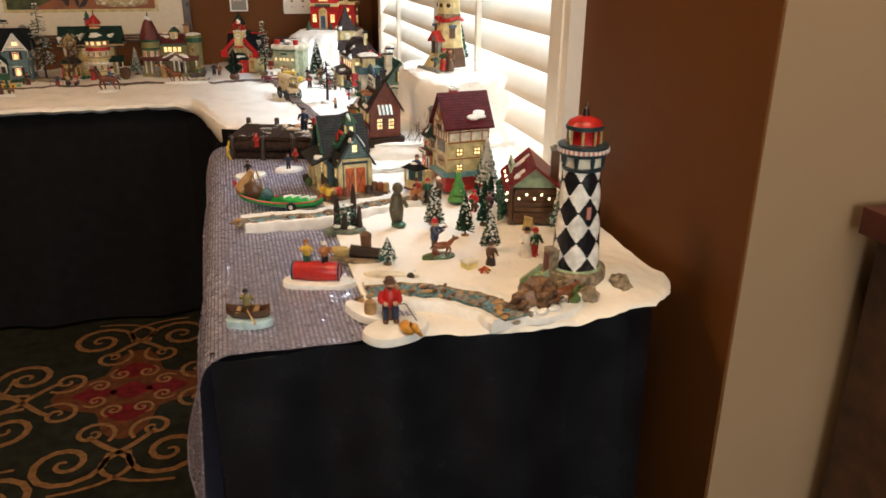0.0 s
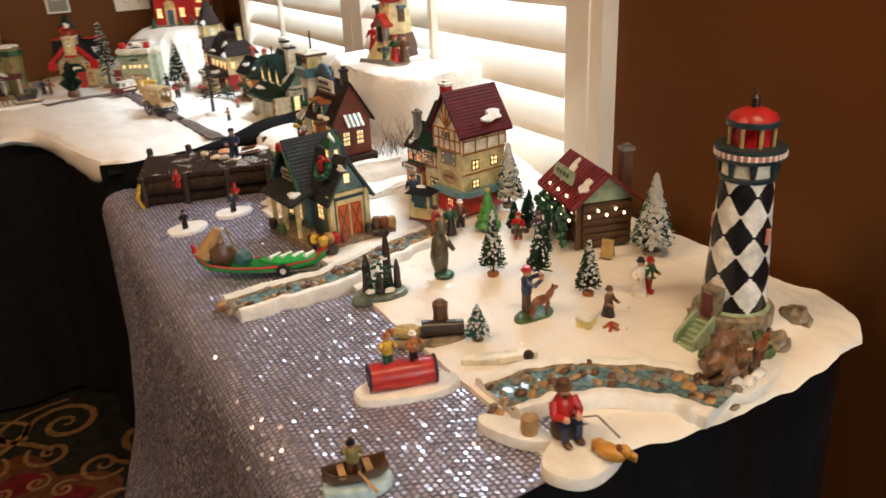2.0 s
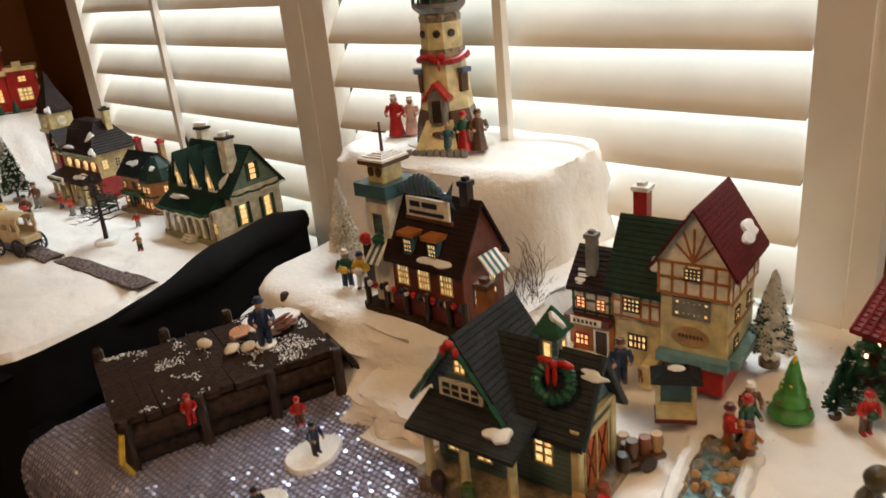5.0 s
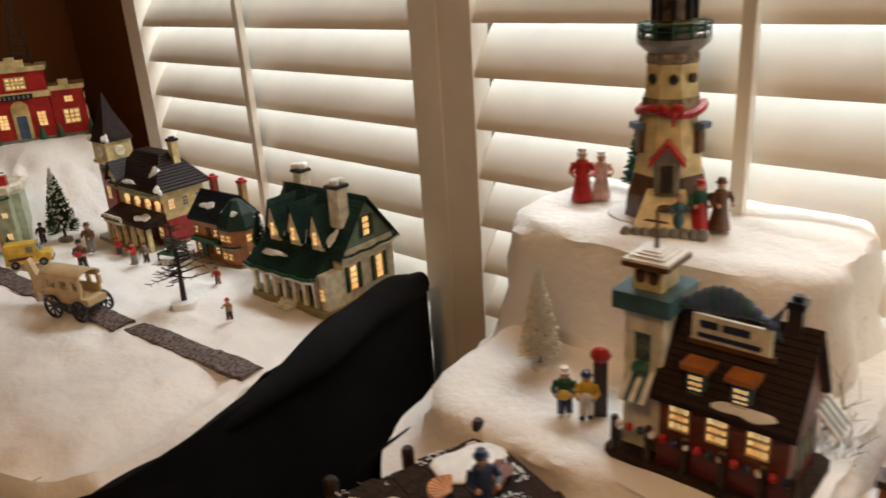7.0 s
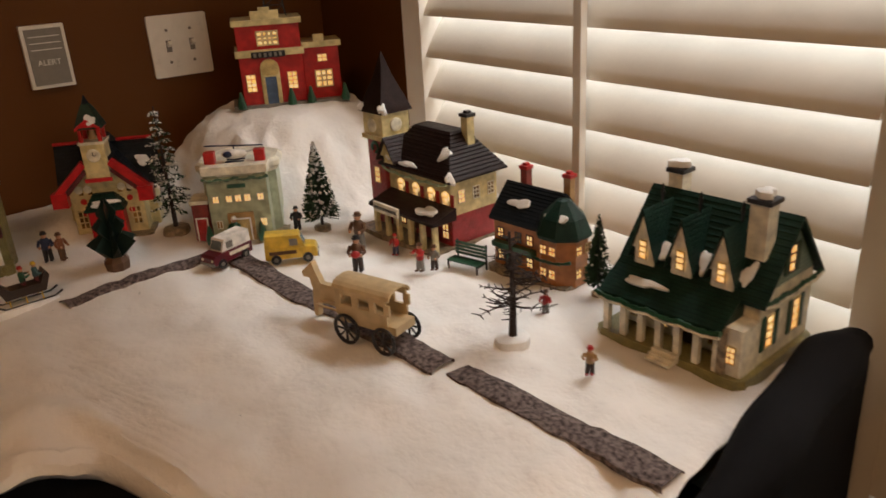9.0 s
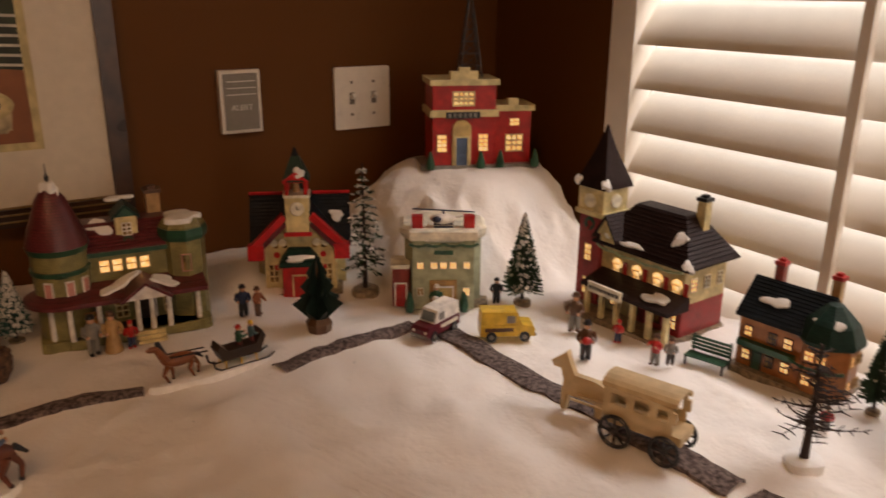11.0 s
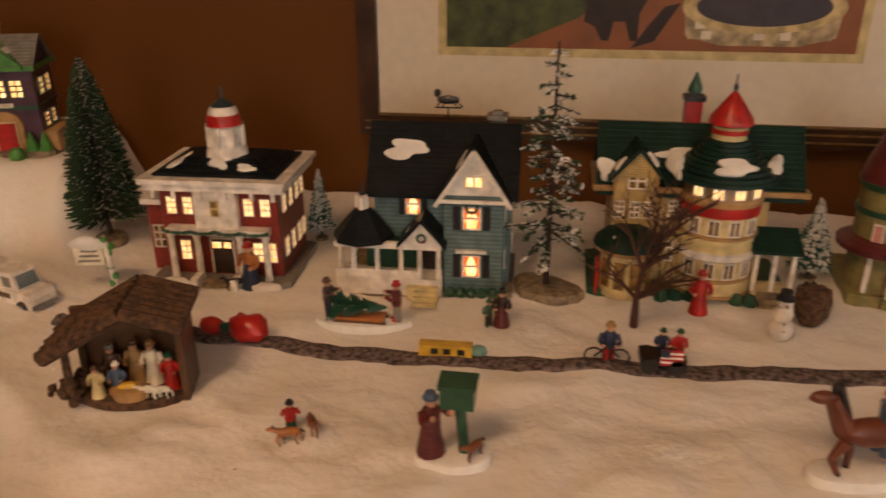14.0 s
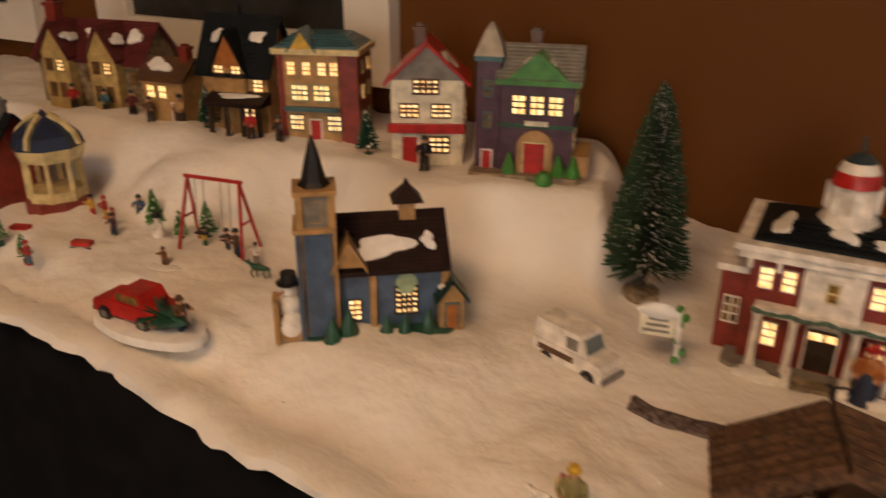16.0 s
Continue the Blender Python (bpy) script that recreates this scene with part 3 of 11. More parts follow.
def sequins():
    """A silver sequined cloth: net ground, with small reflecting discs sewn on in staggered rows."""
    e = thing("sequined_cloth", -0.05, 1.38, 0, 0, "silver-lilac sequined cloth spread as frozen water over the table edge", "cloth")
    rnd = random.Random(5)

    def surf(u, s):
        # u along the table from south to north, s across it from the snow to the floor
        y = 0.838 + 1.09 * u
        if s < 0.24:
            x, z = 0.21 - s, 0.769 + 0.0035 * nz(s, y, 14) + 0.0015 * nz(s, y, 45, 2)
        elif s < 0.30:
            a = (s - 0.24) / 0.06 * 1.45
            x, z = -0.03 - 0.035 * math.sin(a), 0.769 - 0.035 * (1 - math.cos(a))
        else:
            t = s - 0.30
            x, z = -0.065 - 0.02 * t - (0.004 + 0.05 * t) * (0.5 + 0.5 * math.sin(15 * y + 2 * nz(y, t, 3))) - 0.07 * sstep(0.4, 0.75, t), 0.735 - t
        z = max(z, 0.004)
        if y > 1.80:
            z -= 0.5 * (y - 1.80) ** 2
        return Vector((x + 0.05, y - 1.38, z))

    n, m = 90, 80
    vs = [surf(i / n, 1.06 * j / m) for i in range(n + 1) for j in range(m + 1)]
    fs = [(i * (m + 1) + j, i * (m + 1) + j + 1, (i + 1) * (m + 1) + j + 1, (i + 1) * (m + 1) + j) for i in range(n) for j in range(m)]
    Geo().add(vs, fs).make("net_ground", SEQB, e, True)
    vs, fs = [], []
    pitch = 0.0062
    for j in range(int(1.05 / pitch)):
        s = pitch * (j + 0.5)
        for i in range(int(1.09 / pitch)):
            u = (i + 0.5 * (j % 2) + 0.3) * pitch / 1.09 + rnd.uniform(-1, 1) * 0.0006
            if u > 0.997:
                continue
            p = surf(u, s)
            a, b = surf(u + 0.002, s) - p, surf(u, s + 0.002) - p
            a, b = a.normalized(), b.normalized()
            nrm = b.cross(a).normalized()
            if nrm.length < 0.5:
                continue
            if nrm.z < 0 and s < 0.3:
                nrm = -nrm
            if s >= 0.3 and nrm.x > 0:
                nrm = -nrm
            tl = 0.16 if s < 0.29 else 0.4
            a = (a + nrm * rnd.gauss(0, tl)).normalized()
            b = (b + nrm * rnd.gauss(0, tl)).normalized()
            r = 0.0024
            o = len(vs)
            c = p + nrm * 0.0016
            for k in range(6):
                q = k * 1.0472
                vs.append(c + r * (math.cos(q) * a + math.sin(q) * b))
            fs.append(tuple(range(o, o + 6)))
    tagged(Geo().add(vs, fs).make("sequin", SEQ, e), kind="stuff")


sequins()


def ribbon_road(label, pts, w, z=0.0025, mats=(FROST, FROST), seed=0):
    g, n = Geo(), len(pts)
    fine = []
    for i in range(n - 1):
        for s in range(8):
            t = s / 8
            p0, p1, p2, p3 = pts[max(0, i - 1)], pts[i], pts[i + 1], pts[min(n - 1, i + 2)]
            fine.append(tuple(0.5 * (2 * b + (c - a) * t + (2 * a - 5 * b + 4 * c - d) * t * t + (3 * b - a - 3 * c + d) * t ** 3) for a, b, c, d in zip(p0, p1, p2, p3)))
    fine.append(pts[-1])
    vs, fs = [], []
    for i, (x, y) in enumerate(fine):
        a, b = fine[max(0, i - 1)], fine[min(len(fine) - 1, i + 1)]
        d = Vector((b[0] - a[0], b[1] - a[1])).normalized()
        for s in (-1, -0.5, 0, 0.5, 1):
            px, py = x - d.y * w / 2 * s, y + d.x * w / 2 * s
            px, py = px + 0.002 * nz(px, py, 60, s), py + 0.002 * nz(px, py, 60, s + 3)
            vs.append((px, py, max(snow_north(px, py), snow_north(x, y)) + z + 0.0025 * (1 - s * s) + 0.002 * nz(px, py, 40, 2)))
        for s in (-1, 1):
            px, py = x - d.y * w / 2 * s, y + d.x * w / 2 * s
            vs.append((px, py, snow_north(px, py) - 0.004))
    for i in range(len(fine) - 1):
        o, q = 7 * i, 7 * i + 7
        for k in range(4):
            fs.append((o + k, q + k, q + k + 1, o + k + 1))
        fs += [(o + 5, q + 5, q, o), (o + 4, q + 4, q + 6, o + 6)]
    g.add(vs, fs)
    g.m = [1 if nz(g.v[f[0]][0], g.v[f[0]][1], 22, seed) > 0.12 else 0 for f in fs]
    return tagged(g.make("village_road", list(mats), None, True), label, "road", "village roads")


ribbon_road("dark brown ribbon road dusted with artificial snow", [(-1.16, 2.99), (-1.08, 2.985), (-0.95, 2.985), (-0.83, 2.975), (-0.66, 2.98), (-0.45, 2.99), (-0.34, 3.0), (-0.23, 2.985)], 0.021, seed=1)
ribbon_road("short dark brown ribbon road dusted with artificial snow", [(-0.075, 2.955), (-0.02, 2.97), (0.05, 2.975), (0.13, 2.975)], 0.026, seed=2)
ribbon_road("dark brown ribbon road running along the shop fronts", [(0.165, 2.94), (0.172, 2.82), (0.185, 2.70), (0.195, 2.58), (0.205, 2.49)], 0.035, seed=3)
ribbon_road("dark brown ribbon road ending at the table edge", [(0.212, 2.475), (0.218, 2.40), (0.228, 2.30), (0.235, 2.215)], 0.033, seed=4)


# ---- model-house kit ----
class House:
    """A painted ceramic house: front faces -y of its own frame, parts in metres from the middle of its base."""

    def __init__(self, name, x, y, z, rz, label, category="model house", group="lit village houses", scale=(1, 1, 1)):
        self.e = thing(name, x, y, z, rz, label, category, group)
        self.e.scale = scale

    def box(self, name, x0, x1, y0, y1, z0, z1, mt, label=""):
        b = min(0.0012, (x1 - x0) / 4, (y1 - y0) / 4)
        g = Geo().prism([(x0 + b, y0), (x1 - b, y0), (x1, y0 + b), (x1, y1 - b), (x1 - b, y1), (x0 + b, y1), (x0, y1 - b), (x0, y0 + b)], z0, z1)
        return g.make(name, mt, self.e, False, label)

    def gable(self, x0, x1, y0, y1, z0, z1, axis, roof, wall, over=0.006, th=0.004):
        """Pitched roof; axis: the way the ridge runs."""
        def P(a, c, z):
            return (a, c, z) if axis == "x" else (c, a, z)
        a0, a1, c0, c1 = (x0, x1, y0, y1) if axis == "x" else (y0, y1, x0, x1)
        cm, s = (c0 + c1) / 2, (z1 - z0) / ((c1 - c0) / 2)
        g = Geo()
        half = c1 + over - cm
        ze = z0 - over * s
        n = max(5, min(14, int(math.hypot(half, z1 - ze) / 0.0055)))
        side = []
        for i in range(n):
            w = (i + 1) / n
            side.append((half * i / n, z1 + (ze - z1) * i / n + th))
            side.append((half * w, z1 + (ze - z1) * w + th + 0.0012))
        side.append((half, ze))
        prof = [(cm - c, z) for c, z in side[:0:-1]] + [(cm + c, z) for c, z in side] + [(cm, z1)]
        m = len(prof)
        vs = [P(a0 - over, c, z) for c, z in prof] + [P(a1 + over, c, z) for c, z in prof]
        g.add(vs, [(i, (i + 1) % m, (i + 1) % m + m, i + m) for i in range(m)] + [tuple(range(m))[::-1], tuple(range(m, 2 * m))])
        r = g.make("roof", roof, self.e)
        for a in (a0 + 0.0005, a1 - 0.0035):
            w = Geo().add([P(a, c0, z0), P(a, c1, z0), P(a, cm, z1), P(a + 0.003, c0, z0), P(a + 0.003, c1, z0), P(a + 0.003, cm, z1)], [(0, 1, 2), (5, 4, 3), (0, 3, 4, 1), (1, 4, 5, 2), (2, 5, 3, 0)])
            w.make("gable_end", wall, self.e)
        return r

    def hip(self, x0, x1, y0, y1, z0, z1, roof, over=0.006, top=0.3, th=0.003):
        x0, x1, y0, y1 = x0 - over, x1 + over, y0 - over, y1 + over
        cx, cy, hx, hy = (x0 + x1) / 2, (y0 + y1) / 2, (x1 - x0) / 2, (y1 - y0) / 2
        k = min(hx, hy) * (1 - top)
        ring = lambda d, z: [(cx - hx + d, cy - hy + d, z), (cx + hx - d, cy - hy + d, z), (cx + hx - d, cy + hy - d, z), (cx - hx + d, cy + hy - d, z)]
        n = max(4, min(12, int(math.hypot(k, z1 - z0) / 0.0055)))
        vs = ring(0, z0) + ring(0, z0 + th)
        for i in range(1, n + 1):
            u, z = i / n, z0 + th + (z1 - z0 - th) * i / n
            vs += ring(k * u + 0.0008, z - 0.0006) + ring(k * u, z + (0.0010 if i < n else -0.0003))
        m = len(vs) // 4 - 1
        fs = [(3, 2, 1, 0), tuple(4 * m + i for i in range(4))] + [(i + 4 * o, (i + 1) % 4 + 4 * o, (i + 1) % 4 + 4 * o + 4, i + 4 * o + 4) for o in range(m) for i in range(4)]
        return Geo().add(vs, fs).make("roof", roof, self.e)

    def turn(self, name, x, y, prof, mt, n=16, label="", t=0.0, smooth=True):
        return Geo().lathe(prof, n, (x, y, 0), 0, t).make(name, mt, self.e, smooth, label)

    def win(self, face, u, z, w, h, p, lit=True, frame=None, rows=3, cols=2, arch=False):
        """A glazed window on the front (f), left (l), right (r) side at plane p, its middle at u along the face and its sill at z."""
        frame = frame or WHT
        z, w, h = z + 0.06 * h, w * 0.9, h * 0.88
        g, pane = Geo(), Geo()
        k = -1 if face in "fl" else 1

        def B(G, u0, u1, z0, z1, d0, d1):
            a, b = sorted((p + k * d0, p + k * d1))
            if face in "fb":
                G.box(u + u0, u + u1, a, b, z0, z1)
            else:
                G.box(a, b, u + u0, u + u1, z0, z1)
        t = max(0.0011, w * 0.1)
        B(g, -w / 2 - t, w / 2 + t, z - t, z, 0.0002, 0.0022)
        B(g, -w / 2 - t, w / 2 + t, z + h, z + h + t, 0.0002, 0.0022)
        B(g, -w / 2 - t, -w / 2, z, z + h, 0.0002, 0.0018)
        B(g, w / 2, w / 2 + t, z, z + h, 0.0002, 0.0018)
        for c in range(1, cols):
            q = -w / 2 + w * c / cols
            B(g, q - t * 0.75, q + t * 0.75, z, z + h, 0.0002, 0.0013)
        for r in range(1, rows):
            q = z + h * r / rows
            B(g, -w / 2, w / 2, q - t * 0.75, q + t * 0.75, 0.0002, 0.0012)
        o = g.make("window", frame, self.e)
        B(pane, -w / 2, w / 2, z, z + h, -0.0006, 0.0006)
        pane.make("pane", LIT if lit else DIM, o)
        return o

    def wins(self, face, us, z, w, h, p, lit=True, frame=None, rows=3, cols=2):
        for i, u in enumerate(us):
            self.win(face, u, z, w, h, p, lit if not isinstance(lit, (tuple, list)) else lit[i % len(lit)], frame, rows, cols)

    def door(self, u, z, w, h, p, mt, face="f", frame=None):
        k = -1 if face in "fl" else 1
        g, d, n = Geo(), Geo(), Geo()

        def B(G, u0, u1, z0, z1, d0, d1):
            a, b = sorted((p + k * d0, p + k * d1))
            if face in "fb":
                G.box(u + u0, u + u1, a, b, z0, z1)
            else:
                G.box(a, b, u + u0, u + u1, z0, z1)
        B(g, -w / 2 - 0.002, -w / 2, z, z + h + 0.002, 0.0002, 0.0025)
        B(g, w / 2, w / 2 + 0.002, z, z + h + 0.002, 0.0002, 0.0025)
        B(g, -w / 2, w / 2, z + h, z + h + 0.002, 0.0002, 0.0025)
        B(d, -w / 2, w / 2, z, z + h, 0.0002, 0.0010)
        B(d, -w * 0.33, w * 0.33, z + h * 0.1, z + h * 0.42, 0.0010, 0.0016)
        B(d, -w * 0.33, w * 0.33, z + h * 0.52, z + h * 0.9, 0.0010, 0.0016)
        o = d.make("door", mt, self.e)
        g.make("door_frame", frame or WHT, o)

    def snow(self, x, y, z, rx, ry, tx=0, ty=0, th=0.0022, seed=0):
        """A painted patch of snow lying on a slope turned tx, ty degrees."""
        g = slab(blob_outline(rx, ry, 28, 0.36, seed + x * 100 + z * 37), -0.0018, th)
        ob = g.make("snow_patch", DUST, self.e, True)
        ob.matrix_basis = pose(x, y, z, tx, ty, 0)
        return ob

    def chimney(self, x, y, z0, z1, w, mt, cap=None):
        c = Geo().box(x - w / 2, x + w / 2, y - w / 2, y + w / 2, z0, z1).make("chimney", mt, self.e)
        Geo().box(x - w * 0.64, x + w * 0.64, y - w * 0.64, y + w * 0.64, z1, z1 + 0.005).box(x - w * 0.3, x + w * 0.3, y - w * 0.3, y + w * 0.3, z1 + 0.005, z1 + 0.009).make("chimney_cap", cap or mt, c)

    def garland(self, pts, mt=None, r=0.0022, sag=0.003):
        g = Geo()
        for a, b in zip(pts, pts[1:]):
            a, b = Vector(a), Vector(b)
            last_ = a
            for i in range(1, 9):
                t = i / 8
                q = a.lerp(b, t) - Vector((0, 0, sag * 4 * t * (1 - t)))
                g.tube(last_, q, r * (0.8 + 0.4 * ((i * 7) % 3) / 2), None, 0, 5)
                last_ = q
        g.make("garland", mt or GREEN, self.e)

    def wreath(self, x, y, z, r, axis="y"):
        g = Geo()
        for i in range(14):
            a = i * 6.283 / 14
            c = (x + r * math.cos(a), y, z + r * math.sin(a)) if axis == "y" else (x, y + r * math.cos(a), z + r * math.sin(a))
            g.ell(c, r * 0.34, 0, 6, 4, 0.3)
        c = (x, y - r * 0.3, z - r * 0.8) if axis == "y" else (x - r * 0.3, y, z - r * 0.8)
        g.ell(c, r * 0.34, 1, 6, 4)
        g.make("wreath", [GREEN, RED], self.e)

    def shutters(self, face, u, z, w, h, p, mt):
        k = -1 if face in "fl" else 1
        for s in (-1, 1):
            g = Geo()
            a, b = sorted((p + k * 0.0003, p + k * 0.0018))
            c = u + s * (w / 2 + w * 0.32)
            if face in "fb":
                g.box(c - w * 0.2, c + w * 0.2, a, b, z, z + h)
            else:
                g.box(a, b, c - w * 0.2, c + w * 0.2, z, z + h)
            g.make("shutter", mt, self.e)

    def porch(self, x0, x1, y0, y1, z0, z1, n, post, roof, r=0.003, th=0.006, slope=0.012):
        for i in range(n):
            x = x0 + r + (x1 - x0 - 2 * r) * i / max(1, n - 1)
            Geo().box(x - r, x + r, y0 + 0.001, y0 + 0.001 + 2 * r, z0, z1).make("post", post, self.e)
        Geo().add([(x0 - 0.004, y0 - 0.005, z1), (x1 + 0.004, y0 - 0.005, z1), (x1 + 0.004, y1, z1), (x0 - 0.004, y1, z1), (x0 - 0.004, y0 - 0.005, z1 + th), (x1 + 0.004, y0 - 0.005, z1 + th), (x1 + 0.004, y1, z1 + th + slope), (x0 - 0.004, y1, z1 + th + slope)],
                  [(3, 2, 1, 0), (4, 5, 6, 7), (0, 1, 5, 4), (1, 2, 6, 5), (2, 3, 7, 6), (3, 0, 4, 7)]).make("porch_roof", roof, self.e)

    def steps(self, u, y, w, z, n, mt):
        g = Geo()
        for i in range(n):
            g.box(u - w / 2, u + w / 2, y - 0.006 * (n - i), y, z * i / n, z * (i + 1) / n)
        g.make("steps", mt, self.e)

    def base(self, x0, x1, y0, y1, h, mt):
        pts = [((x0 + x1) / 2 + (x1 - x0) / 2 * a, (y0 + y1) / 2 + (y1 - y0) / 2 * b) for a, b in ((-1, -0.9), (-0.9, -1), (0.9, -1), (1, -0.9), (1, 0.9), (0.9, 1), (-0.9, 1), (-1, 0.9))]
        Geo().prism(pts, -0.012, h).make("plinth", mt, self.e)


# ---- houses on the long table ----
def court_house():
    h = House("courthouse", -1.028, 3.168, 0.757, 2, "red and white columned ceramic courthouse with domed cupola, lit windows", scale=(0.98, 1, 0.94))
    h.base(-0.085, 0.085, -0.065, 0.065, 0.004, GREY)
    h.box("wall", -0.072, 0.072, -0.045, 0.055, 0.004, 0.118, BRICKM)
    h.box("cornice", -0.084, 0.084, -0.06, 0.066, 0.118, 0.127, WHT)
    h.box("cornice_step", -0.088, 0.088, -0.064, 0.07, 0.127, 0.133, WHT)
    h.hip(-0.074, 0.074, -0.050, 0.056, 0.133, 0.149, SLATE, 0, 0.35)
    h.box("front_bay", -0.026, 0.026, -0.056, -0.045, 0.06, 0.118, WHT)
    h.box("balcony", -0.062, 0.062, -0.062, -0.0455, 0.062, 0.070, WHT)
    for x in (-0.058, -0.026, 0.026, 0.058):
        h.turn("column", x, -0.057, [(0.0055, 0.004), (0.0042, 0.010), (0.0036, 0.055), (0.0055, 0.062)], WHT, 10)
    h.box("wing", -0.098, -0.0722, -0.03, 0.045, 0.0, 0.09, BRICKM)
    h.box("wing_cornice", -0.103, -0.0724, -0.036, 0.05, 0.09, 0.097, WHT)
    h.win("l", 0.005, 0.03, 0.02, 0.03, -0.098, False, WHT)
    h.win("f", -0.085, 0.03, 0.015, 0.032, -0.03, False, WHT)
    h.wins("f", (-0.057, -0.037, 0.037, 0.057), 0.083, 0.011, 0.024, -0.0452, True, WHT)
    h.wins("f", (-0.046, 0.044, 0.06), 0.022, 0.012, 0.028, -0.0452, True, WHT)
    h.win("f", 0, 0.086, 0.009, 0.02, -0.0562, False, CREAM, 2, 1)
    h.door(0, 0.006, 0.026, 0.046, -0.0452, DBROWN)
    h.win("f", -0.006, 0.040, 0.012, 0.010, -0.0478, True, DBROWN, 1, 1)
    h.win("f", 0.007, 0.040, 0.010, 0.010, -0.0478, True, DBROWN, 1, 1)
    for y in (-0.025, 0.0, 0.025, 0.045):
        h.win("r", y, 0.083, 0.011, 0.024, 0.072, True, WHT)
        h.win("r", y, 0.024, 0.011, 0.026, 0.072, True, WHT)
    for x in (-0.072, -0.047, -0.015, 0.015, 0.047, 0.072):
        h.box("bracket", x - 0.0025, x + 0.0025, -0.06, -0.0562, 0.108, 0.118, WHT)
    h.garland([(-0.064, -0.064, 0.069), (-0.03, -0.064, 0.068), (0.0, -0.064, 0.069), (0.03, -0.064, 0.068), (0.064, -0.064, 0.069)])
    h.turn("cupola", 0.0, 0.0, [(0.027, 0.135), (0.026, 0.152), (0.022, 0.158), (0.020, 0.162), (0.020, 0.182), (0.024, 0.186)], WHT, 8)
    for a in range(8):
        h.turn("cupola_post", 0.0215 * math.cos(a * 0.785), 0.0215 * math.sin(a * 0.785), [(0.0025, 0.16), (0.0025, 0.186)], WHT, 6)
    h.turn("dome_band", 0, 0, [(0.021, 0.186), (0.0195, 0.196), (0.018, 0.199)], RED, 20)
    h.turn("dome", 0, 0, [(0.018, 0.199), (0.0162, 0.2045), (0.014, 0.2085)], WHT, 20)
    h.turn("dome_cap", 0, 0, [(0.0141, 0.2085), (0.009, 0.2140), (0.002, 0.217), (0.0012, 0.232)], DTEAL, 18)
    h.snow(-0.052, -0.02, 0.1435, 0.012, 0.022, 0, -25, seed=4)
    h.snow(0.0, -0.03, 0.1445, 0.010, 0.010, 25)
    h.snow(0.035, -0.036, 0.141, 0.012, 0.006, 25)
    h.steps(0, -0.066, 0.036, 0.008, 2, STONE)
    for s in (-1, 1):
        h.box("stair_wall", s * 0.024 - 0.004, s * 0.024 + 0.004, -0.085, -0.064, 0.0, 0.014, WHT)
        h.snow(s * 0.05, -0.075, 0.002, 0.02, 0.008, 0, 0, 0.006)


court_house()


def curtains(h, u, z, w, t, p):
    """A pair of tied-back curtains behind a window's bars."""
    for s in (-1, 1):
        g = Geo()
        pts = [(s * w * 0.5, 0), (s * w * 0.28, 0), (s * w * 0.42, t * 0.4), (s * w * 0.12, t), (s * w * 0.5, t)]
        n = len(pts)
        vs = [(u + a, p, z + b) for a, b in pts] + [(u + a, p - 0.0005, z + b) for a, b in pts]
        g.add(vs, [tuple(range(n)), tuple(range(2 * n - 1, n - 1, -1))] + [(i, i + n, (i + 1) % n + n, (i + 1) % n) for i in range(n)])
        g.make("curtain", CURT, h.e)


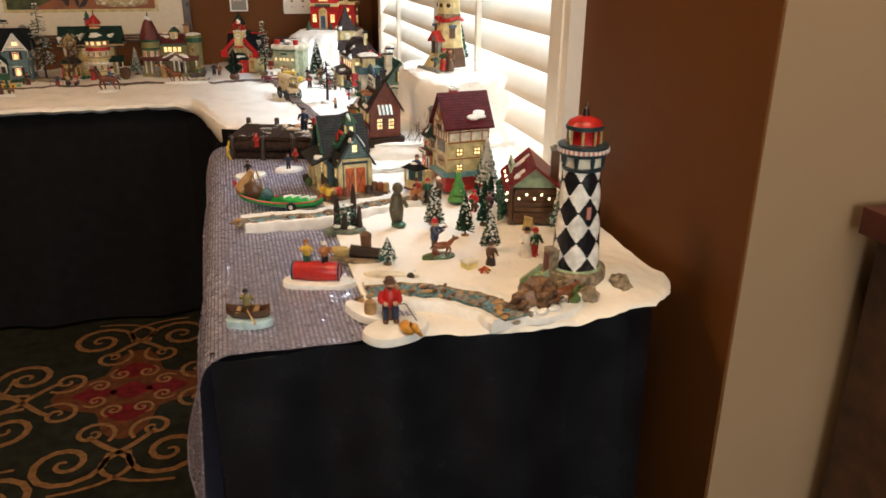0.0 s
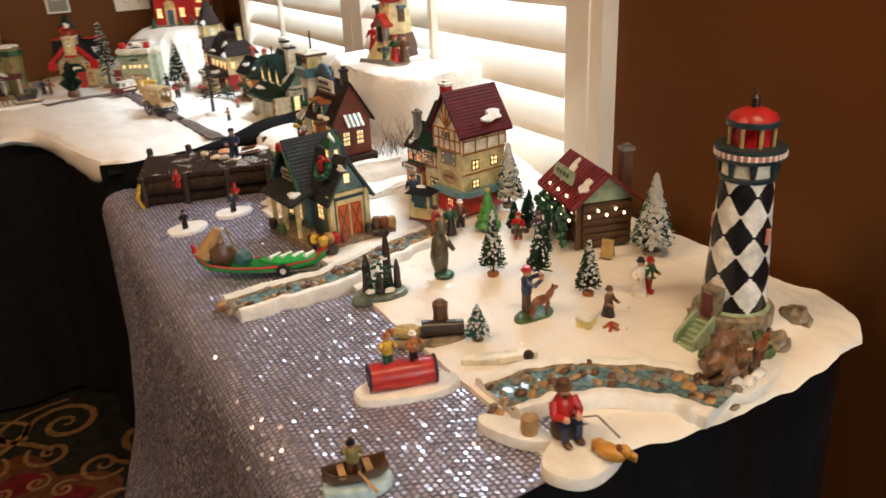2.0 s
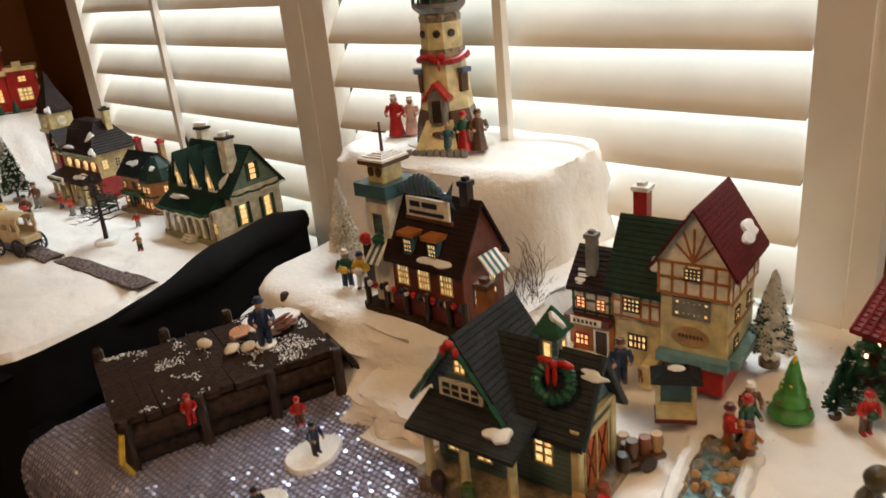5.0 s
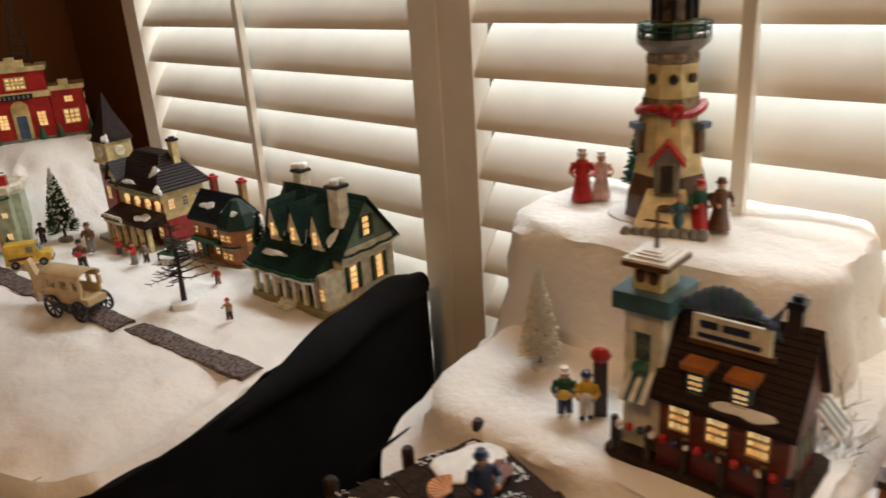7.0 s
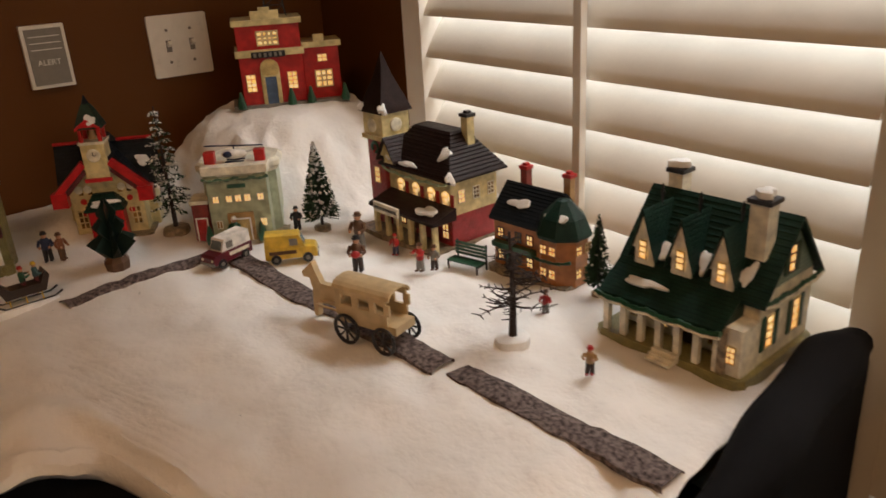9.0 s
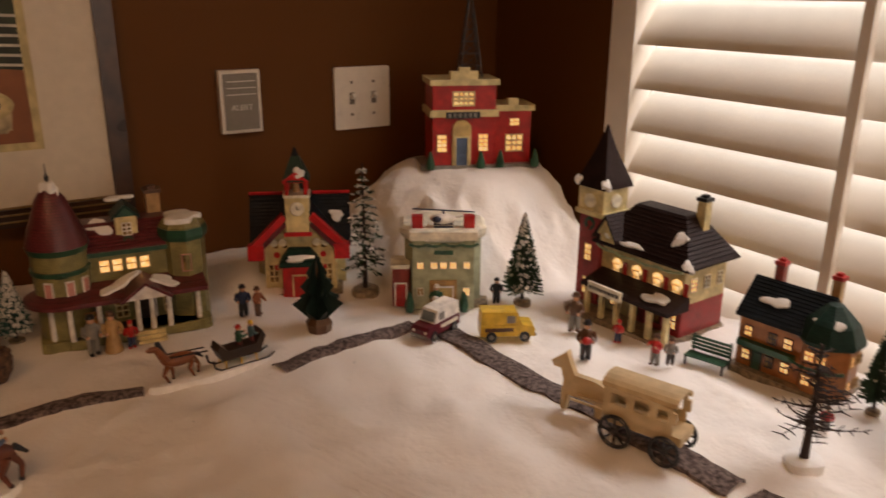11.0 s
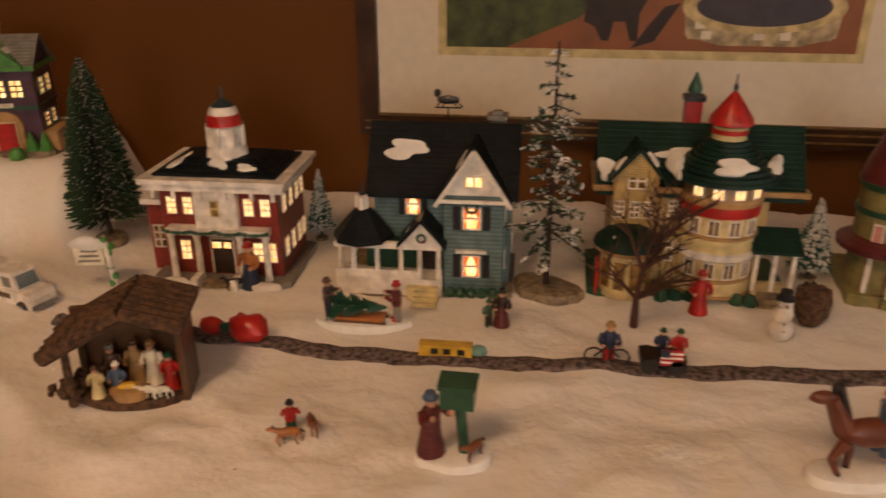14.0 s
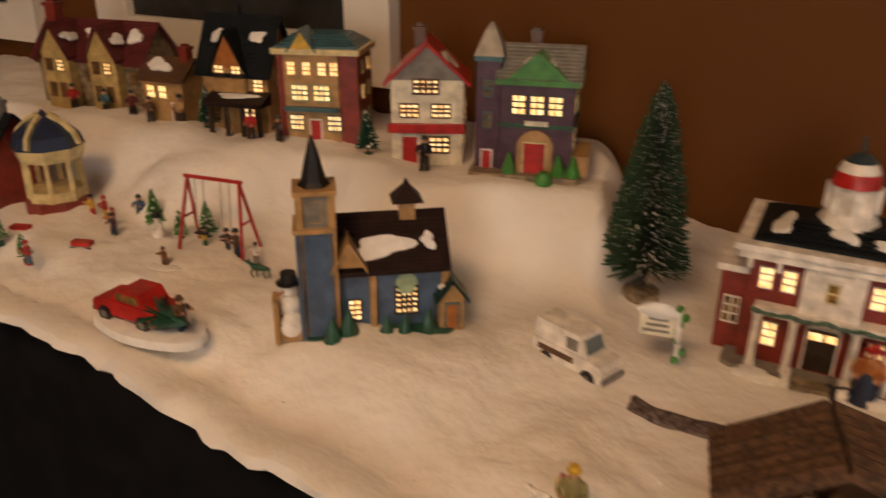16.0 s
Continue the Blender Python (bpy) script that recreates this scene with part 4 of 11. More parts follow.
def blue_house():
    h = House("blue_house", -0.787, 3.17, 0.757, 2, "grey-blue clapboard ceramic house with white porch and charcoal roof")
    h.base(-0.1, 0.1, -0.062, 0.06, 0.005, STONE)
    h.box("wall", -0.06, 0.095, -0.03, 0.055, 0.005, 0.118, BLUE)
    h.gable(-0.06, 0.095, -0.03, 0.055, 0.118, 0.178, "x", SLATE, BLUE, 0.008)
    h.box("front_wall", 0.022, 0.088, -0.055, -0.03, 0.005, 0.118, BLUE)
    h.gable(0.022, 0.088, -0.055, 0.012, 0.118, 0.168, "y", SLATE, WHT, 0.008)
    g = Geo()
    for s in (-1, 1):
        g.tube((0.055 + s * 0.041, -0.064, 0.108), (0.055, -0.064, 0.170), 0.0032, None, 0, 4)
    g.tube((0.018, -0.0635, 0.114), (0.092, -0.0635, 0.114), 0.0025, None, 0, 4)
    g.make("bargeboard", WHT, h.e)
    h.win("f", 0.055, 0.128, 0.018, 0.012, -0.0552, True, WHT, 1, 2)
    for z in (0.022, 0.079):
        h.win("f", 0.053, z, 0.019, 0.027, -0.0552, True, WHT, 2, 1)
        h.shutters("f", 0.053, z, 0.02, 0.027, -0.0552, BLACK)
        curtains(h, 0.053, z + 0.0018, 0.0165, 0.023, -0.0559)
    h.box("hood", 0.036, 0.07, -0.061, -0.0555, 0.0525, 0.056, WHT)
    h.wreath(0.053, -0.059, 0.106, 0.006)
    h.win("f", -0.015, 0.085, 0.016, 0.026, -0.0302, True, WHT, 2, 1)
    h.shutters("f", -0.015, 0.085, 0.016, 0.026, -0.0302, BLACK)
    curtains(h, -0.015, 0.0868, 0.014, 0.022, -0.0309)
    for y in (-0.03, 0.02):
        for z in (0.025, 0.08):
            h.win("r", y, z, 0.013, 0.024, 0.0952 if y > -0.03 else 0.0882, False, WHT)
    # porch with pavilion
    h.box("porch_floor", -0.1, 0.021, -0.066, -0.0302, 0.0, 0.02, WHT)
    h.box("porch_wall", -0.07, 0.021, -0.034, -0.0301, 0.02, 0.058, GREEN)
    for x in (-0.098, -0.079, -0.052, -0.025, -0.004, 0.017):
        h.turn("porch_post", x, -0.062 if x > -0.09 else -0.045, [(0.0033, 0.02), (0.0028, 0.056), (0.0045, 0.06)], WHT, 8)
    h.box("porch_beam", -0.1, 0.021, -0.067, -0.060, 0.057, 0.064, WHT)
    h.box("porch_rail", -0.1, -0.005, -0.065, -0.062, 0.02, 0.030, WHT)
    h.turn("pavilion_roof", -0.07, -0.045, [(0.036, 0.063), (0.034, 0.068), (0.004, 0.102), (0.003, 0.105)], SLATE, 8, smooth=False)
    h.snow(-0.07, -0.048, 0.1, 0.008, 0.008, 0, 0, 0.012)
    h.turn("finial", -0.07, -0.045, [(0.002, 0.1), (0.004, 0.113), (0.0012, 0.118), (0.0008, 0.128)], BLACK, 8)
    h.gable(-0.024, 0.022, -0.068, -0.03, 0.064, 0.09, "y", SLATE, WHT, 0.004)
    h.wreath(-0.001, -0.07, 0.072, 0.0045)
    h.box("entry_floor", -0.018, 0.018, -0.075, -0.0661, 0.0, 0.014, CREAM)
    h.steps(0.004, -0.0752, 0.026, 0.012, 3, CREAM)
    h.door(0.003, 0.02, 0.016, 0.034, -0.0342, DBROWN)
    h.chimney(0.075, 0.035, 0.14, 0.182, 0.018, GREY)
    h.snow(-0.025, -0.006, 0.154, 0.026, 0.011, 55, 0, seed=2)
    h.snow(0.04, -0.02, 0.148, 0.008, 0.028, 0, -56, seed=4)
    h.snow(-0.012, -0.05, 0.078, 0.008, 0.012, 0, -40, seed=5)
    g = Geo().tube((0.02, 0.013, 0.18), (0.02, 0.013, 0.197), 0.001)
    g.ell((0.02, 0.013, 0.207), (0.013, 0.003, 0.005)).ell((0.008, 0.013, 0.214), (0.004, 0.002, 0.005)).tube((0.005, 0.013, 0.198), (0.035, 0.013, 0.198), 0.001)
    for k in (-0.008, -0.004, 0.006, 0.01):
        g.tube((0.02 + k, 0.013, 0.205), (0.02 + k * 1.6, 0.013, 0.199), 0.001)
    g.make("horse_weathervane", BLACK, h.e)
    for i in range(5):
        h.turn("shrub", 0.03 + 0.012 * i, -0.06, [(0.006, 0.0), (0.007, 0.005), (0.003, 0.010)], GREEN, 7)


blue_house()


def yellow_house():
    h = House("yellow_house", -0.49, 3.2, 0.757, 0, "ochre Victorian ceramic house with round turret and green roofs")
    h.base(-0.112, 0.112, -0.06, 0.06, 0.005, GREEN)
    h.box("wall", -0.09, 0.08, -0.025, 0.055, 0.005, 0.118, OCHRE)
    h.gable(-0.1, 0.105, -0.025, 0.055, 0.122, 0.178, "x", GROOF, OCHRE, 0.009)
    h.box("eaves_band", -0.112, 0.118, -0.034, 0.062, 0.114, 0.1205, TAN)
    # cross gable with clock window
    h.box("dormer_wall", -0.09, -0.045, -0.045, -0.0251, 0.005, 0.135, OCHRE)
    h.gable(-0.092, -0.04, -0.048, 0.01, 0.135, 0.165, "y", GROOF, OCHRE, 0.006)
    h.win("f", -0.066, 0.122, 0.018, 0.018, -0.0452, False, WHT, 2, 2)
    h.snow(-0.085, -0.038, 0.147, 0.007, 0.011, 0, -48, seed=1)
    h.snow(-0.05, -0.038, 0.153, 0.007, 0.011, 0, 48, seed=2)
    # turret
    tx, ty = 0.026, -0.028
    h.turn("turret", tx, ty, [(0.043, 0.005), (0.042, 0.048), (0.042, 0.10)], CREAM, 28)
    for z in (0.005, 0.024, 0.074):
        h.turn("tan_moulding", tx, ty, [(0.0425, z), (0.0442, z + 0.0015), (0.0442, z + 0.0035), (0.0425, z + 0.005)], TAN, 28)
    h.turn("white_moulding", tx, ty, [(0.0425, 0.050), (0.0455, 0.052), (0.0455, 0.057), (0.0425, 0.059)], WHT, 28)
    h.turn("turret_red_band", tx, ty, [(0.0432, 0.1), (0.0438, 0.106), (0.0432, 0.112)], RED, 28)
    h.turn("turret_band", tx, ty, [(0.0445, 0.112), (0.045, 0.116), (0.0425, 0.119), (0.0425, 0.136), (0.049, 0.141)], TAN, 28)
    prof = [(0.058, 0.138), (0.057, 0.142)]
    for k in range(8):
        u = k / 8
        r = 0.057 - 0.037 * u ** 0.8
        prof += [(r - 0.0012, 0.143 + 0.034 * u), (r - 0.0022, 0.1468 + 0.034 * u)]
    h.turn("turret_roof", tx, ty, prof + [(0.0175, 0.178)], GROOF, 28, smooth=False)
    h.turn("lantern", tx, ty, [(0.0185, 0.176), (0.018, 0.190), (0.019, 0.192)], CREAM, 18)
    h.turn("lantern_ring", tx, ty, [(0.0195, 0.184), (0.0195, 0.1885)], RED, 18)
    h.turn("dome", tx, ty, [(0.0235, 0.194), (0.022, 0.200), (0.012, 0.214), (0.003, 0.226), (0.001, 0.228)], RED, 18)
    h.turn("finial", tx, ty, [(0.0015, 0.226), (0.0028, 0.232), (0.001, 0.236), (0.0006, 0.245)], BLACK, 6)
    h.snow(tx + 0.002, ty - 0.041, 0.157, 0.022, 0.009, 42, seed=3)
    h.snow(-0.026, -0.036, 0.148, 0.009, 0.02, 20, -38, th=0.005, seed=9)
    h.snow(0.076, -0.034, 0.150, 0.008, 0.018, 20, 38, th=0.005, seed=8)
    for z, lit, hh in ((0.030, False, 0.018), (0.080, False, 0.017), (0.121, True, 0.011)):
        for a in (-0.75, -0.25, 0.25, 0.75):
            w = Geo()
            x, y = tx + 0.0432 * math.sin(a), ty - 0.0432 * math.cos(a)
            w.box(-0.0055, 0.0055, -0.001, 0.0015, 0, 0.0015).box(-0.0055, 0.0055, -0.001, 0.0015, hh, hh + 0.0015).box(-0.0065, -0.005, -0.001, 0.0015, 0, hh).box(0.005, 0.0065, -0.001, 0.0015, 0, hh).box(-0.0006, 0.0006, -0.0008, 0.0012, 0, hh)
            o = w.make("turret_window", WHT, h.e)
            o.matrix_basis = pose(x, y, z, 0, 0, math.degrees(a))
            Geo().box(-0.005, 0.005, 0.0, 0.001, 0.001, hh).make("pane", LIT if lit else DIM, o)
    h.snow(-0.095, -0.03, 0.138, 0.012, 0.016, 48, seed=12)
    h.snow(-0.02, -0.005, 0.152, 0.02, 0.008, 50, seed=13)
    for x in (-0.09, -0.045):
        h.box("dormer_trim", x - 0.002, x + 0.002, -0.0465, -0.0442, 0.12, 0.136, TAN)
    # round bay
    h.turn("bay", -0.07, -0.045, [(0.03, 0.0), (0.029, 0.05), (0.031, 0.054)], CREAM, 18)
    h.turn("bay_roof", -0.07, -0.045, [(0.038, 0.058), (0.037, 0.063), (0.02, 0.078), (0.01, 0.081)], GROOF, 18)
    h.turn("bay_rim", -0.07, -0.045, [(0.036, 0.053), (0.038, 0.058)], TAN, 18)
    h.snow(-0.074, -0.064, 0.071, 0.012, 0.008, 35, seed=6)
    for a in (-0.9, -0.3, 0.3, 0.9):
        o = Geo().box(-0.006, 0.006, -0.001, 0.001, 0.012, 0.044).make("bay_window", DIM, h.e)
        o.matrix_basis = pose(-0.07 + 0.0292 * math.sin(a), -0.045 - 0.0292 * math.cos(a), 0, 0, 0, math.degrees(a))
    h.box("bay_door", -0.104, -0.1, -0.06, -0.045, 0.0, 0.04, RED)
    h.wins("f", (-0.022, -0.008), 0.084, 0.009, 0.02, -0.0252, False, WHT)
    h.win("f", -0.018, 0.03, 0.013, 0.026, -0.0252, False, WHT)
    h.wins("f", (-0.083, -0.066, -0.052), 0.088, 0.009, 0.02, -0.0452, False, WHT)
    h.box("side_porch_floor", 0.068, 0.108, -0.055, -0.0252, 0.0, 0.012, CREAM)
    h.porch(0.066, 0.11, -0.055, -0.0252, 0.012, 0.058, 3, WHT, GROOF, 0.0022, 0.004, 0.016)
    h.snow(0.085, -0.04, 0.068, 0.014, 0.008, 28)
    h.steps(0.088, -0.0552, 0.03, 0.012, 3, STONE)
    h.chimney(-0.005, 0.03, 0.165, 0.205, 0.018, RED, BLACK)
    h.turn("chimney_tree", -0.005, 0.03, [(0.008, 0.214), (0.0075, 0.22), (0.004, 0.228), (0.001, 0.236)], GREEN, 8)
    for x in (-0.03, -0.015, 0.0, 0.012, 0.05, 0.065):
        h.turn("shrub", x, -0.066, [(0.008, 0.0), (0.009, 0.004), (0.004, 0.012)], GREEN, 7)


yellow_house()


def queen_anne():
    h = House("olive_house", -0.205, 3.2, 0.757, -6, "olive brick Victorian ceramic house with conical maroon tower and porch")
    h.base(-0.108, 0.108, -0.06, 0.06, 0.012, OLIVE)
    h.box("wall", -0.075, 0.085, -0.02, 0.055, 0.012, 0.115, OLIVE)
    h.hip(-0.08, 0.085, -0.02, 0.055, 0.115, 0.15, DRED, 0.004, 0.4)
    h.box("roof_rim", -0.08, 0.088, -0.026, 0.058, 0.11, 0.116, GREEN)
    h.turn("tower", -0.073, -0.02, [(0.034, 0.0), (0.034, 0.127)], OLIVE, 20)
    h.turn("tower_band", -0.073, -0.02, [(0.036, 0.098), (0.037, 0.104)], GREEN, 20)
    h.turn("tower_band", -0.073, -0.02, [(0.036, 0.126), (0.039, 0.134)], GREEN, 20)
    h.turn("tower_roof", -0.073, -0.02, [(0.038, 0.134), (0.033, 0.155), (0.018, 0.195), (0.006, 0.212), (0.001, 0.216)], DRED, 20)
    h.snow(-0.073, -0.021, 0.2, 0.010, 0.009, 0, 0, 0.017)
    h.snow(-0.066, -0.03, 0.196, 0.006, 0.012, 60)
    h.turn("finial", -0.073, -0.02, [(0.0015, 0.214), (0.003, 0.222), (0.0008, 0.228), (0.0006, 0.24)], BLACK, 6)
    for a in (-0.5, 0.25, 0.9):
        o = Geo().box(-0.0055, 0.0055, -0.0012, 0.001, 0.07, 0.092).make("tower_window", WHT, h.e)
        o.matrix_basis = pose(-0.073 + 0.0345 * math.sin(a), -0.02 - 0.0345 * math.cos(a), 0, 0, 0, math.degrees(a))
        Geo().box(-0.004, 0.004, -0.0018, 0.0, 0.072, 0.09).make("pane", PINK, o)
    h.turn("bay_tower", 0.085, -0.012, [(0.029, 0.0), (0.029, 0.128), (0.031, 0.13), (0.031, 0.14), (0.026, 0.148), (0.012, 0.152)], OLIVE, 8, smooth=False)
    h.turn("bay_rim", 0.085, -0.012, [(0.0325, 0.122), (0.034, 0.128), (0.0325, 0.138)], GREEN, 8, smooth=False)
    h.snow(0.085, -0.012, 0.148, 0.026, 0.024, seed=3, th=0.006)
    h.win("f", 0.083, 0.078, 0.012, 0.026, -0.0392, False, PINK, 1, 1)
    for i, u in enumerate((-0.02, -0.004, 0.014, 0.031)):
        h.win("f", u, 0.086, 0.012, 0.018, -0.0202, True, CREAM, 2, 1)
    h.box("dormer", -0.0, 0.028, -0.012, 0.02, 0.12, 0.158, CREAM)
    h.gable(-0.0, 0.028, -0.012, 0.02, 0.158, 0.172, "y", GROOF, GREEN, 0.004)
    h.win("f", 0.014, 0.132, 0.011, 0.018, -0.0122, False, WHT)
    h.wreath(0.014, -0.016, 0.126, 0.005)
    h.snow(-0.02, 0.0, 0.145, 0.014, 0.014, 35, 0, seed=7)
    h.snow(0.01, 0.03, 0.175, 0.02, 0.008, seed=2)
    h.chimney(0.055, 0.035, 0.13, 0.178, 0.018, TAN, BROWN)
    # porch
    h.box("porch_floor", -0.075, 0.09, -0.065, -0.0203, 0.0, 0.012, OLIVE)
    for x in (-0.092, -0.07, -0.035, 0.012, 0.03, 0.052, 0.092):
        h.turn("porch_post", x, -0.05 if abs(x) > 0.08 else -0.062, [(0.0036, 0.012), (0.003, 0.054), (0.0045, 0.058)], WHT, 8)
    h.turn("porch_roof_round", -0.073, -0.022, [(0.049, 0.058), (0.050, 0.064), (0.034, 0.072)], DRED, 20)
    h.porch(-0.06, 0.1, -0.066, -0.0203, 0.058, 0.0585, 0, WHT, DRED, th=0.006, slope=0.01)
    h.gable(-0.005, 0.052, -0.076, -0.03, 0.06, 0.08, "y", DRED, WHT, 0.004)
    h.snow(-0.01, -0.05, 0.076, 0.028, 0.012, 8, -25, seed=4)
    h.snow(0.05, -0.05, 0.074, 0.02, 0.012, 8, 20, seed=5)
    h.door(0.028, 0.012, 0.02, 0.036, -0.0203, DBROWN)
    h.wins("f", (-0.005, 0.058), 0.018, 0.016, 0.028, -0.0203, (False, False), CREAM)
    h.win("f", -0.045, 0.022, 0.014, 0.022, -0.0492, False, ORANGE)
    h.steps(0.025, -0.0652, 0.036, 0.012, 3, CREAM)
    h.garland([(-0.108, -0.03, 0.103), (-0.073, -0.058, 0.1), (-0.04, -0.03, 0.103)])


queen_anne()


def school():
    h = House("schoolhouse", 0.066, 3.21, 0.757, -26, "red and cream ceramic schoolhouse with bell tower and clock", scale=(0.98, 1, 1))
    h.base(-0.065, 0.065, -0.05, 0.05, 0.004, STONE)
    h.box("wall", -0.056, 0.056, -0.03, 0.05, 0.004, 0.085, CREAM)
    h.gable(-0.056, 0.056, -0.03, 0.05, 0.085, 0.15, "y", SLATE, CREAM, 0.012)
    h.box("cross_wing", -0.07, 0.07, 0.008, 0.046, 0.0, 0.085, CREAM)
    h.gable(-0.07, 0.07, 0.006, 0.048, 0.09, 0.14, "x", SLATE, RED, 0.01)
    TRIMRED = glaze("signal_red", (0.50, 0.016, 0.02))
    for s in (-1, 1):
        q = Geo().tube((s * 0.072, -0.0445, 0.078), (s * 0.02, -0.0445, 0.128), 0.0075, None, 0, 4)
        q.box(s * 0.066 - 0.012, s * 0.066 + 0.012, -0.051, -0.035, 0.060, 0.084)
        q.make("red_bargeboard", TRIMRED, h.e)
        Geo().tube((s * 0.066, -0.0435, 0.070), (s * 0.02, -0.0435, 0.115), 0.005, None, 0, 4).make("inner_bargeboard", DRED, h.e)
    h.box("red_string_course", -0.021, 0.021, -0.0535, -0.0503, 0.098, 0.104, TRIMRED)
    for s in (-1, 1):
        for k in (0, 1):
            o = Geo().lathe([(0.0062, 0), (0.0062, 0.002), (0.004, 0.0025)], 12).make("scroll_bracket", IVORY, h.e)
            o.matrix_basis = pose(s * (0.026 + 0.014 * k), -0.0302, 0.082, 90, 0, 0)
            o = Geo().lathe([(0.005, 0), (0.005, 0.0012)], 10).make("red_medallion", TRIMRED, h.e)
            o.matrix_basis = pose(s * 0.036, -0.0302, 0.062 - 0.02 * k, 90, 0, 0)
    for u in (-0.08, 0.02):
        Geo().tube((u, 0.027, 0.146), (u + 0.06, 0.027, 0.146), 0.003).make("ridge_cap", TRIMRED, h.e)
    h.box("bell_tower", -0.018, 0.018, -0.05, -0.014, 0.10, 0.158, CREAM)
    o = Geo().lathe([(0.0105, 0), (0.0105, 0.002), (0.009, 0.003)], 20).make("clock_face", IVORY, h.e)
    o.matrix_basis = pose(0, -0.0503, 0.14, 90, 0, 0)
    Geo().box(-0.0006, 0.0006, 0, 0.006, 0.003, 0.0036).box(0, 0.0045, -0.0006, 0.0006, 0.003, 0.0036).make("clock_hand", BLACK, o)
    for x in (-0.014, 0.014):
        for y in (-0.046, -0.018):
            h.box("belfry_post", x - 0.003, x + 0.003, y - 0.003, y + 0.003, 0.158, 0.182, RED)
    h.box("belfry_floor", -0.02, 0.02, -0.052, -0.012, 0.157, 0.161, IVORY)
    h.gable(-0.017, 0.017, -0.052, -0.014, 0.180, 0.192, "y", TRIMRED, TRIMRED, 0.002)
    h.turn("bell", 0, -0.032, [(0.007, 0.163), (0.005, 0.168), (0.003, 0.176)], TAN, 10)
    h.turn("belfry_roof", 0, -0.032, [(0.029, 0.181), (0.026, 0.187), (0.016, 0.205), (0.009, 0.216), (0.006, 0.218)], GROOF, 4, t=0.5, smooth=False)
    h.turn("spire_cap", 0, -0.032, [(0.006, 0.217), (0.001, 0.23)], SLATE, 6)
    h.snow(0.006, -0.05, 0.195, 0.009, 0.007, 60)
    h.snow(0.058, 0.012, 0.112, 0.012, 0.008, 60)
    h.wreath(0, -0.033, 0.107, 0.010)
    h.box("entry", -0.027, 0.027, -0.056, -0.0302, 0.0, 0.052, TRIMRED)
    h.hip(-0.026, 0.026, -0.058, -0.0302, 0.052, 0.078, GROOF, 0.005, 0.2)
    h.snow(0, -0.056, 0.064, 0.02, 0.006, 40)
    h.door(0, 0.002, 0.02, 0.034, -0.0562, RED, frame=CREAM)
    for s in (-1, 1):
        h.wins("f", (s * 0.03 - 0.007, s * 0.03 + 0.007), 0.072, 0.008, 0.013, -0.0302, False, CREAM, 2, 1)
        h.win("f", s * 0.042, 0.016, 0.014, 0.032, -0.0302, False, CREAM, 3, 2)


school()


def bank():
    BANKG = glaze("pale_stone_green", (0.34, 0.37, 0.25))
    h = House("town_bank", 0.235, 3.06, 0.757, -31, "pale green ceramic town bank with helicopter on its flat roof")
    h.base(-0.068, 0.068, -0.05, 0.05, 0.003, STONE)
    h.turn("wall", 0, 0, [(0.062, 0.0), (0.062, 0.108)], BANKG, 8, t=0.5, smooth=False)
    h.box("front", -0.046, 0.046, -0.062, -0.03, 0.0, 0.108, BANKG)
    h.turn("cornice", 0, 0, [(0.064, 0.1), (0.07, 0.108), (0.07, 0.116), (0.064, 0.12)], IVORY, 8, t=0.5, smooth=False)
    h.box("front_cornice", -0.05, 0.05, -0.067, -0.03, 0.1081, 0.1205, IVORY)
    h.garland([(-0.05, -0.069, 0.104), (-0.025, -0.069, 0.103), (0, -0.069, 0.104), (0.025, -0.069, 0.103), (0.05, -0.069, 0.104)])
    h.box("arch_bay", -0.02, 0.02, -0.066, -0.0622, 0.0, 0.046, TAN)
    h.door(0, 0.0, 0.026, 0.036, -0.0663, OCHRE)
    h.wins("f", (-0.034, -0.014, 0.0, 0.014, 0.034), 0.064, 0.008, 0.010, -0.0622, True, IVORY, 1, 2)
    h.wins("f", (-0.034, 0.034), 0.022, 0.008, 0.012, -0.0622, (False, True), IVORY, 1, 2)
    h.box("sign", -0.014, 0.014, -0.0645, -0.0623, 0.086, 0.092, GREEN)
    h.box("annex", -0.076, -0.05, -0.05, -0.01, 0.0, 0.06, BRICKM)
    h.box("annex_cornice", -0.078, -0.049, -0.053, -0.008, 0.06, 0.066, IVORY)
    h.door(-0.063, 0, 0.015, 0.036, -0.0502, RED)
    for x in (-0.038, 0.038):
        h.box("roof_block", x - 0.008, x + 0.008, -0.045, -0.029, 0.12, 0.138, RED)
    g = Geo().ell((0, -0.035, 0.132), (0.02, 0.010, 0.008), 0).tube((0.016, -0.035, 0.134), (0.036, -0.035, 0.137), 0.002, 0.001, 0)
    g.ell((-0.009, -0.041, 0.133), (0.008, 0.006, 0.005), 1).tube((-0.045, -0.03, 0.146), (0.045, -0.04, 0.144), 0.0012, None, 1).tube((0, -0.035, 0.139), (0, -0.035, 0.146), 0.0014, None, 1)
    g.box(-0.014, 0.014, -0.044, -0.042, 0.121, 0.123, 1).box(-0.014, 0.014, -0.029, -0.027, 0.121, 0.123, 1)
    g.make("helicopter", [WHT, NAVY], h.e, True)
    for x in (-0.05, 0.03):
        h.turn("shrub", x, -0.07, [(0.006, 0.0), (0.007, 0.01), (0.002, 0.03)], GREEN, 8)


bank()


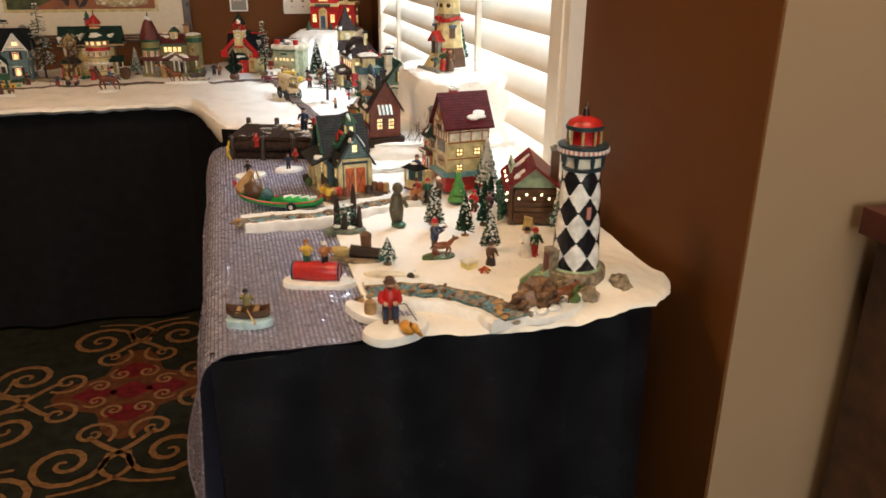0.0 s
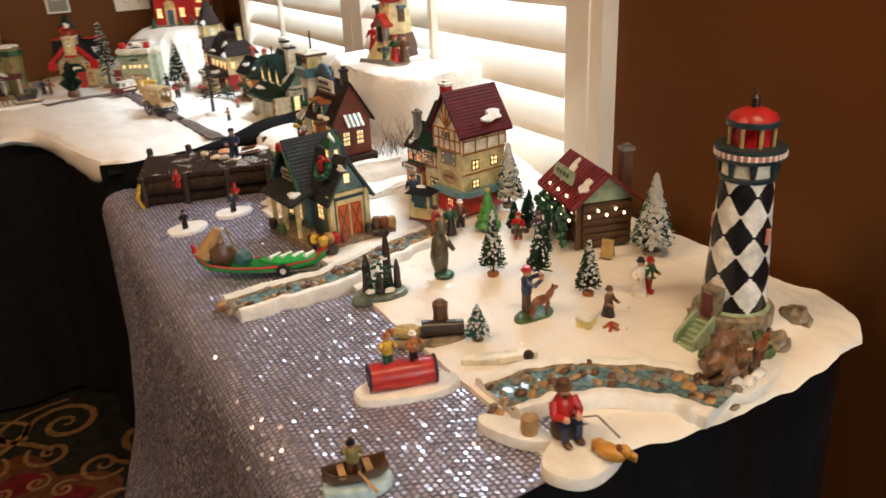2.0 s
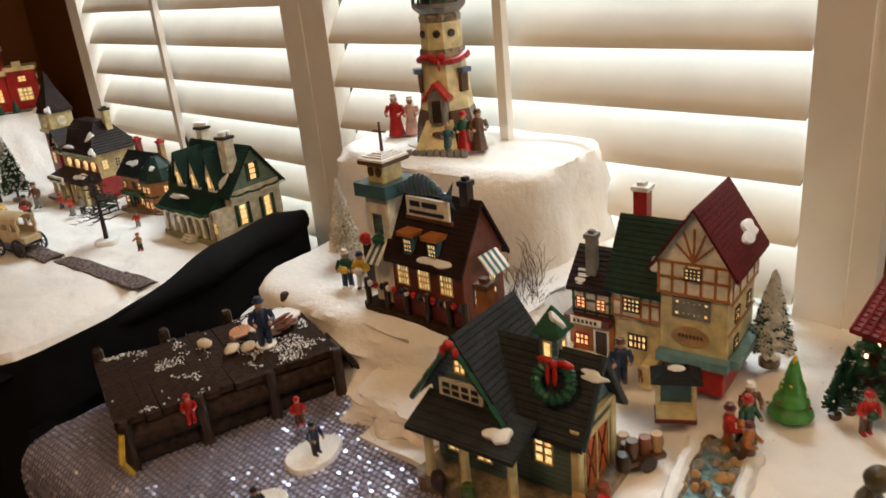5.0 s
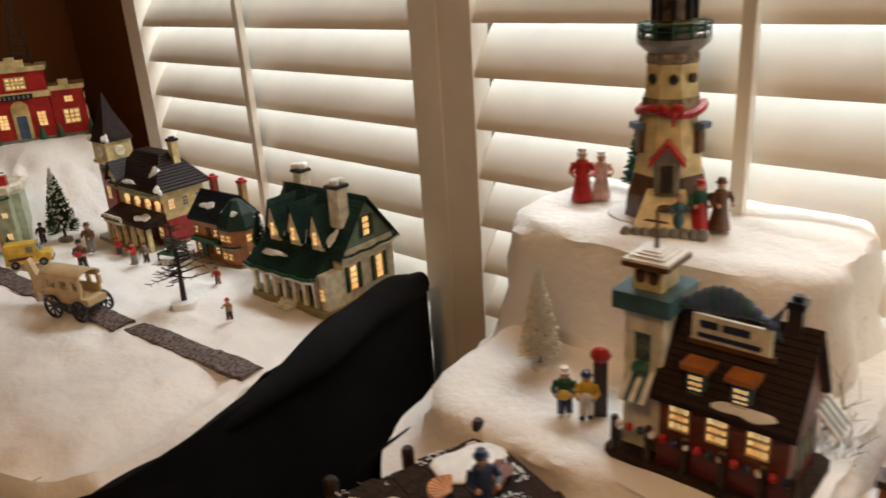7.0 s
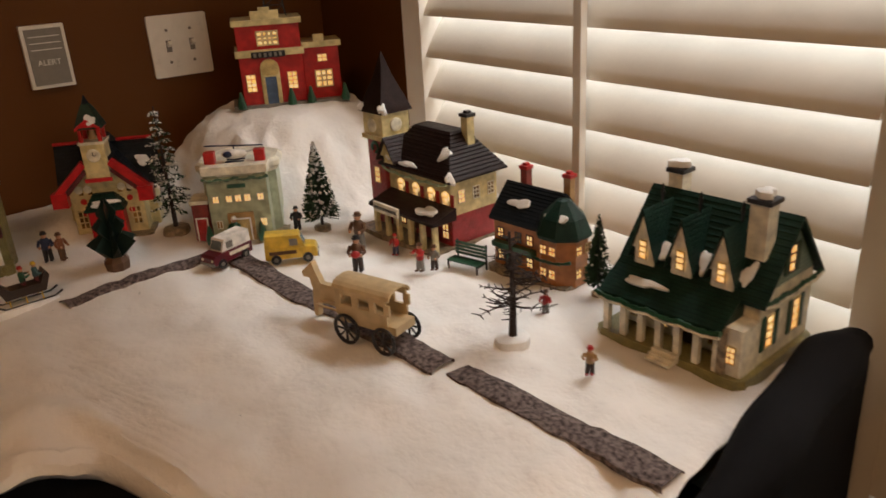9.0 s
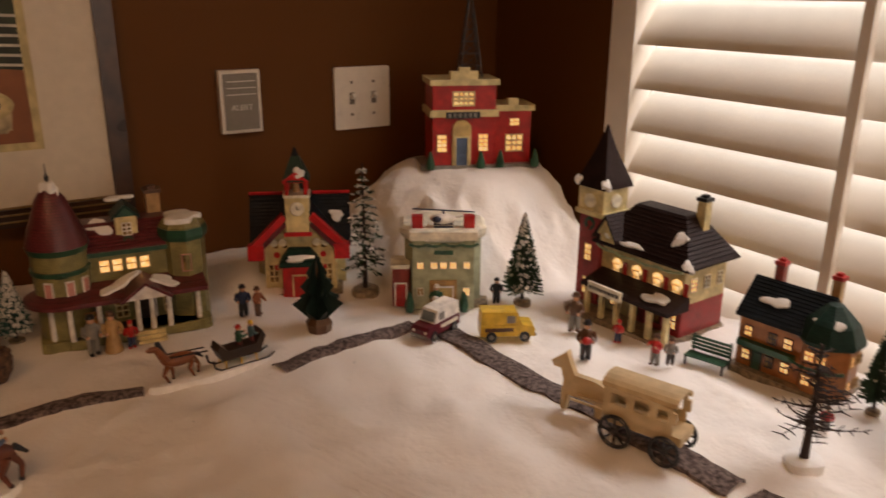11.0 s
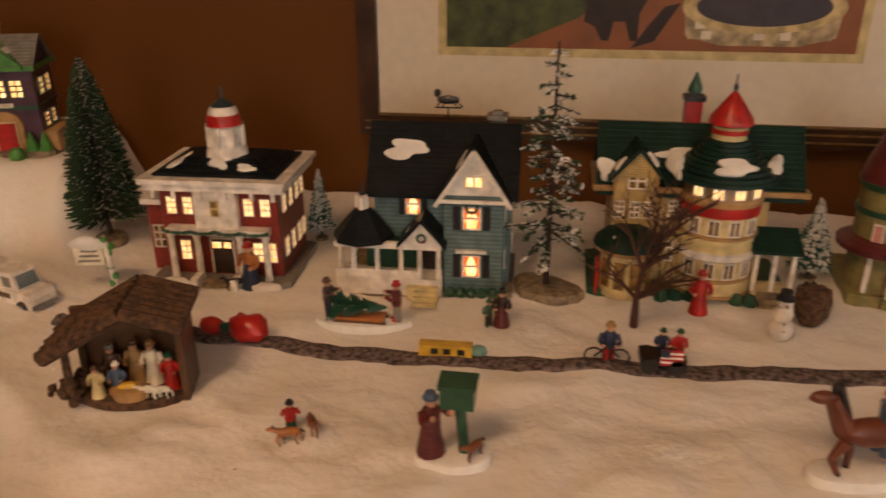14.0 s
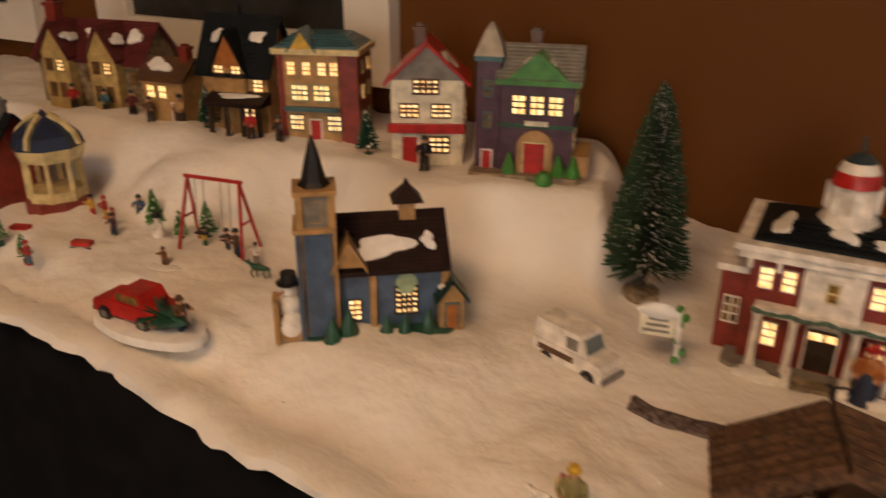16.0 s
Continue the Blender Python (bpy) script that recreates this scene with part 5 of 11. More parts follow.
def radio_station():
    h = House("radio_station", 0.425, 3.245, 0.912, -23, "red ceramic radio station with gold cornice, lit windows")
    h.base(-0.105, 0.105, -0.04, 0.05, 0.003, GREY)
    h.box("wall", -0.085, 0.028, -0.032, 0.05, 0.0, 0.142, RED)
    h.box("ledge", -0.09, 0.032, -0.038, 0.052, 0.088, 0.1, CREAM)
    h.box("cornice", -0.09, 0.033, -0.038, 0.054, 0.142, 0.152, CREAM)
    h.box("parapet", -0.055, -0.005, -0.036, -0.028, 0.1521, 0.166, CREAM)
    h.box("parapet_block", -0.04, -0.02, -0.037, -0.027, 0.1661, 0.172, CREAM)
    h.box("wing", 0.0282, 0.095, -0.024, 0.046, 0.0, 0.096, RED)
    h.box("wing_cornice", 0.0283, 0.1, -0.03, 0.05, 0.096, 0.106, CREAM)
    h.box("wing_block", 0.05, 0.07, -0.028, -0.018, 0.1061, 0.118, CREAM)
    h.win("f", -0.03, 0.108, 0.036, 0.022, -0.0322, True, CREAM, 3, 4)
    h.box("sign", -0.062, -0.002, -0.041, -0.0385, 0.086, 0.097, BLACK)
    for i in range(6):
        h.box("sign_bar", -0.058 + 0.009 * i, -0.053 + 0.009 * i, -0.0425, -0.0412, 0.088, 0.095, GREY)
    h.box("arch", -0.05, -0.016, -0.036, -0.0322, 0.0, 0.066, CREAM)
    o = Geo().lathe([(0.017, 0), (0.017, 0.004)], 20).make("fan_light", OCHRE, h.e)
    o.matrix_basis = pose(-0.033, -0.0322, 0.066, 90, 0, 0)
    h.door(-0.033, 0, 0.02, 0.052, -0.0362, DBLUE, frame=CREAM)
    h.wins("f", (-0.068, 0.006), 0.026, 0.016, 0.032, -0.0322, True, CREAM, 4, 2)
    h.wins("f", (0.064,), 0.07, 0.016, 0.012, -0.0242, True, CREAM, 2, 2)
    h.win("f", 0.064, 0.024, 0.03, 0.03, -0.0242, True, CREAM, 3, 3)
    h.win("r", 0.01, 0.024, 0.02, 0.03, 0.0952, True, CREAM, 3, 2)
    h.win("r", 0.01, 0.07, 0.014, 0.012, 0.0952, True, CREAM, 2, 2)
    for x in (-0.09, 0.0, 0.035, 0.098):
        h.turn("shrub", x, -0.045, [(0.008, 0.0), (0.008, 0.008), (0.002, 0.03)], GREEN, 8)
    g = Geo()
    legs = [(-1, -1), (1, -1), (1, 1), (-1, 1)]
    for a, (sx, sy) in enumerate(legs):
        g.tube((-0.01 + sx * 0.02, 0.02 + sy * 0.02, 0.15), (-0.01 + sx * 0.001, 0.02 + sy * 0.001, 0.30), 0.0016, 0.001, 0, 4)
        nx, ny = legs[(a + 1) % 4]
        for k in range(7):
            s0, s1 = 1 - k / 7.3, 1 - (k + 1) / 7.3
            g.tube((-0.01 + sx * 0.02 * s0, 0.02 + sy * 0.02 * s0, 0.15 + 0.15 * (1 - s0)), (-0.01 + nx * 0.02 * s1, 0.02 + ny * 0.02 * s1, 0.15 + 0.15 * (1 - s1)), 0.0008, None, 0, 4)
            g.tube((-0.01 + sx * 0.02 * s0, 0.02 + sy * 0.02 * s0, 0.15 + 0.15 * (1 - s0)), (-0.01 + nx * 0.02 * s0, 0.02 + ny * 0.02 * s0, 0.15 + 0.15 * (1 - s0)), 0.0008, None, 0, 4)
    g.make("radio_mast", BLACK, h.e)


radio_station()


def station():
    SBR = glaze("bright_red_brick", (0.38, 0.03, 0.032), pattern="brick", pscale=90)
    h = House("train_station", 0.45, 2.836, 0.757, -87, "cream and red ceramic train station with clock tower and brown roof", scale=(0.96, 0.96, 0.97))
    h.base(-0.1, 0.1, -0.085, 0.06, 0.003, STONE)
    h.box("wall", -0.062, 0.092, -0.04, 0.055, 0.0, 0.105, CREAM)
    h.hip(-0.062, 0.092, -0.04, 0.055, 0.105, 0.168, BROOF, 0.012, 0.25)
    h.box("lower_wall", -0.0, 0.0925, -0.0405, 0.0552, 0.0, 0.05, SBR)
    h.box("tower", -0.108, -0.0622, -0.046, 0.003, 0.0, 0.145, SBR)
    h.box("tower_top", -0.111, -0.059, -0.049, 0.006, 0.150, 0.188, CREAM)
    h.box("tower_flare", -0.114, -0.056, -0.052, 0.008, 0.143, 0.1501, CREAM)
    h.wreath(-0.085, -0.0475, 0.13, 0.008)
    h.turn("tower_roof", -0.085, -0.0215, [(0.044, 0.186), (0.041, 0.194), (0.016, 0.24), (0.001, 0.278)], BROOF, 4, t=0.5, smooth=False)
    for f, u, p in (("f", -0.085, -0.0492), ("l", -0.0215, -0.1112), ("r", -0.0215, -0.0588)):
        o = Geo().lathe([(0.011, 0), (0.011, 0.0015), (0.009, 0.0022)], 18).make("clock_face", IVORY, h.e)
        o.matrix_basis = pose(u if f == "f" else p, p if f == "f" else u, 0.166, 90, 0, 0 if f == "f" else (-90 if f == "l" else 90))
    h.snow(-0.112, -0.046, 0.192, 0.008, 0.008, 30, -20, th=0.007)
    h.snow(-0.058, -0.046, 0.192, 0.008, 0.008, 30, 20, th=0.007)
    h.win("f", -0.085, 0.07, 0.013, 0.028, -0.0462, True, CREAM)
    h.win("f", -0.085, 0.016, 0.013, 0.028, -0.0462, True, CREAM)
    h.win("l", -0.02, 0.07, 0.011, 0.024, -0.1082, False, CREAM)
    h.win("l", -0.02, 0.02, 0.011, 0.024, -0.1082, True, CREAM)
    for u in (-0.03, 0.008, 0.046, 0.08):
        o = h.win("f", u, 0.062, 0.013, 0.017, -0.0402, True, IVORY, 2, 2)
        Geo().lathe([(0.0085, 0), (0.0085, 0.0014)], 14).make("arch", LIT, o).matrix_basis = pose(u, -0.0402, 0.079, 90, 0, 0)
        h.box("flower_box", u + 0.012, u + 0.020, -0.042, -0.0403, 0.062, 0.085, RED)
    h.wins("r", (-0.02, 0.01, 0.04), 0.068, 0.012, 0.02, 0.0922, (True, False, False), IVORY)
    h.box("cross_dormer", -0.06, -0.03, -0.05, 0.0, 0.105, 0.128, CREAM)
    h.gable(-0.062, -0.026, -0.055, 0.0, 0.122, 0.15, "y", BROOF, CREAM, 0.005)
    h.porch(-0.055, 0.1, -0.082, -0.0406, 0.0, 0.048, 6, CREAM, BROOF, 0.0035, 0.005, 0.014)
    h.box("sign", -0.04, 0.025, -0.092, -0.088, 0.045, 0.06, IVORY)
    for i in range(8):
        h.box("sign_bar", -0.035 + 0.0072 * i, -0.030 + 0.0072 * i, -0.0930, -0.0921, 0.050, 0.055, BLACK)
    h.wins("f", (-0.03, 0.01, 0.05, 0.078), 0.012, 0.015, 0.026, -0.0408, (True, False, False, True), DRED, 2, 2)
    h.snow(0.07, -0.07, 0.062, 0.02, 0.010, 18)
    for x, y, z, tx, ty, rx, ry in ((-0.045, -0.045, 0.128, 45, 0, 0.007, 0.012), (0.0, -0.045, 0.115, 50, 0, 0.018, 0.005), (0.068, -0.026, 0.138, 50, 0, 0.008, 0.014), (0.098, -0.045, 0.11, 35, 35, 0.008, 0.008)):
        h.snow(x, y, z, rx, ry, tx, ty, 0.005)
    h.chimney(0.068, 0.02, 0.14, 0.188, 0.014, CREAM, BLACK)
    h.garland([(-0.065, -0.05, 0.103), (-0.03, -0.052, 0.1), (0.01, -0.052, 0.1), (0.05, -0.052, 0.1), (0.095, -0.05, 0.103)], MINT, 0.002)


station()


def orange_shop():
    h = House("corner_shop", 0.462, 2.602, 0.757, -84, "orange-brown ceramic corner shop with green octagonal bay and lit windows", scale=(0.9, 0.9, 0.92))
    h.base(-0.075, 0.075, -0.05, 0.05, 0.003, STONE)
    h.box("wall", -0.07, 0.035, -0.035, 0.04, 0.0, 0.078, ORANGE)
    h.gable(-0.07, 0.035, -0.035, 0.04, 0.078, 0.118, "x", SLATE, ORANGE, 0.005)
    h.turn("bay", 0.045, -0.012, [(0.036, 0.0), (0.036, 0.07)], ORANGE, 8, t=0.5, smooth=False)
    h.turn("bay_roof", 0.045, -0.012, [(0.041, 0.069), (0.042, 0.074), (0.032, 0.096), (0.010, 0.118), (0.002, 0.12)], GROOF, 8, t=0.5, smooth=False)
    for z in (0.012, 0.046):
        h.wins("f", (0.036, 0.052), z, 0.011, 0.014, -0.0452, True, TAN, 2, 2)
        h.wins("r", (-0.02, 0.0), z, 0.011, 0.014, 0.0782, (True, False), TAN, 2, 2)
        h.wins("f", (-0.055, -0.02, 0.002), z, 0.011, 0.016, -0.0352, (True, False, True), DBROWN, 2, 2)
    h.box("awning", -0.066, 0.015, -0.046, -0.0352, 0.034, 0.042, GREEN)
    h.door(-0.038, 0.0, 0.012, 0.03, -0.0352, GREEN, frame=DBROWN)
    h.chimney(-0.045, 0.012, 0.105, 0.142, 0.012, BRICKM, RED)
    h.chimney(0.03, 0.02, 0.1, 0.14, 0.012, TAN, RED)
    h.snow(0.05, -0.035, 0.098, 0.016, 0.008, 45)
    h.snow(-0.03, -0.02, 0.099, 0.018, 0.008, 46)
    h.garland([(0.01, -0.048, 0.042), (0.045, -0.054, 0.04), (0.08, -0.04, 0.042)], GREEN)


orange_shop()


def country_inn():
    h = House("country_inn", 0.472, 2.352, 0.757, -86, "cream ceramic inn with dark green gabled roof, porch and lit windows", scale=(0.98, 0.98, 0.93))
    h.base(-0.095, 0.09, -0.085, 0.068, 0.004, OLIVE)
    h.box("wall", -0.08, 0.082, -0.045, 0.065, 0.0, 0.088, IVORY)
    h.gable(-0.08, 0.082, -0.045, 0.065, 0.088, 0.16, "x", GROOF, SAGE, 0.008)
    h.win("r", 0.01, 0.098, 0.014, 0.034, 0.0818, True, DBROWN, 3, 1)
    h.shutters("r", 0.01, 0.098, 0.014, 0.034, 0.0818, GREEN)
    for u in (-0.025, 0.03):
        h.win("r", u, 0.02, 0.014, 0.042, 0.0822, True, CREAM, 4, 1)
        h.shutters("r", u, 0.02, 0.016, 0.042, 0.0822, GREEN)
    h.garland([(0.088, -0.05, 0.084), (0.088, -0.01, 0.081), (0.088, 0.03, 0.081), (0.088, 0.07, 0.084)])
    h.garland([(0.0895, -0.05, 0.080), (0.0895, -0.01, 0.077), (0.0895, 0.03, 0.077), (0.0895, 0.07, 0.08)], IVORY, 0.0015)
    h.porch(-0.085, 0.06, -0.082, -0.0452, 0.0, 0.052, 7, IVORY, GROOF, 0.0035, 0.005, 0.03)
    h.box("porch_beam", -0.085, 0.06, -0.083, -0.078, 0.044, 0.0518, IVORY)
    h.box("bay", 0.0605, 0.083, -0.078, -0.0452, 0.0, 0.06, IVORY)
    h.win("f", 0.071, 0.018, 0.011, 0.022, -0.0782, True, CREAM)
    h.garland([(-0.09, -0.09, 0.056), (-0.055, -0.09, 0.054), (-0.02, -0.09, 0.054), (0.02, -0.09, 0.054), (0.065, -0.09, 0.056)], GREEN, 0.003)
    h.garland([(-0.09, -0.0915, 0.052), (-0.055, -0.0915, 0.05), (-0.02, -0.0915, 0.05), (0.02, -0.0915, 0.05), (0.065, -0.0915, 0.052)], IVORY, 0.0018)
    for u in (-0.055, -0.008, 0.04):
        h.box("dormer", u - 0.013, u + 0.013, -0.05, 0.0, 0.086, 0.112, IVORY)
        h.gable(u - 0.014, u + 0.014, -0.052, 0.005, 0.106, 0.152, "y", GROOF, IVORY, 0.004)
        h.win("f", u, 0.094, 0.009, 0.024, -0.0522, True, CREAM, 3, 1)
        h.snow(u + 0.022, -0.04, 0.106, 0.006, 0.014, 50)
        h.turn("finial", u, -0.02, [(0.0012, 0.15), (0.002, 0.163), (0.0028, 0.166), (0.0008, 0.178)], BLACK, 6)
    h.snow(-0.04, -0.07, 0.074, 0.022, 0.006, 38)
    h.wins("f", (-0.065, -0.03, 0.035), 0.012, 0.014, 0.03, -0.0453, (False, True, False), CREAM)
    h.door(0.003, 0.0, 0.016, 0.036, -0.0453, DBROWN, frame=CREAM)
    h.box("vine", 0.058, 0.068, -0.0825, -0.0785, 0.0, 0.058, STONE)
    h.chimney(-0.06, 0.02, 0.135, 0.182, 0.018, IVORY, BLACK)
    h.chimney(0.062, -0.02, 0.12, 0.182, 0.02, IVORY, BLACK)
    h.snow(-0.06, 0.02, 0.19, 0.01, 0.01, th=0.006)
    h.snow(0.062, -0.02, 0.19, 0.01, 0.01, th=0.006)
    h.steps(0.003, -0.0852, 0.03, 0.01, 3, IVORY)


country_inn()


def chapel():
    h = House("chapel", -1.424, 2.995, 0.772, 40, "slate-blue ceramic chapel with tan steeple and stained glass windows", scale=(0.9, 0.9, 0.92))
    h.base(-0.085, 0.075, -0.055, 0.055, 0.005, GREEN)
    h.box("wall", -0.05, 0.065, -0.035, 0.045, 0.0, 0.075, DBLUE)
    h.gable(-0.05, 0.065, -0.035, 0.045, 0.075, 0.118, "x", BROOF, DBLUE, 0.007)
    for x in (-0.052, -0.012, 0.066):
        h.box("buttress", x - 0.004, x + 0.004, -0.041, -0.0352, 0.0, 0.07, TAN)
    h.win("f", 0.024, 0.018, 0.024, 0.034, -0.0352, True, DBROWN, 5, 4)
    o = Geo().lathe([(0.012, 0), (0.012, 0.0016), (0.008, 0.0022)], 16).make("stained_glass", MINT, h.e, False, "small green and red stained glass")
    o.matrix_basis = pose(0.024, -0.0354, 0.054, 90, 0, 0)
    h.wins("f", (-0.032,), 0.014, 0.013, 0.026, -0.0352, True, DBROWN, 4, 2)
    h.box("tower", -0.09, -0.0502, -0.048, -0.004, 0.0, 0.125, DBLUE)
    h.box("tower_upper", -0.086, -0.052, -0.045, -0.010, 0.125, 0.158, GREY)
    h.box("tower_band", -0.092, -0.048, -0.0505, -0.003, 0.121, 0.126, TAN)
    for x in (-0.084, -0.052):
        for y in (-0.044, -0.010):
            h.box("tower_quoin", x - 0.004, x + 0.004, y - 0.004, y + 0.004, 0.0, 0.16, TAN)
    h.box("tower_cornice", -0.09, -0.046, -0.05, -0.004, 0.16, 0.165, TAN)
    h.turn("belfry", -0.068, -0.027, [(0.017, 0.165), (0.013, 0.17), (0.007, 0.195), (0.001, 0.215)], BLACK, 6, smooth=False)
    h.win("f", -0.068, 0.02, 0.012, 0.03, -0.0452, True, TAN, 4, 2)
    h.win("f", -0.068, 0.13, 0.011, 0.024, -0.0432, False, TAN, 3, 2)
    h.gable(-0.052, -0.022, -0.046, -0.01, 0.08, 0.105, "y", TAN, TAN, 0.004)
    h.turn("vent_tower", 0.03, 0.005, [(0.012, 0.11), (0.012, 0.135)], TAN, 4, t=0.5, smooth=False)
    h.turn("vent_roof", 0.03, 0.005, [(0.024, 0.134), (0.021, 0.137), (0.005, 0.150), (0.001, 0.157)], BROOF, 4, t=0.5, smooth=False)
    h.box("porch", 0.058, 0.085, -0.05, -0.02, 0.0, 0.04, TAN)
    h.gable(0.058, 0.085, -0.05, -0.02, 0.04, 0.058, "y", GROOF, TAN, 0.005)
    h.door(0.0715, 0.003, 0.013, 0.03, -0.0502, ORANGE, frame=TEAL)
    h.snow(0.0, -0.022, 0.092, 0.028, 0.015, 45, 0, seed=3)
    h.snow(0.05, -0.02, 0.095, 0.008, 0.009, 45, 0, seed=4)
    h.snow(0.066, -0.04, 0.052, 0.008, 0.010, 0, -45, seed=5)
    h.box("stair", -0.115, -0.0855, -0.045, -0.03, 0.0, 0.022, TAN)
    h.box("stair_rail", -0.118, -0.112, -0.05, -0.025, 0.0, 0.05, TAN)
    for x, y, s in ((-0.04, -0.05, 1.0), (-0.058, -0.06, 0.9), (0.0, -0.05, 0.7), (0.02, -0.052, 0.7), (0.045, -0.05, 0.8)):
        h.turn("shrub", x, y, [(0.010 * s, 0), (0.012 * s, 0.006), (0.008 * s, 0.018 * s), (0.001, 0.036 * s)], GREEN, 8)


chapel()


# ---- houses on the raised terrace ----
def plum_house():
    h = House("plum_house", -1.392, 3.28, 0.862, 17, "plum brick ceramic house with green roof, corner tower and lit windows", scale=(0.98, 1, 0.94))
    h.base(-0.07, 0.07, -0.055, 0.04, 0.003, STONE)
    h.box("wall", -0.035, 0.055, -0.035, 0.04, 0.0, 0.118, PURPLE)
    h.box("band", -0.037, 0.057, -0.037, 0.042, 0.060, 0.065, GREEN)
    h.box("eaves_board", -0.041, 0.061, -0.041, 0.046, 0.114, 0.121, XMAS)
    h.gable(-0.035, 0.055, -0.035, 0.04, 0.121, 0.155, "x", GREY, PURPLE, 0.006)
    h.gable(-0.022, 0.042, -0.04, 0.005, 0.121, 0.150, "y", XMAS, XMAS, 0.005)
    h.box("tower", -0.066, -0.0352, -0.03, 0.005, 0.0, 0.14, PURPLE)
    h.box("tower_cornice", -0.069, -0.033, -0.033, 0.008, 0.14, 0.146, TEAL)
    h.turn("tower_roof", -0.0506, -0.0125, [(0.026, 0.146), (0.01, 0.176), (0.001, 0.186)], GREY, 4, t=0.5, smooth=False)
    h.wins("f", (-0.012, 0.010, 0.032), 0.076, 0.016, 0.026, -0.0352, True, GREEN, 3, 2)
    h.wins("r", (-0.012, 0.015), 0.076, 0.014, 0.026, 0.0552, True, GREEN, 3, 2)
    h.wins("r", (-0.012, 0.015), 0.03, 0.014, 0.022, 0.0552, True, DBROWN, 3, 2)
    h.wins("f", (-0.0506,), 0.095, 0.010, 0.022, -0.0302, False, TEAL, 2, 2)
    h.wins("f", (-0.0506,), 0.055, 0.010, 0.022, -0.0302, False, TEAL, 2, 2)
    h.box("entry_arch", -0.012, 0.032, -0.04, -0.0352, 0.0, 0.042, TAN)
    o = Geo().lathe([(0.022, 0), (0.022, 0.005)], 20).make("entry_arch_top", TAN, h.e)
    o.matrix_basis = pose(0.01, -0.0352, 0.036, 90, 0, 0)
    h.door(0.01, 0.0, 0.026, 0.042, -0.0403, RED, frame=CREAM)
    h.box("sign", -0.004, 0.024, -0.0372, -0.0353, 0.063, 0.069, IVORY)
    h.door(-0.0506, 0.0, 0.011, 0.026, -0.0302, RED)
    h.chimney(0.0, 0.015, 0.145, 0.168, 0.012, BROWN)
    h.snow(0.045, -0.005, 0.145, 0.01, 0.012, 35, 0)
    h.snow(0.024, -0.02, 0.140, 0.006, 0.014, 0, 40)
    h.snow(-0.006, -0.02, 0.140, 0.006, 0.014, 0, -40)
    for x in (-0.02, 0.04, 0.058):
        h.turn("shrub", x, -0.045, [(0.009, 0), (0.008, 0.01), (0.001, 0.03)], XMAS, 8)
    h.turn("shrub", 0.025, -0.062, [(0.010, -0.012), (0.011, 0.004), (0.006, 0.012)], XMAS, 8)
    h.box("yard_wall", 0.0553, 0.075, -0.04, 0.03, 0.0, 0.028, TAN)


plum_house()


def red_roof_house():
    h = House("red_roof_shop", -1.535, 3.27, 0.862, 28, "white ceramic shop with red roof and many lit windows", scale=(1.05, 1, 0.95))
    h.box("wall", -0.042, 0.045, -0.035, 0.04, -0.01, 0.105, IVORY)
    h.box("side_wall", 0.0452, 0.0462, -0.034, 0.039, -0.005, 0.1, BRICKM)
    h.gable(-0.042, 0.045, -0.035, 0.04, 0.105, 0.15, "y", RED, GREY, 0.008)
    h.wins("f", (0.0,), 0.088, 0.03, 0.018, -0.0352, True, BROWN, 3, 4)
    h.wins("f", (-0.02, 0.018), 0.056, 0.022, 0.018, -0.0352, True, BROWN, 3, 3)
    h.wins("r", (-0.012, 0.02), 0.085, 0.016, 0.018, 0.0463, (False, True), BROWN, 3, 2)
    h.wins("r", (-0.012, 0.02), 0.05, 0.018, 0.018, 0.0463, True, BROWN, 3, 2)
    h.wins("r", (-0.012, 0.02), 0.014, 0.018, 0.02, 0.0463, True, BROWN, 3, 2)
    h.box("red_ledge", -0.046, 0.047, -0.042, -0.0352, 0.036, 0.048, RED)
    h.wins("f", (0.016,), 0.008, 0.024, 0.022, -0.0352, True, DBROWN, 3, 3)
    h.door(-0.02, -0.006, 0.018, 0.036, -0.0352, RED)
    h.snow(0.026, -0.005, 0.128, 0.012, 0.026, 0, 46, seed=3)
    h.snow(-0.034, -0.01, 0.115, 0.010, 0.02, 0, -46, seed=5)
    h.chimney(-0.01, 0.015, 0.14, 0.162, 0.012, BROWN)


red_roof_house()


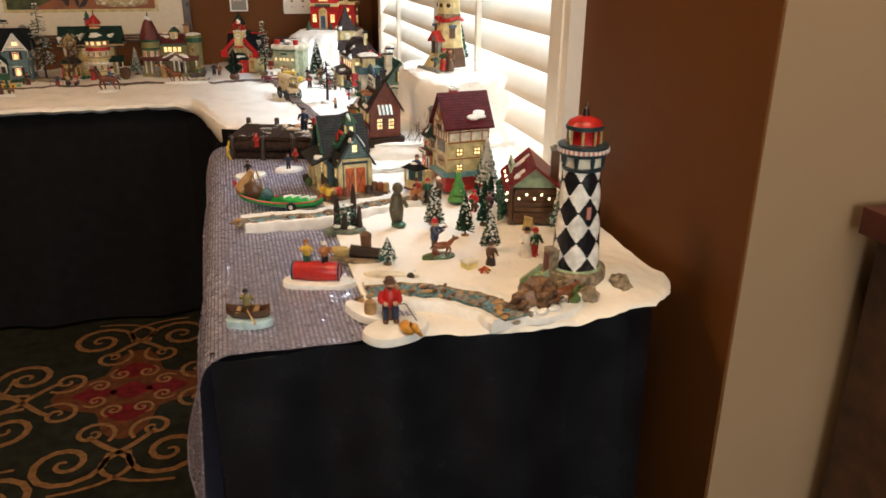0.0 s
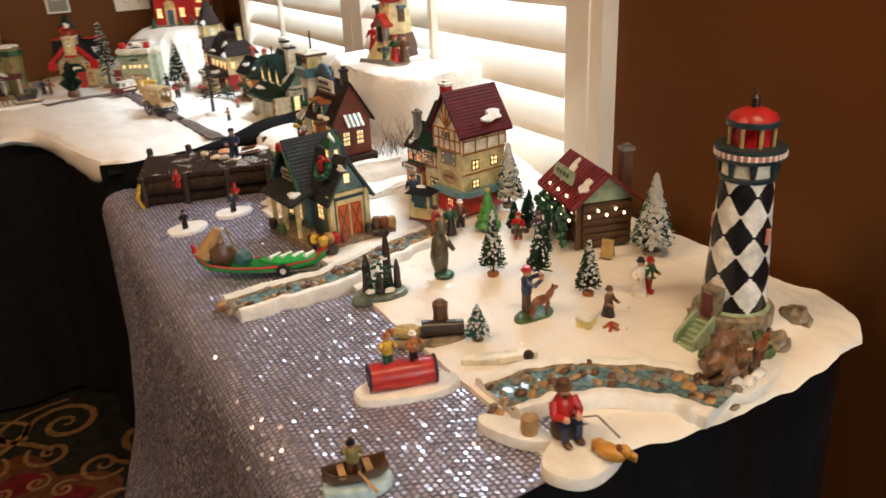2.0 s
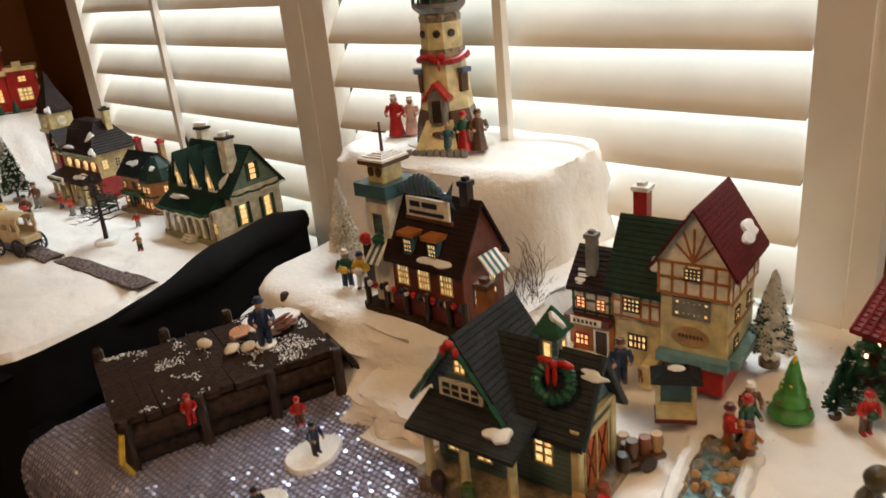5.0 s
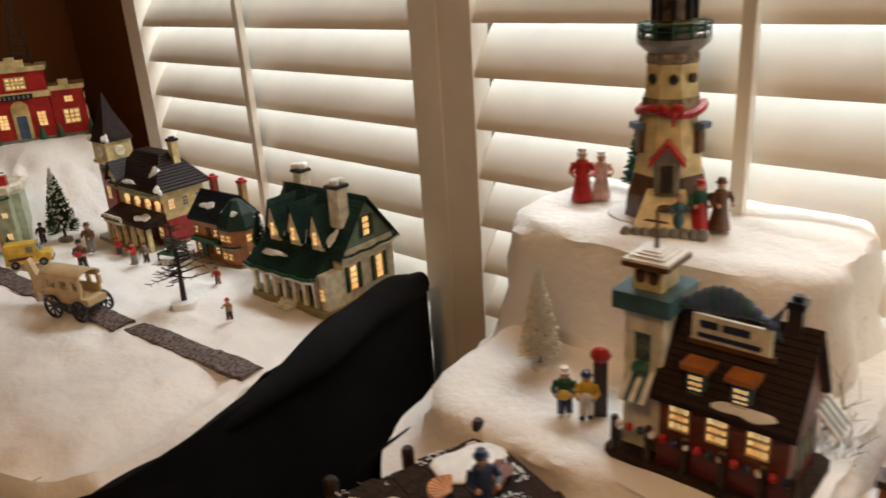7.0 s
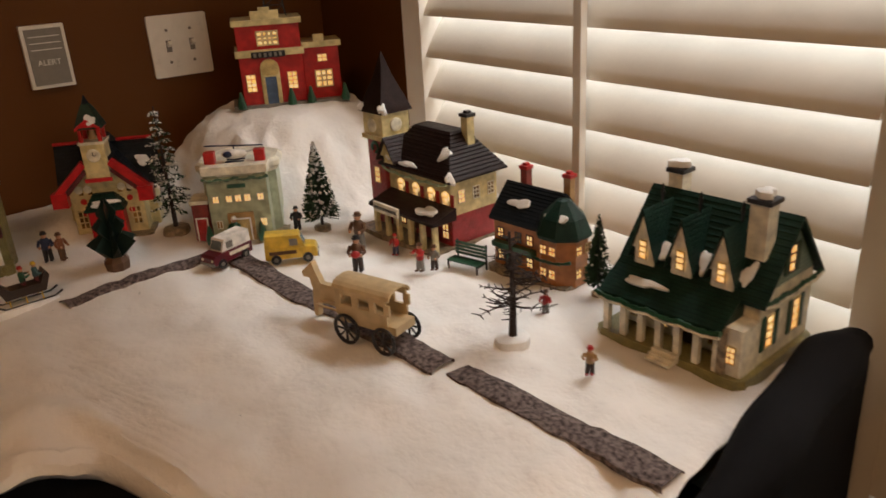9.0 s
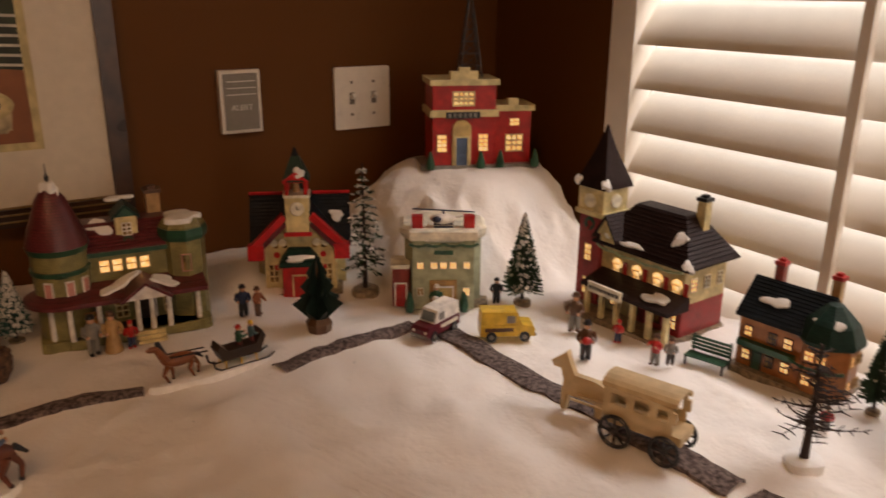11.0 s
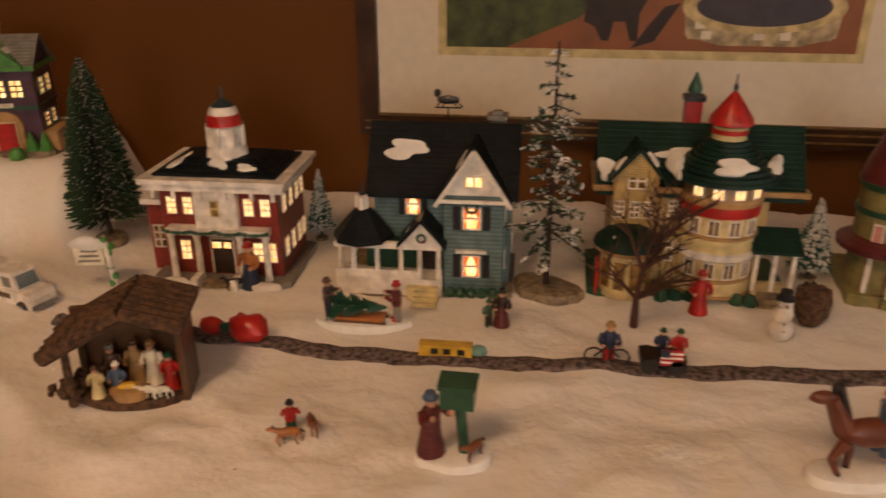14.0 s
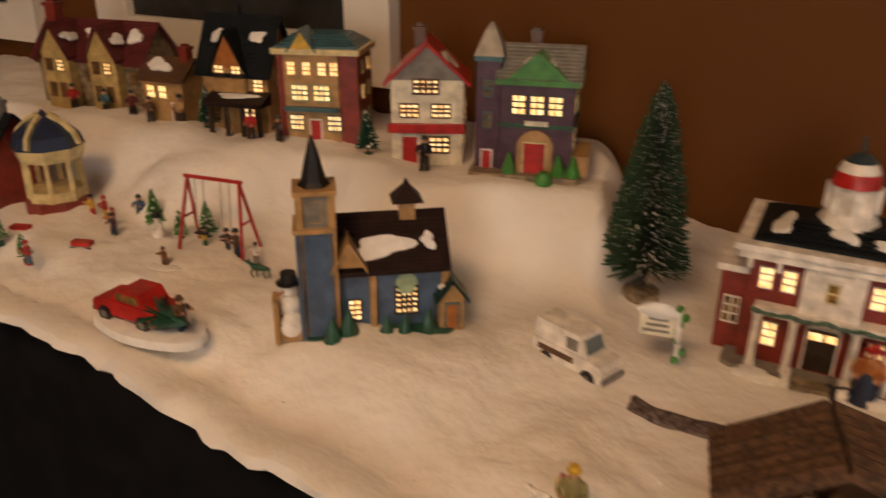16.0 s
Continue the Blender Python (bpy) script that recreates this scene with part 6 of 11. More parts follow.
def brick_store():
    h = House("brick_store", -1.705, 3.275, 0.862, 22, "red brick ceramic store with three storeys of lit windows", scale=(1.02, 1, 0.93))
    h.box("wall", -0.055, 0.055, -0.035, 0.045, -0.01, 0.125, BRICKM)
    h.box("front_face", -0.045, 0.03, -0.04, -0.0352, -0.01, 0.125, TAN)
    h.box("cornice", -0.06, 0.06, -0.045, 0.05, 0.125, 0.133, CREAM)
    h.hip(-0.055, 0.055, -0.038, 0.045, 0.133, 0.152, TEAL, 0, 0.5)
    h.gable(-0.034, -0.002, -0.043, -0.01, 0.133, 0.158, "y", TEAL, YEL, 0.004)
    h.wins("f", (-0.034, -0.013, 0.008, 0.024), 0.095, 0.010, 0.020, -0.0402, True, CREAM, 3, 2)
    h.wins("f", (-0.024, 0.006), 0.058, 0.022, 0.024, -0.0402, True, MINT, 3, 3)
    h.wins("f", (-0.03, 0.022), 0.014, 0.018, 0.024, -0.0402, True, TEAL, 3, 3)
    h.door(-0.004, -0.006, 0.014, 0.036, -0.0402, RED)
    h.box("awning", -0.045, 0.03, -0.05, -0.0403, 0.044, 0.05, TEAL)
    h.wins("r", (-0.012, 0.02), 0.095, 0.011, 0.020, 0.0552, (False, True), CREAM, 3, 2)
    h.wins("r", (-0.012, 0.02), 0.058, 0.011, 0.022, 0.0552, (True, False), CREAM, 3, 2)
    h.wins("r", (-0.012, 0.02), 0.018, 0.011, 0.022, 0.0552, False, CREAM, 3, 2)
    h.snow(0.02, 0.0, 0.147, 0.02, 0.012, seed=2)


brick_store()


def tavern():
    h = House("dark_roof_inn", -1.848, 3.27, 0.862, 14, "tan ceramic inn with steep charcoal roof and dark awning", scale=(1.05, 1, 0.95))
    h.box("wall", -0.05, 0.05, -0.035, 0.045, -0.01, 0.09, TAN)
    h.gable(-0.05, 0.05, -0.035, 0.045, 0.09, 0.16, "x", SLATE, ORANGE, 0.008)
    h.gable(-0.03, 0.02, -0.042, 0.01, 0.09, 0.142, "y", SLATE, ORANGE, 0.006)
    h.wins("f", (-0.018, 0.008), 0.075, 0.013, 0.020, -0.0422, True, BROWN, 3, 2)
    h.box("bay", -0.03, 0.02, -0.042, -0.0352, 0.05, 0.09, TAN)
    h.win("f", 0.036, 0.055, 0.014, 0.02, -0.0352, True, BROWN, 3, 2)
    h.porch(-0.03, 0.05, -0.065, -0.0352, -0.008, 0.038, 4, DBROWN, BROOF, 0.003, 0.006, 0.012)
    h.wins("f", (-0.036, 0.02), 0.008, 0.016, 0.022, -0.0352, (False, True), BROWN, 3, 2)
    h.snow(-0.02, -0.03, 0.135, 0.012, 0.012, 50, -30)
    h.snow(0.03, -0.01, 0.135, 0.012, 0.012, 55)
    h.snow(0.01, -0.05, 0.05, 0.025, 0.008, 20)
    h.turn("spire", -0.005, 0.005, [(0.006, 0.158), (0.001, 0.18)], SLATE, 6)
    h.wins("r", (0.0,), 0.06, 0.014, 0.02, 0.0502, True, BROWN, 3, 2)


tavern()


def small_cottage():
    h = House("tan_cottage", -1.975, 3.245, 0.862, 8, "small tan ceramic cottage with lit windows and snowy roof", scale=(1.0, 1, 1))
    h.box("wall", -0.038, 0.038, -0.03, 0.035, -0.012, 0.06, TAN)
    h.gable(-0.038, 0.038, -0.03, 0.035, 0.06, 0.084, "x", BROWN, TAN, 0.006)
    h.wins("f", (-0.02, 0.002), 0.03, 0.014, 0.02, -0.0302, True, CREAM, 2, 2)
    h.door(0.024, -0.006, 0.012, 0.03, -0.0302, BROWN)
    h.snow(-0.012, -0.015, 0.077, 0.022, 0.012, 38)
    h.chimney(0.028, 0.0, 0.07, 0.1, 0.014, BRICKM)


small_cottage()


def mansion():
    h = House("half_timber_mansion", -2.14, 3.26, 0.862, 10, "long stone ceramic mansion with maroon roofs and snow patches", scale=(1.1, 1, 1.1))
    h.box("wall", -0.1, 0.09, -0.04, 0.045, -0.012, 0.07, STONE)
    h.gable(-0.1, 0.09, -0.04, 0.045, 0.07, 0.115, "x", DRED, STONE, 0.008)
    for u in (-0.05, 0.035):
        h.box("bay", u - 0.024, u + 0.024, -0.06, -0.0402, -0.012, 0.075, OCHRE)
        h.gable(u - 0.024, u + 0.024, -0.06, 0.0, 0.075, 0.115, "y", DRED, OCHRE, 0.005)
        h.wins("f", (u - 0.01, u + 0.01), 0.05, 0.011, 0.018, -0.0602, (False, True), BROWN, 3, 2)
        h.wins("f", (u - 0.01, u + 0.01), 0.012, 0.011, 0.022, -0.0602, False, BROWN, 3, 2)
        h.snow(u + 0.018, -0.04, 0.098, 0.008, 0.014, 0, 45)
    h.wins("f", (-0.085, -0.005, 0.075), 0.035, 0.011, 0.02, -0.0402, False, BROWN, 3, 2)
    h.chimney(-0.09, 0.0, 0.08, 0.135, 0.018, BRICKM, BRICKM)
    h.snow(0.0, -0.02, 0.1, 0.018, 0.010, 45)
    h.snow(0.07, -0.02, 0.1, 0.014, 0.010, 45)


mansion()


def gazebo():
    h = House("bandstand", -1.99, 3.03, 0.77, 0, "cream octagonal ceramic bandstand with dark striped domed roof", "bandstand")
    h.turn("floor", 0, 0, [(0.042, -0.008), (0.042, 0.018)], BRICKM, 8, t=0.5, smooth=False)
    for a in range(8):
        h.turn("post", 0.036 * math.cos(a * 0.785), 0.036 * math.sin(a * 0.785), [(0.0035, 0.018), (0.003, 0.078)], CREAM, 6)
    h.turn("rail", 0, 0, [(0.038, 0.018), (0.038, 0.032), (0.034, 0.032)], CREAM, 8, smooth=False)
    h.turn("frieze", 0, 0, [(0.041, 0.074), (0.044, 0.084), (0.046, 0.092)], CREAM, 8, smooth=False)
    h.turn("roof", 0, 0, [(0.047, 0.092), (0.042, 0.108), (0.026, 0.122), (0.008, 0.13), (0.001, 0.14)], NAVY, 8, smooth=False)
    for a in range(4):
        g = Geo()
        t = a * 1.571 + 0.39
        for r0, z0, r1, z1 in ((0.046, 0.095, 0.041, 0.110), (0.041, 0.110, 0.026, 0.124), (0.026, 0.124, 0.008, 0.132)):
            g.tube((r0 * math.cos(t), r0 * math.sin(t), z0), (r1 * math.cos(t), r1 * math.sin(t), z1), 0.004, None, 0, 5)
        g.make("roof_stripe", CREAM, h.e)
    b = House("maroon_hall", -2.10, 3.02, 0.77, 0, "dark maroon ceramic hall with slate roof beside the bandstand")
    b.box("wall", -0.06, 0.05, -0.04, 0.045, -0.01, 0.075, BRICKM)
    b.gable(-0.06, 0.05, -0.04, 0.045, 0.075, 0.125, "x", SLATE, BRICKM, 0.006)
    b.wins("f", (-0.03, 0.0, 0.03), 0.02, 0.014, 0.03, -0.0402, False, CREAM)
    b.door(0.015, 0, 0.014, 0.036, -0.0402, DBROWN)
    b.chimney(0.03, 0.0, 0.1, 0.14, 0.014, GREY)


gazebo()


# ---- harbour houses ----
def tudor():
    h = House("tudor_brewery", 0.420, 1.458, 0.790, -83, "half-timbered ceramic brewery with maroon roof and green-roofed wing", scale=(0.92, 0.92, 0.9))
    # left shop, middle wing, tall right hall
    h.box("shop_wall", -0.098, -0.045, -0.035, 0.035, -0.01, 0.036, ORANGE)
    h.box("shop_upper", -0.096, -0.045, -0.03, 0.035, 0.044, 0.078, IVORY)
    h.box("shop_ledge", -0.102, -0.0452, -0.042, 0.036, 0.036, 0.044, DRED)
    h.gable(-0.096, -0.045, -0.03, 0.035, 0.078, 0.112, "x", BROOF, IVORY, 0.005)
    for u in (-0.094, -0.08, -0.066, -0.05):
        h.box("green_timber", u - 0.0015, u + 0.0015, -0.0312, -0.0302, 0.044, 0.078, GREEN)
    for z in (0.046, 0.06, 0.075):
        h.box("green_timber", -0.096, -0.0455, -0.0315, -0.0303, z, z + 0.003, GREEN)
    h.wins("f", (-0.084, -0.06), 0.052, 0.010, 0.014, -0.0316, True, RED, 3, 2)
    h.win("f", -0.082, 0.006, 0.016, 0.014, -0.0352, True, RED, 2, 3)
    h.door(-0.058, -0.004, 0.014, 0.032, -0.0352, DBROWN)
    h.box("shop_sign", -0.092, -0.055, -0.0445, -0.0422, 0.0365, 0.045, IVORY)
    for i in range(6):
        h.box("sign_bar", -0.088 + 0.005 * i, -0.085 + 0.005 * i, -0.0452, -0.0446, 0.039, 0.043, BLACK)
    h.chimney(-0.075, -0.02, 0.09, 0.135, 0.011, GREY, GREY)
    h.snow(-0.085, -0.022, 0.088, 0.010, 0.010, 45)
    h.box("mid_wall", -0.0448, 0.012, -0.03, 0.04, -0.01, 0.098, CREAM)
    h.box("mid_upper", -0.046, 0.012, -0.036, 0.04, 0.052, 0.092, IVORY)
    h.gable(-0.046, 0.014, -0.036, 0.045, 0.092, 0.155, "x", GROOF, IVORY, 0.006)
    for u in (-0.044, -0.034, -0.012, -0.002, 0.009):
        h.box("timber", u - 0.0013, u + 0.0013, -0.0372, -0.0362, 0.052, 0.092, ORANGE)
    for z in (0.053, 0.072, 0.089):
        h.box("timber", -0.046, 0.012, -0.0376, -0.0363, z, z + 0.0024, ORANGE)
    h.win("f", -0.022, 0.062, 0.018, 0.016, -0.0377, True, DBROWN, 3, 4)
    h.win("f", -0.018, 0.014, 0.02, 0.016, -0.0302, True, DBROWN, 2, 4)
    h.box("stair", 0.0, 0.014, -0.07, -0.0372, -0.01, 0.016, CREAM)
    h.chimney(-0.03, 0.012, 0.14, 0.186, 0.015, RED, WHT)
    h.snow(0.008, -0.015, 0.125, 0.012, 0.022, 52, 0, seed=3)
    h.box("hall_wall", 0.0125, 0.082, -0.045, 0.045, 0.026, 0.098, CREAM)
    h.box("hall_base", 0.016, 0.08, -0.048, 0.045, -0.012, 0.026, RED)
    h.box("hall_upper", 0.0105, 0.084, -0.049, 0.047, 0.098, 0.135, IVORY)
    h.gable(0.0105, 0.084, -0.049, 0.047, 0.135, 0.192, "y", MROOF, IVORY, 0.008)
    g = Geo()
    for x in (0.012, 0.026, 0.040, 0.055, 0.069, 0.082):
        g.box(x - 0.0013, x + 0.0013, -0.0502, -0.0492, 0.098, 0.135)
    for z in (0.098, 0.116, 0.133):
        g.box(0.0105, 0.084, -0.0505, -0.0493, z, z + 0.0026)
    for a in (-1.0, -0.5, 0, 0.5, 1.0):
        g.tube((0.047, -0.0495, 0.136), (0.047 + 0.022 * math.sin(a), -0.0495, 0.136 + 0.036 * math.cos(a)), 0.0013, None, 0, 4)
    g.make("timber_frame", ORANGE, h.e)
    g = Geo()
    for y in (-0.045, -0.02, 0.005, 0.03, 0.045):
        g.box(0.0842, 0.0852, y - 0.0013, y + 0.0013, 0.098, 0.135)
    for z in (0.094, 0.116, 0.133, 0.058):
        g.box(0.0822 if z < 0.09 else 0.0842, 0.0832 if z < 0.09 else 0.0854, -0.047, 0.046, z, z + 0.0026)
    g.make("timber_frame", ORANGE, h.e)
    h.win("f", 0.047, 0.118, 0.016, 0.012, -0.0507, True, DBROWN, 3, 4)
    h.win("f", 0.045, 0.074, 0.036, 0.018, -0.0452, True, GREY, 3, 6)
    h.wins("r", (-0.02, 0.02), 0.066, 0.014, 0.016, 0.0822, (True, True), DBROWN, 2, 2)
    h.wins("r", (0.0,), 0.119, 0.016, 0.012, 0.0856, (True,), DBROWN, 2, 4)
    h.wins("r", (-0.02,), 0.034, 0.014, 0.014, 0.0822, True, DBROWN, 2, 2)
    o = Geo().lathe([(0.02, 0), (0.02, 0.0012), (0.017, 0.0012), (0.017, 0.0006)], 22, sy=0.6).make("oval_sign", TAN, h.e)
    o.matrix_basis = pose(0.045, -0.0452, 0.05, 90, 0, 0)
    for i in range(7):
        h.box("sign_bar", 0.032 + 0.0038 * i, 0.0345 + 0.0038 * i, -0.0462, -0.0455, 0.0485, 0.0525, BROWN)
    AWN = glaze("pale_teal", (0.13, 0.26, 0.29))
    h.box("awning", 0.012, 0.086, -0.058, -0.0455, 0.022, 0.032, AWN)
    h.box("side_awning", 0.0825, 0.094, -0.045, 0.045, 0.022, 0.032, AWN)
    h.win("f", 0.05, 0.0, 0.014, 0.014, -0.0482, True, RED, 2, 3)
    h.snow(0.08, 0.02, 0.15, 0.010, 0.02, 0, 55, seed=5)


tudor()


CHESTN = glaze("russet", (0.20, 0.055, 0.03))


def boathouse():
    WSLATE = glaze("weathered_slate", (0.030, 0.033, 0.035), rough=0.6, spec=0.15, pattern="brick", pscale=85)
    h = House("boathouse", 0.2, 1.465, 0.778, 6, "grey-blue ceramic boathouse with charcoal roof, wreath and orange door")
    h.base(-0.062, 0.062, -0.072, 0.082, 0.004, STONE)
    # main wing, ridge across; door wing with its gable to the front
    h.box("wall", -0.03, 0.042, 0.008, 0.076, 0.004, 0.078, BLUE)
    h.gable(-0.032, 0.044, 0.004, 0.08, 0.078, 0.132, "x", WSLATE, BLUE, 0.009)
    h.box("door_wing_wall", -0.021, 0.037, -0.055, 0.0078, 0.004, 0.070, BLUE)
    h.gable(-0.021, 0.037, -0.055, 0.03, 0.070, 0.117, "y", WSLATE, BLUE, 0.009)
    for s in (-1, 1):
        g = Geo()
        g.tube((0.008 + s * 0.038, -0.0655, 0.058), (0.008, -0.0655, 0.119), 0.0022, None, 0, 4)
        g.make("bargeboard", DTEAL, h.e)
    for x in (-0.021, 0.037):
        h.box("corner_post", x - 0.0042, x + 0.0042, -0.0592, -0.0508, 0.0, 0.070, CREAM)
    h.box("beam", -0.0165, 0.0325, -0.0595, -0.0552, 0.066, 0.071, CREAM)
    h.box("teal_fascia", -0.0165, 0.0325, -0.0585, -0.0552, 0.0605, 0.0658, DTEAL)
    h.box("lintel", -0.014, 0.030, -0.0592, -0.0552, 0.054, 0.0602, CREAM)
    for u in (-0.0025, 0.0185):
        h.door(u, 0.004, 0.0185, 0.049, -0.0553, glaze("orange_door", (0.52, 0.11, 0.03)), frame=CREAM)
        for k in (-1, 1):
            Geo().tube((u - 0.007, -0.0572, 0.029 - 0.02 * k), (u + 0.007, -0.0572, 0.029 + 0.02 * k), 0.0009, None, 0, 4).make("door_brace", BROWN, h.e)
    h.box("door_glow", 0.0068, 0.0092, -0.0572, -0.0553, 0.006, 0.051, LIT)
    h.win("f", 0.008, 0.083, 0.009, 0.014, -0.0552, True, CREAM, 1, 1)
    # west side: lit window, sign on the gable, garland on the rakes
    h.win("l", -0.026, 0.028, 0.016, 0.026, -0.0212, True, CREAM)
    for y in (0.026, 0.056):
        h.win("l", y, 0.016, 0.014, 0.026, -0.0302, True, CREAM)
    h.box("side_sign", -0.0355, -0.0325, 0.02, 0.064, 0.074, 0.090, IVORY)
    for z in (0.0765, 0.083):
        for i in range(4):
            h.box("sign_bar", -0.0362, -0.0356, 0.024 + 0.0095 * i, 0.031 + 0.0095 * i, z, z + 0.0042, BLACK)
    h.win("l", 0.042, 0.098, 0.010, 0.012, -0.0322, True, CREAM, 2, 2)
    h.garland([(-0.043, -0.004, 0.068), (-0.043, 0.042, 0.131), (-0.043, 0.088, 0.068)], GREEN, 0.0026, 0.0)
    g = Geo().ell((-0.045, 0.042, 0.13), (0.004, 0.005, 0.004), 0, 7, 5).ell((-0.045, 0.036, 0.124), (0.003, 0.003, 0.005), 0, 6, 4).ell((-0.045, 0.048, 0.124), (0.003, 0.003, 0.005), 0, 6, 4)
    g.make("red_bow", RED, h.e, True)
    # porch with two columns under a shed roof
    for y in (-0.016, 0.03, 0.066):
        h.turn("column", -0.054, y, [(0.0048, 0.0), (0.0042, 0.004), (0.004, 0.052), (0.0052, 0.055)], CREAM, 8)
    Geo().add([(-0.068, -0.026, 0.054), (-0.0305, -0.026, 0.068), (-0.0305, 0.078, 0.068), (-0.068, 0.078, 0.054), (-0.068, -0.026, 0.058), (-0.0305, -0.026, 0.073), (-0.0305, 0.078, 0.073), (-0.068, 0.078, 0.058)],
              [(3, 2, 1, 0), (4, 5, 6, 7), (0, 1, 5, 4), (1, 2, 6, 5), (2, 3, 7, 6), (3, 0, 4, 7)]).make("porch_roof", WSLATE, h.e)
    h.snow(-0.052, -0.004, 0.0655, 0.008, 0.010, 0, -20, seed=1)
    h.snow(0.0, -0.06, 0.106, 0.004, 0.012, 0, -56, seed=5)
    h.snow(0.030, -0.022, 0.094, 0.012, 0.008, 0, 56, seed=2)
    # cupola on the door-wing ridge
    h.turn("cupola", 0.010, -0.02, [(0.0115, 0.098), (0.0115, 0.133)], BLUE, 4, t=0.5, smooth=False)
    h.win("f", 0.010, 0.112, 0.006, 0.014, -0.0283, True, CREAM, 1, 1)
    h.win("l", -0.02, 0.112, 0.006, 0.014, 0.0017, True, CREAM, 1, 1)
    h.turn("cupola_roof", 0.010, -0.02, [(0.018, 0.132), (0.016, 0.135), (0.001, 0.153)], GREEN, 4, t=0.5, smooth=False)
    h.snow(0.006, -0.026, 0.144, 0.003, 0.007, 45)
    h.chimney(0.036, 0.06, 0.10, 0.142, 0.012, ORANGE, BROWN)
    # wreath with a red bow, hung on the roof slope
    ring = []
    for i in range(33):
        a = i * 6.283 / 32
        ring.append((-0.016 + 0.0075 * math.sin(a), -0.034 + 0.0145 * math.cos(a), 0.1035 + 0.0115 * math.sin(a)))
    g = Geo()
    for i in range(32):
        g.tube(ring[i], ring[i + 1], 0.0042 + 0.0012 * (i % 2), 0.0054 - 0.0012 * (i % 2), 0, 7)
    wreath = g.make("roof_wreath", GREEN, h.e)
    g = Geo().ell((-0.014, -0.034, 0.1165), 0.0035, 0, 8, 5)
    for k in (-1, 1):
        g.ell((-0.012, -0.034 + 0.008 * k, 0.1175), (0.003, 0.0085, 0.0035), 0, 8, 5).ell((-0.019, -0.034 + 0.003 * k, 0.109), (0.0022, 0.0022, 0.009), 0, 6, 4)
    g.make("red_bow", RED, wreath, True)
    for i, (x, y, c) in enumerate(((-0.052, -0.05, BROWN), (-0.034, -0.062, TAN), (-0.026, -0.07, BROWN), (-0.012, -0.072, CHESTN), (0.03, -0.07, DBROWN), (0.046, -0.066, BROWN), (0.056, -0.058, TAN), (-0.066, 0.05, DBROWN), (-0.066, 0.02, GRAS))):
        Geo().lathe([(0.005, 0.0), (0.0068, 0.006), (0.0068, 0.011), (0.005, 0.016)], 9, (x, y, 0.003)).make("barrel" if i % 2 else "net_heap", c, h.e, True)


boathouse()


def cabin():
    BARN = glaze("barn_red", (0.20, 0.014, 0.018))
    h = House("tree_lot_cabin", 0.497, 1.222, 0.778, -106, "brown log ceramic cabin with red corrugated roof and tiny lights", scale=(0.9, 0.85, 0.9))
    h.box("wall", -0.062, 0.062, -0.04, 0.045, 0.0, 0.07, BROWN)
    h.gable(-0.062, 0.062, -0.05, 0.05, 0.072, 0.112, "x", BARN, MINT, 0.010)
    for i in range(16):
        u = -0.07 + 0.0093 * i
        Geo().tube((u, -0.06, 0.0695), (u, 0, 0.1175), 0.0014, None, 0, 4).make("roof_rib", BARN, h.e)
    for x in (-0.06, -0.02, 0.02, 0.06):
        h.box("log_post", x - 0.004, x + 0.004, -0.05, -0.042, 0.0, 0.075, BROWN)
    for k in range(6):
        h.box("log", -0.061, 0.061, -0.0425, -0.0402, 0.004 + 0.011 * k, 0.012 + 0.011 * k, BROWN)
        h.box("log", 0.0622, 0.0645, -0.039, 0.044, 0.004 + 0.011 * k, 0.012 + 0.011 * k, BROWN)
    h.snow(-0.02, -0.022, 0.1, 0.008, 0.024, 38, 0, seed=2)
    h.snow(0.05, -0.03, 0.094, 0.014, 0.012, 38, 0, seed=3)
    o = Geo().box(-0.035, 0.035, -0.003, 0.0, 0.0, 0.02).make("roof_sign", MINT, h.e, False, "pale green sign board")
    o.matrix_basis = pose(0.0, -0.045, 0.092, -18, 0, 0)
    for i in range(4):
        Geo().box(-0.024 + 0.012 * i, -0.016 + 0.012 * i, -0.0038, -0.0031, 0.007, 0.013).make("sign_bar", GREEN, o)
    h.chimney(0.045, 0.04, 0.08, 0.142, 0.016, BROWN, GREY)
    rnd = random.Random(4)
    for i in range(11):
        h.turn("bulb", -0.055 + 0.011 * i, -0.0535, [(0.0018, 0.040 + 0.018 * (i % 3)), (0.0018, 0.0435 + 0.018 * (i % 3))], BULB, 6)
    for i in range(5):
        h.turn("bulb", 0.0665, -0.03 + 0.015 * i, [(0.0018, 0.05 + 0.008 * (i % 2)), (0.0018, 0.0535 + 0.008 * (i % 2))], BULB, 6)
    for x, y in ((-0.055, -0.06), (-0.03, -0.058), (0.01, -0.06), (0.04, -0.062)):
        g = Geo()
        for k in range(9):
            g.ell((x + rnd.uniform(-0.01, 0.01), y + rnd.uniform(-0.006, 0.006), 0.008 + 0.006 * k), (0.008, 0.007, 0.006), 0, 7, 4, 0.5)
        g.make("leaning_tree", GREEN, h.e)


cabin()


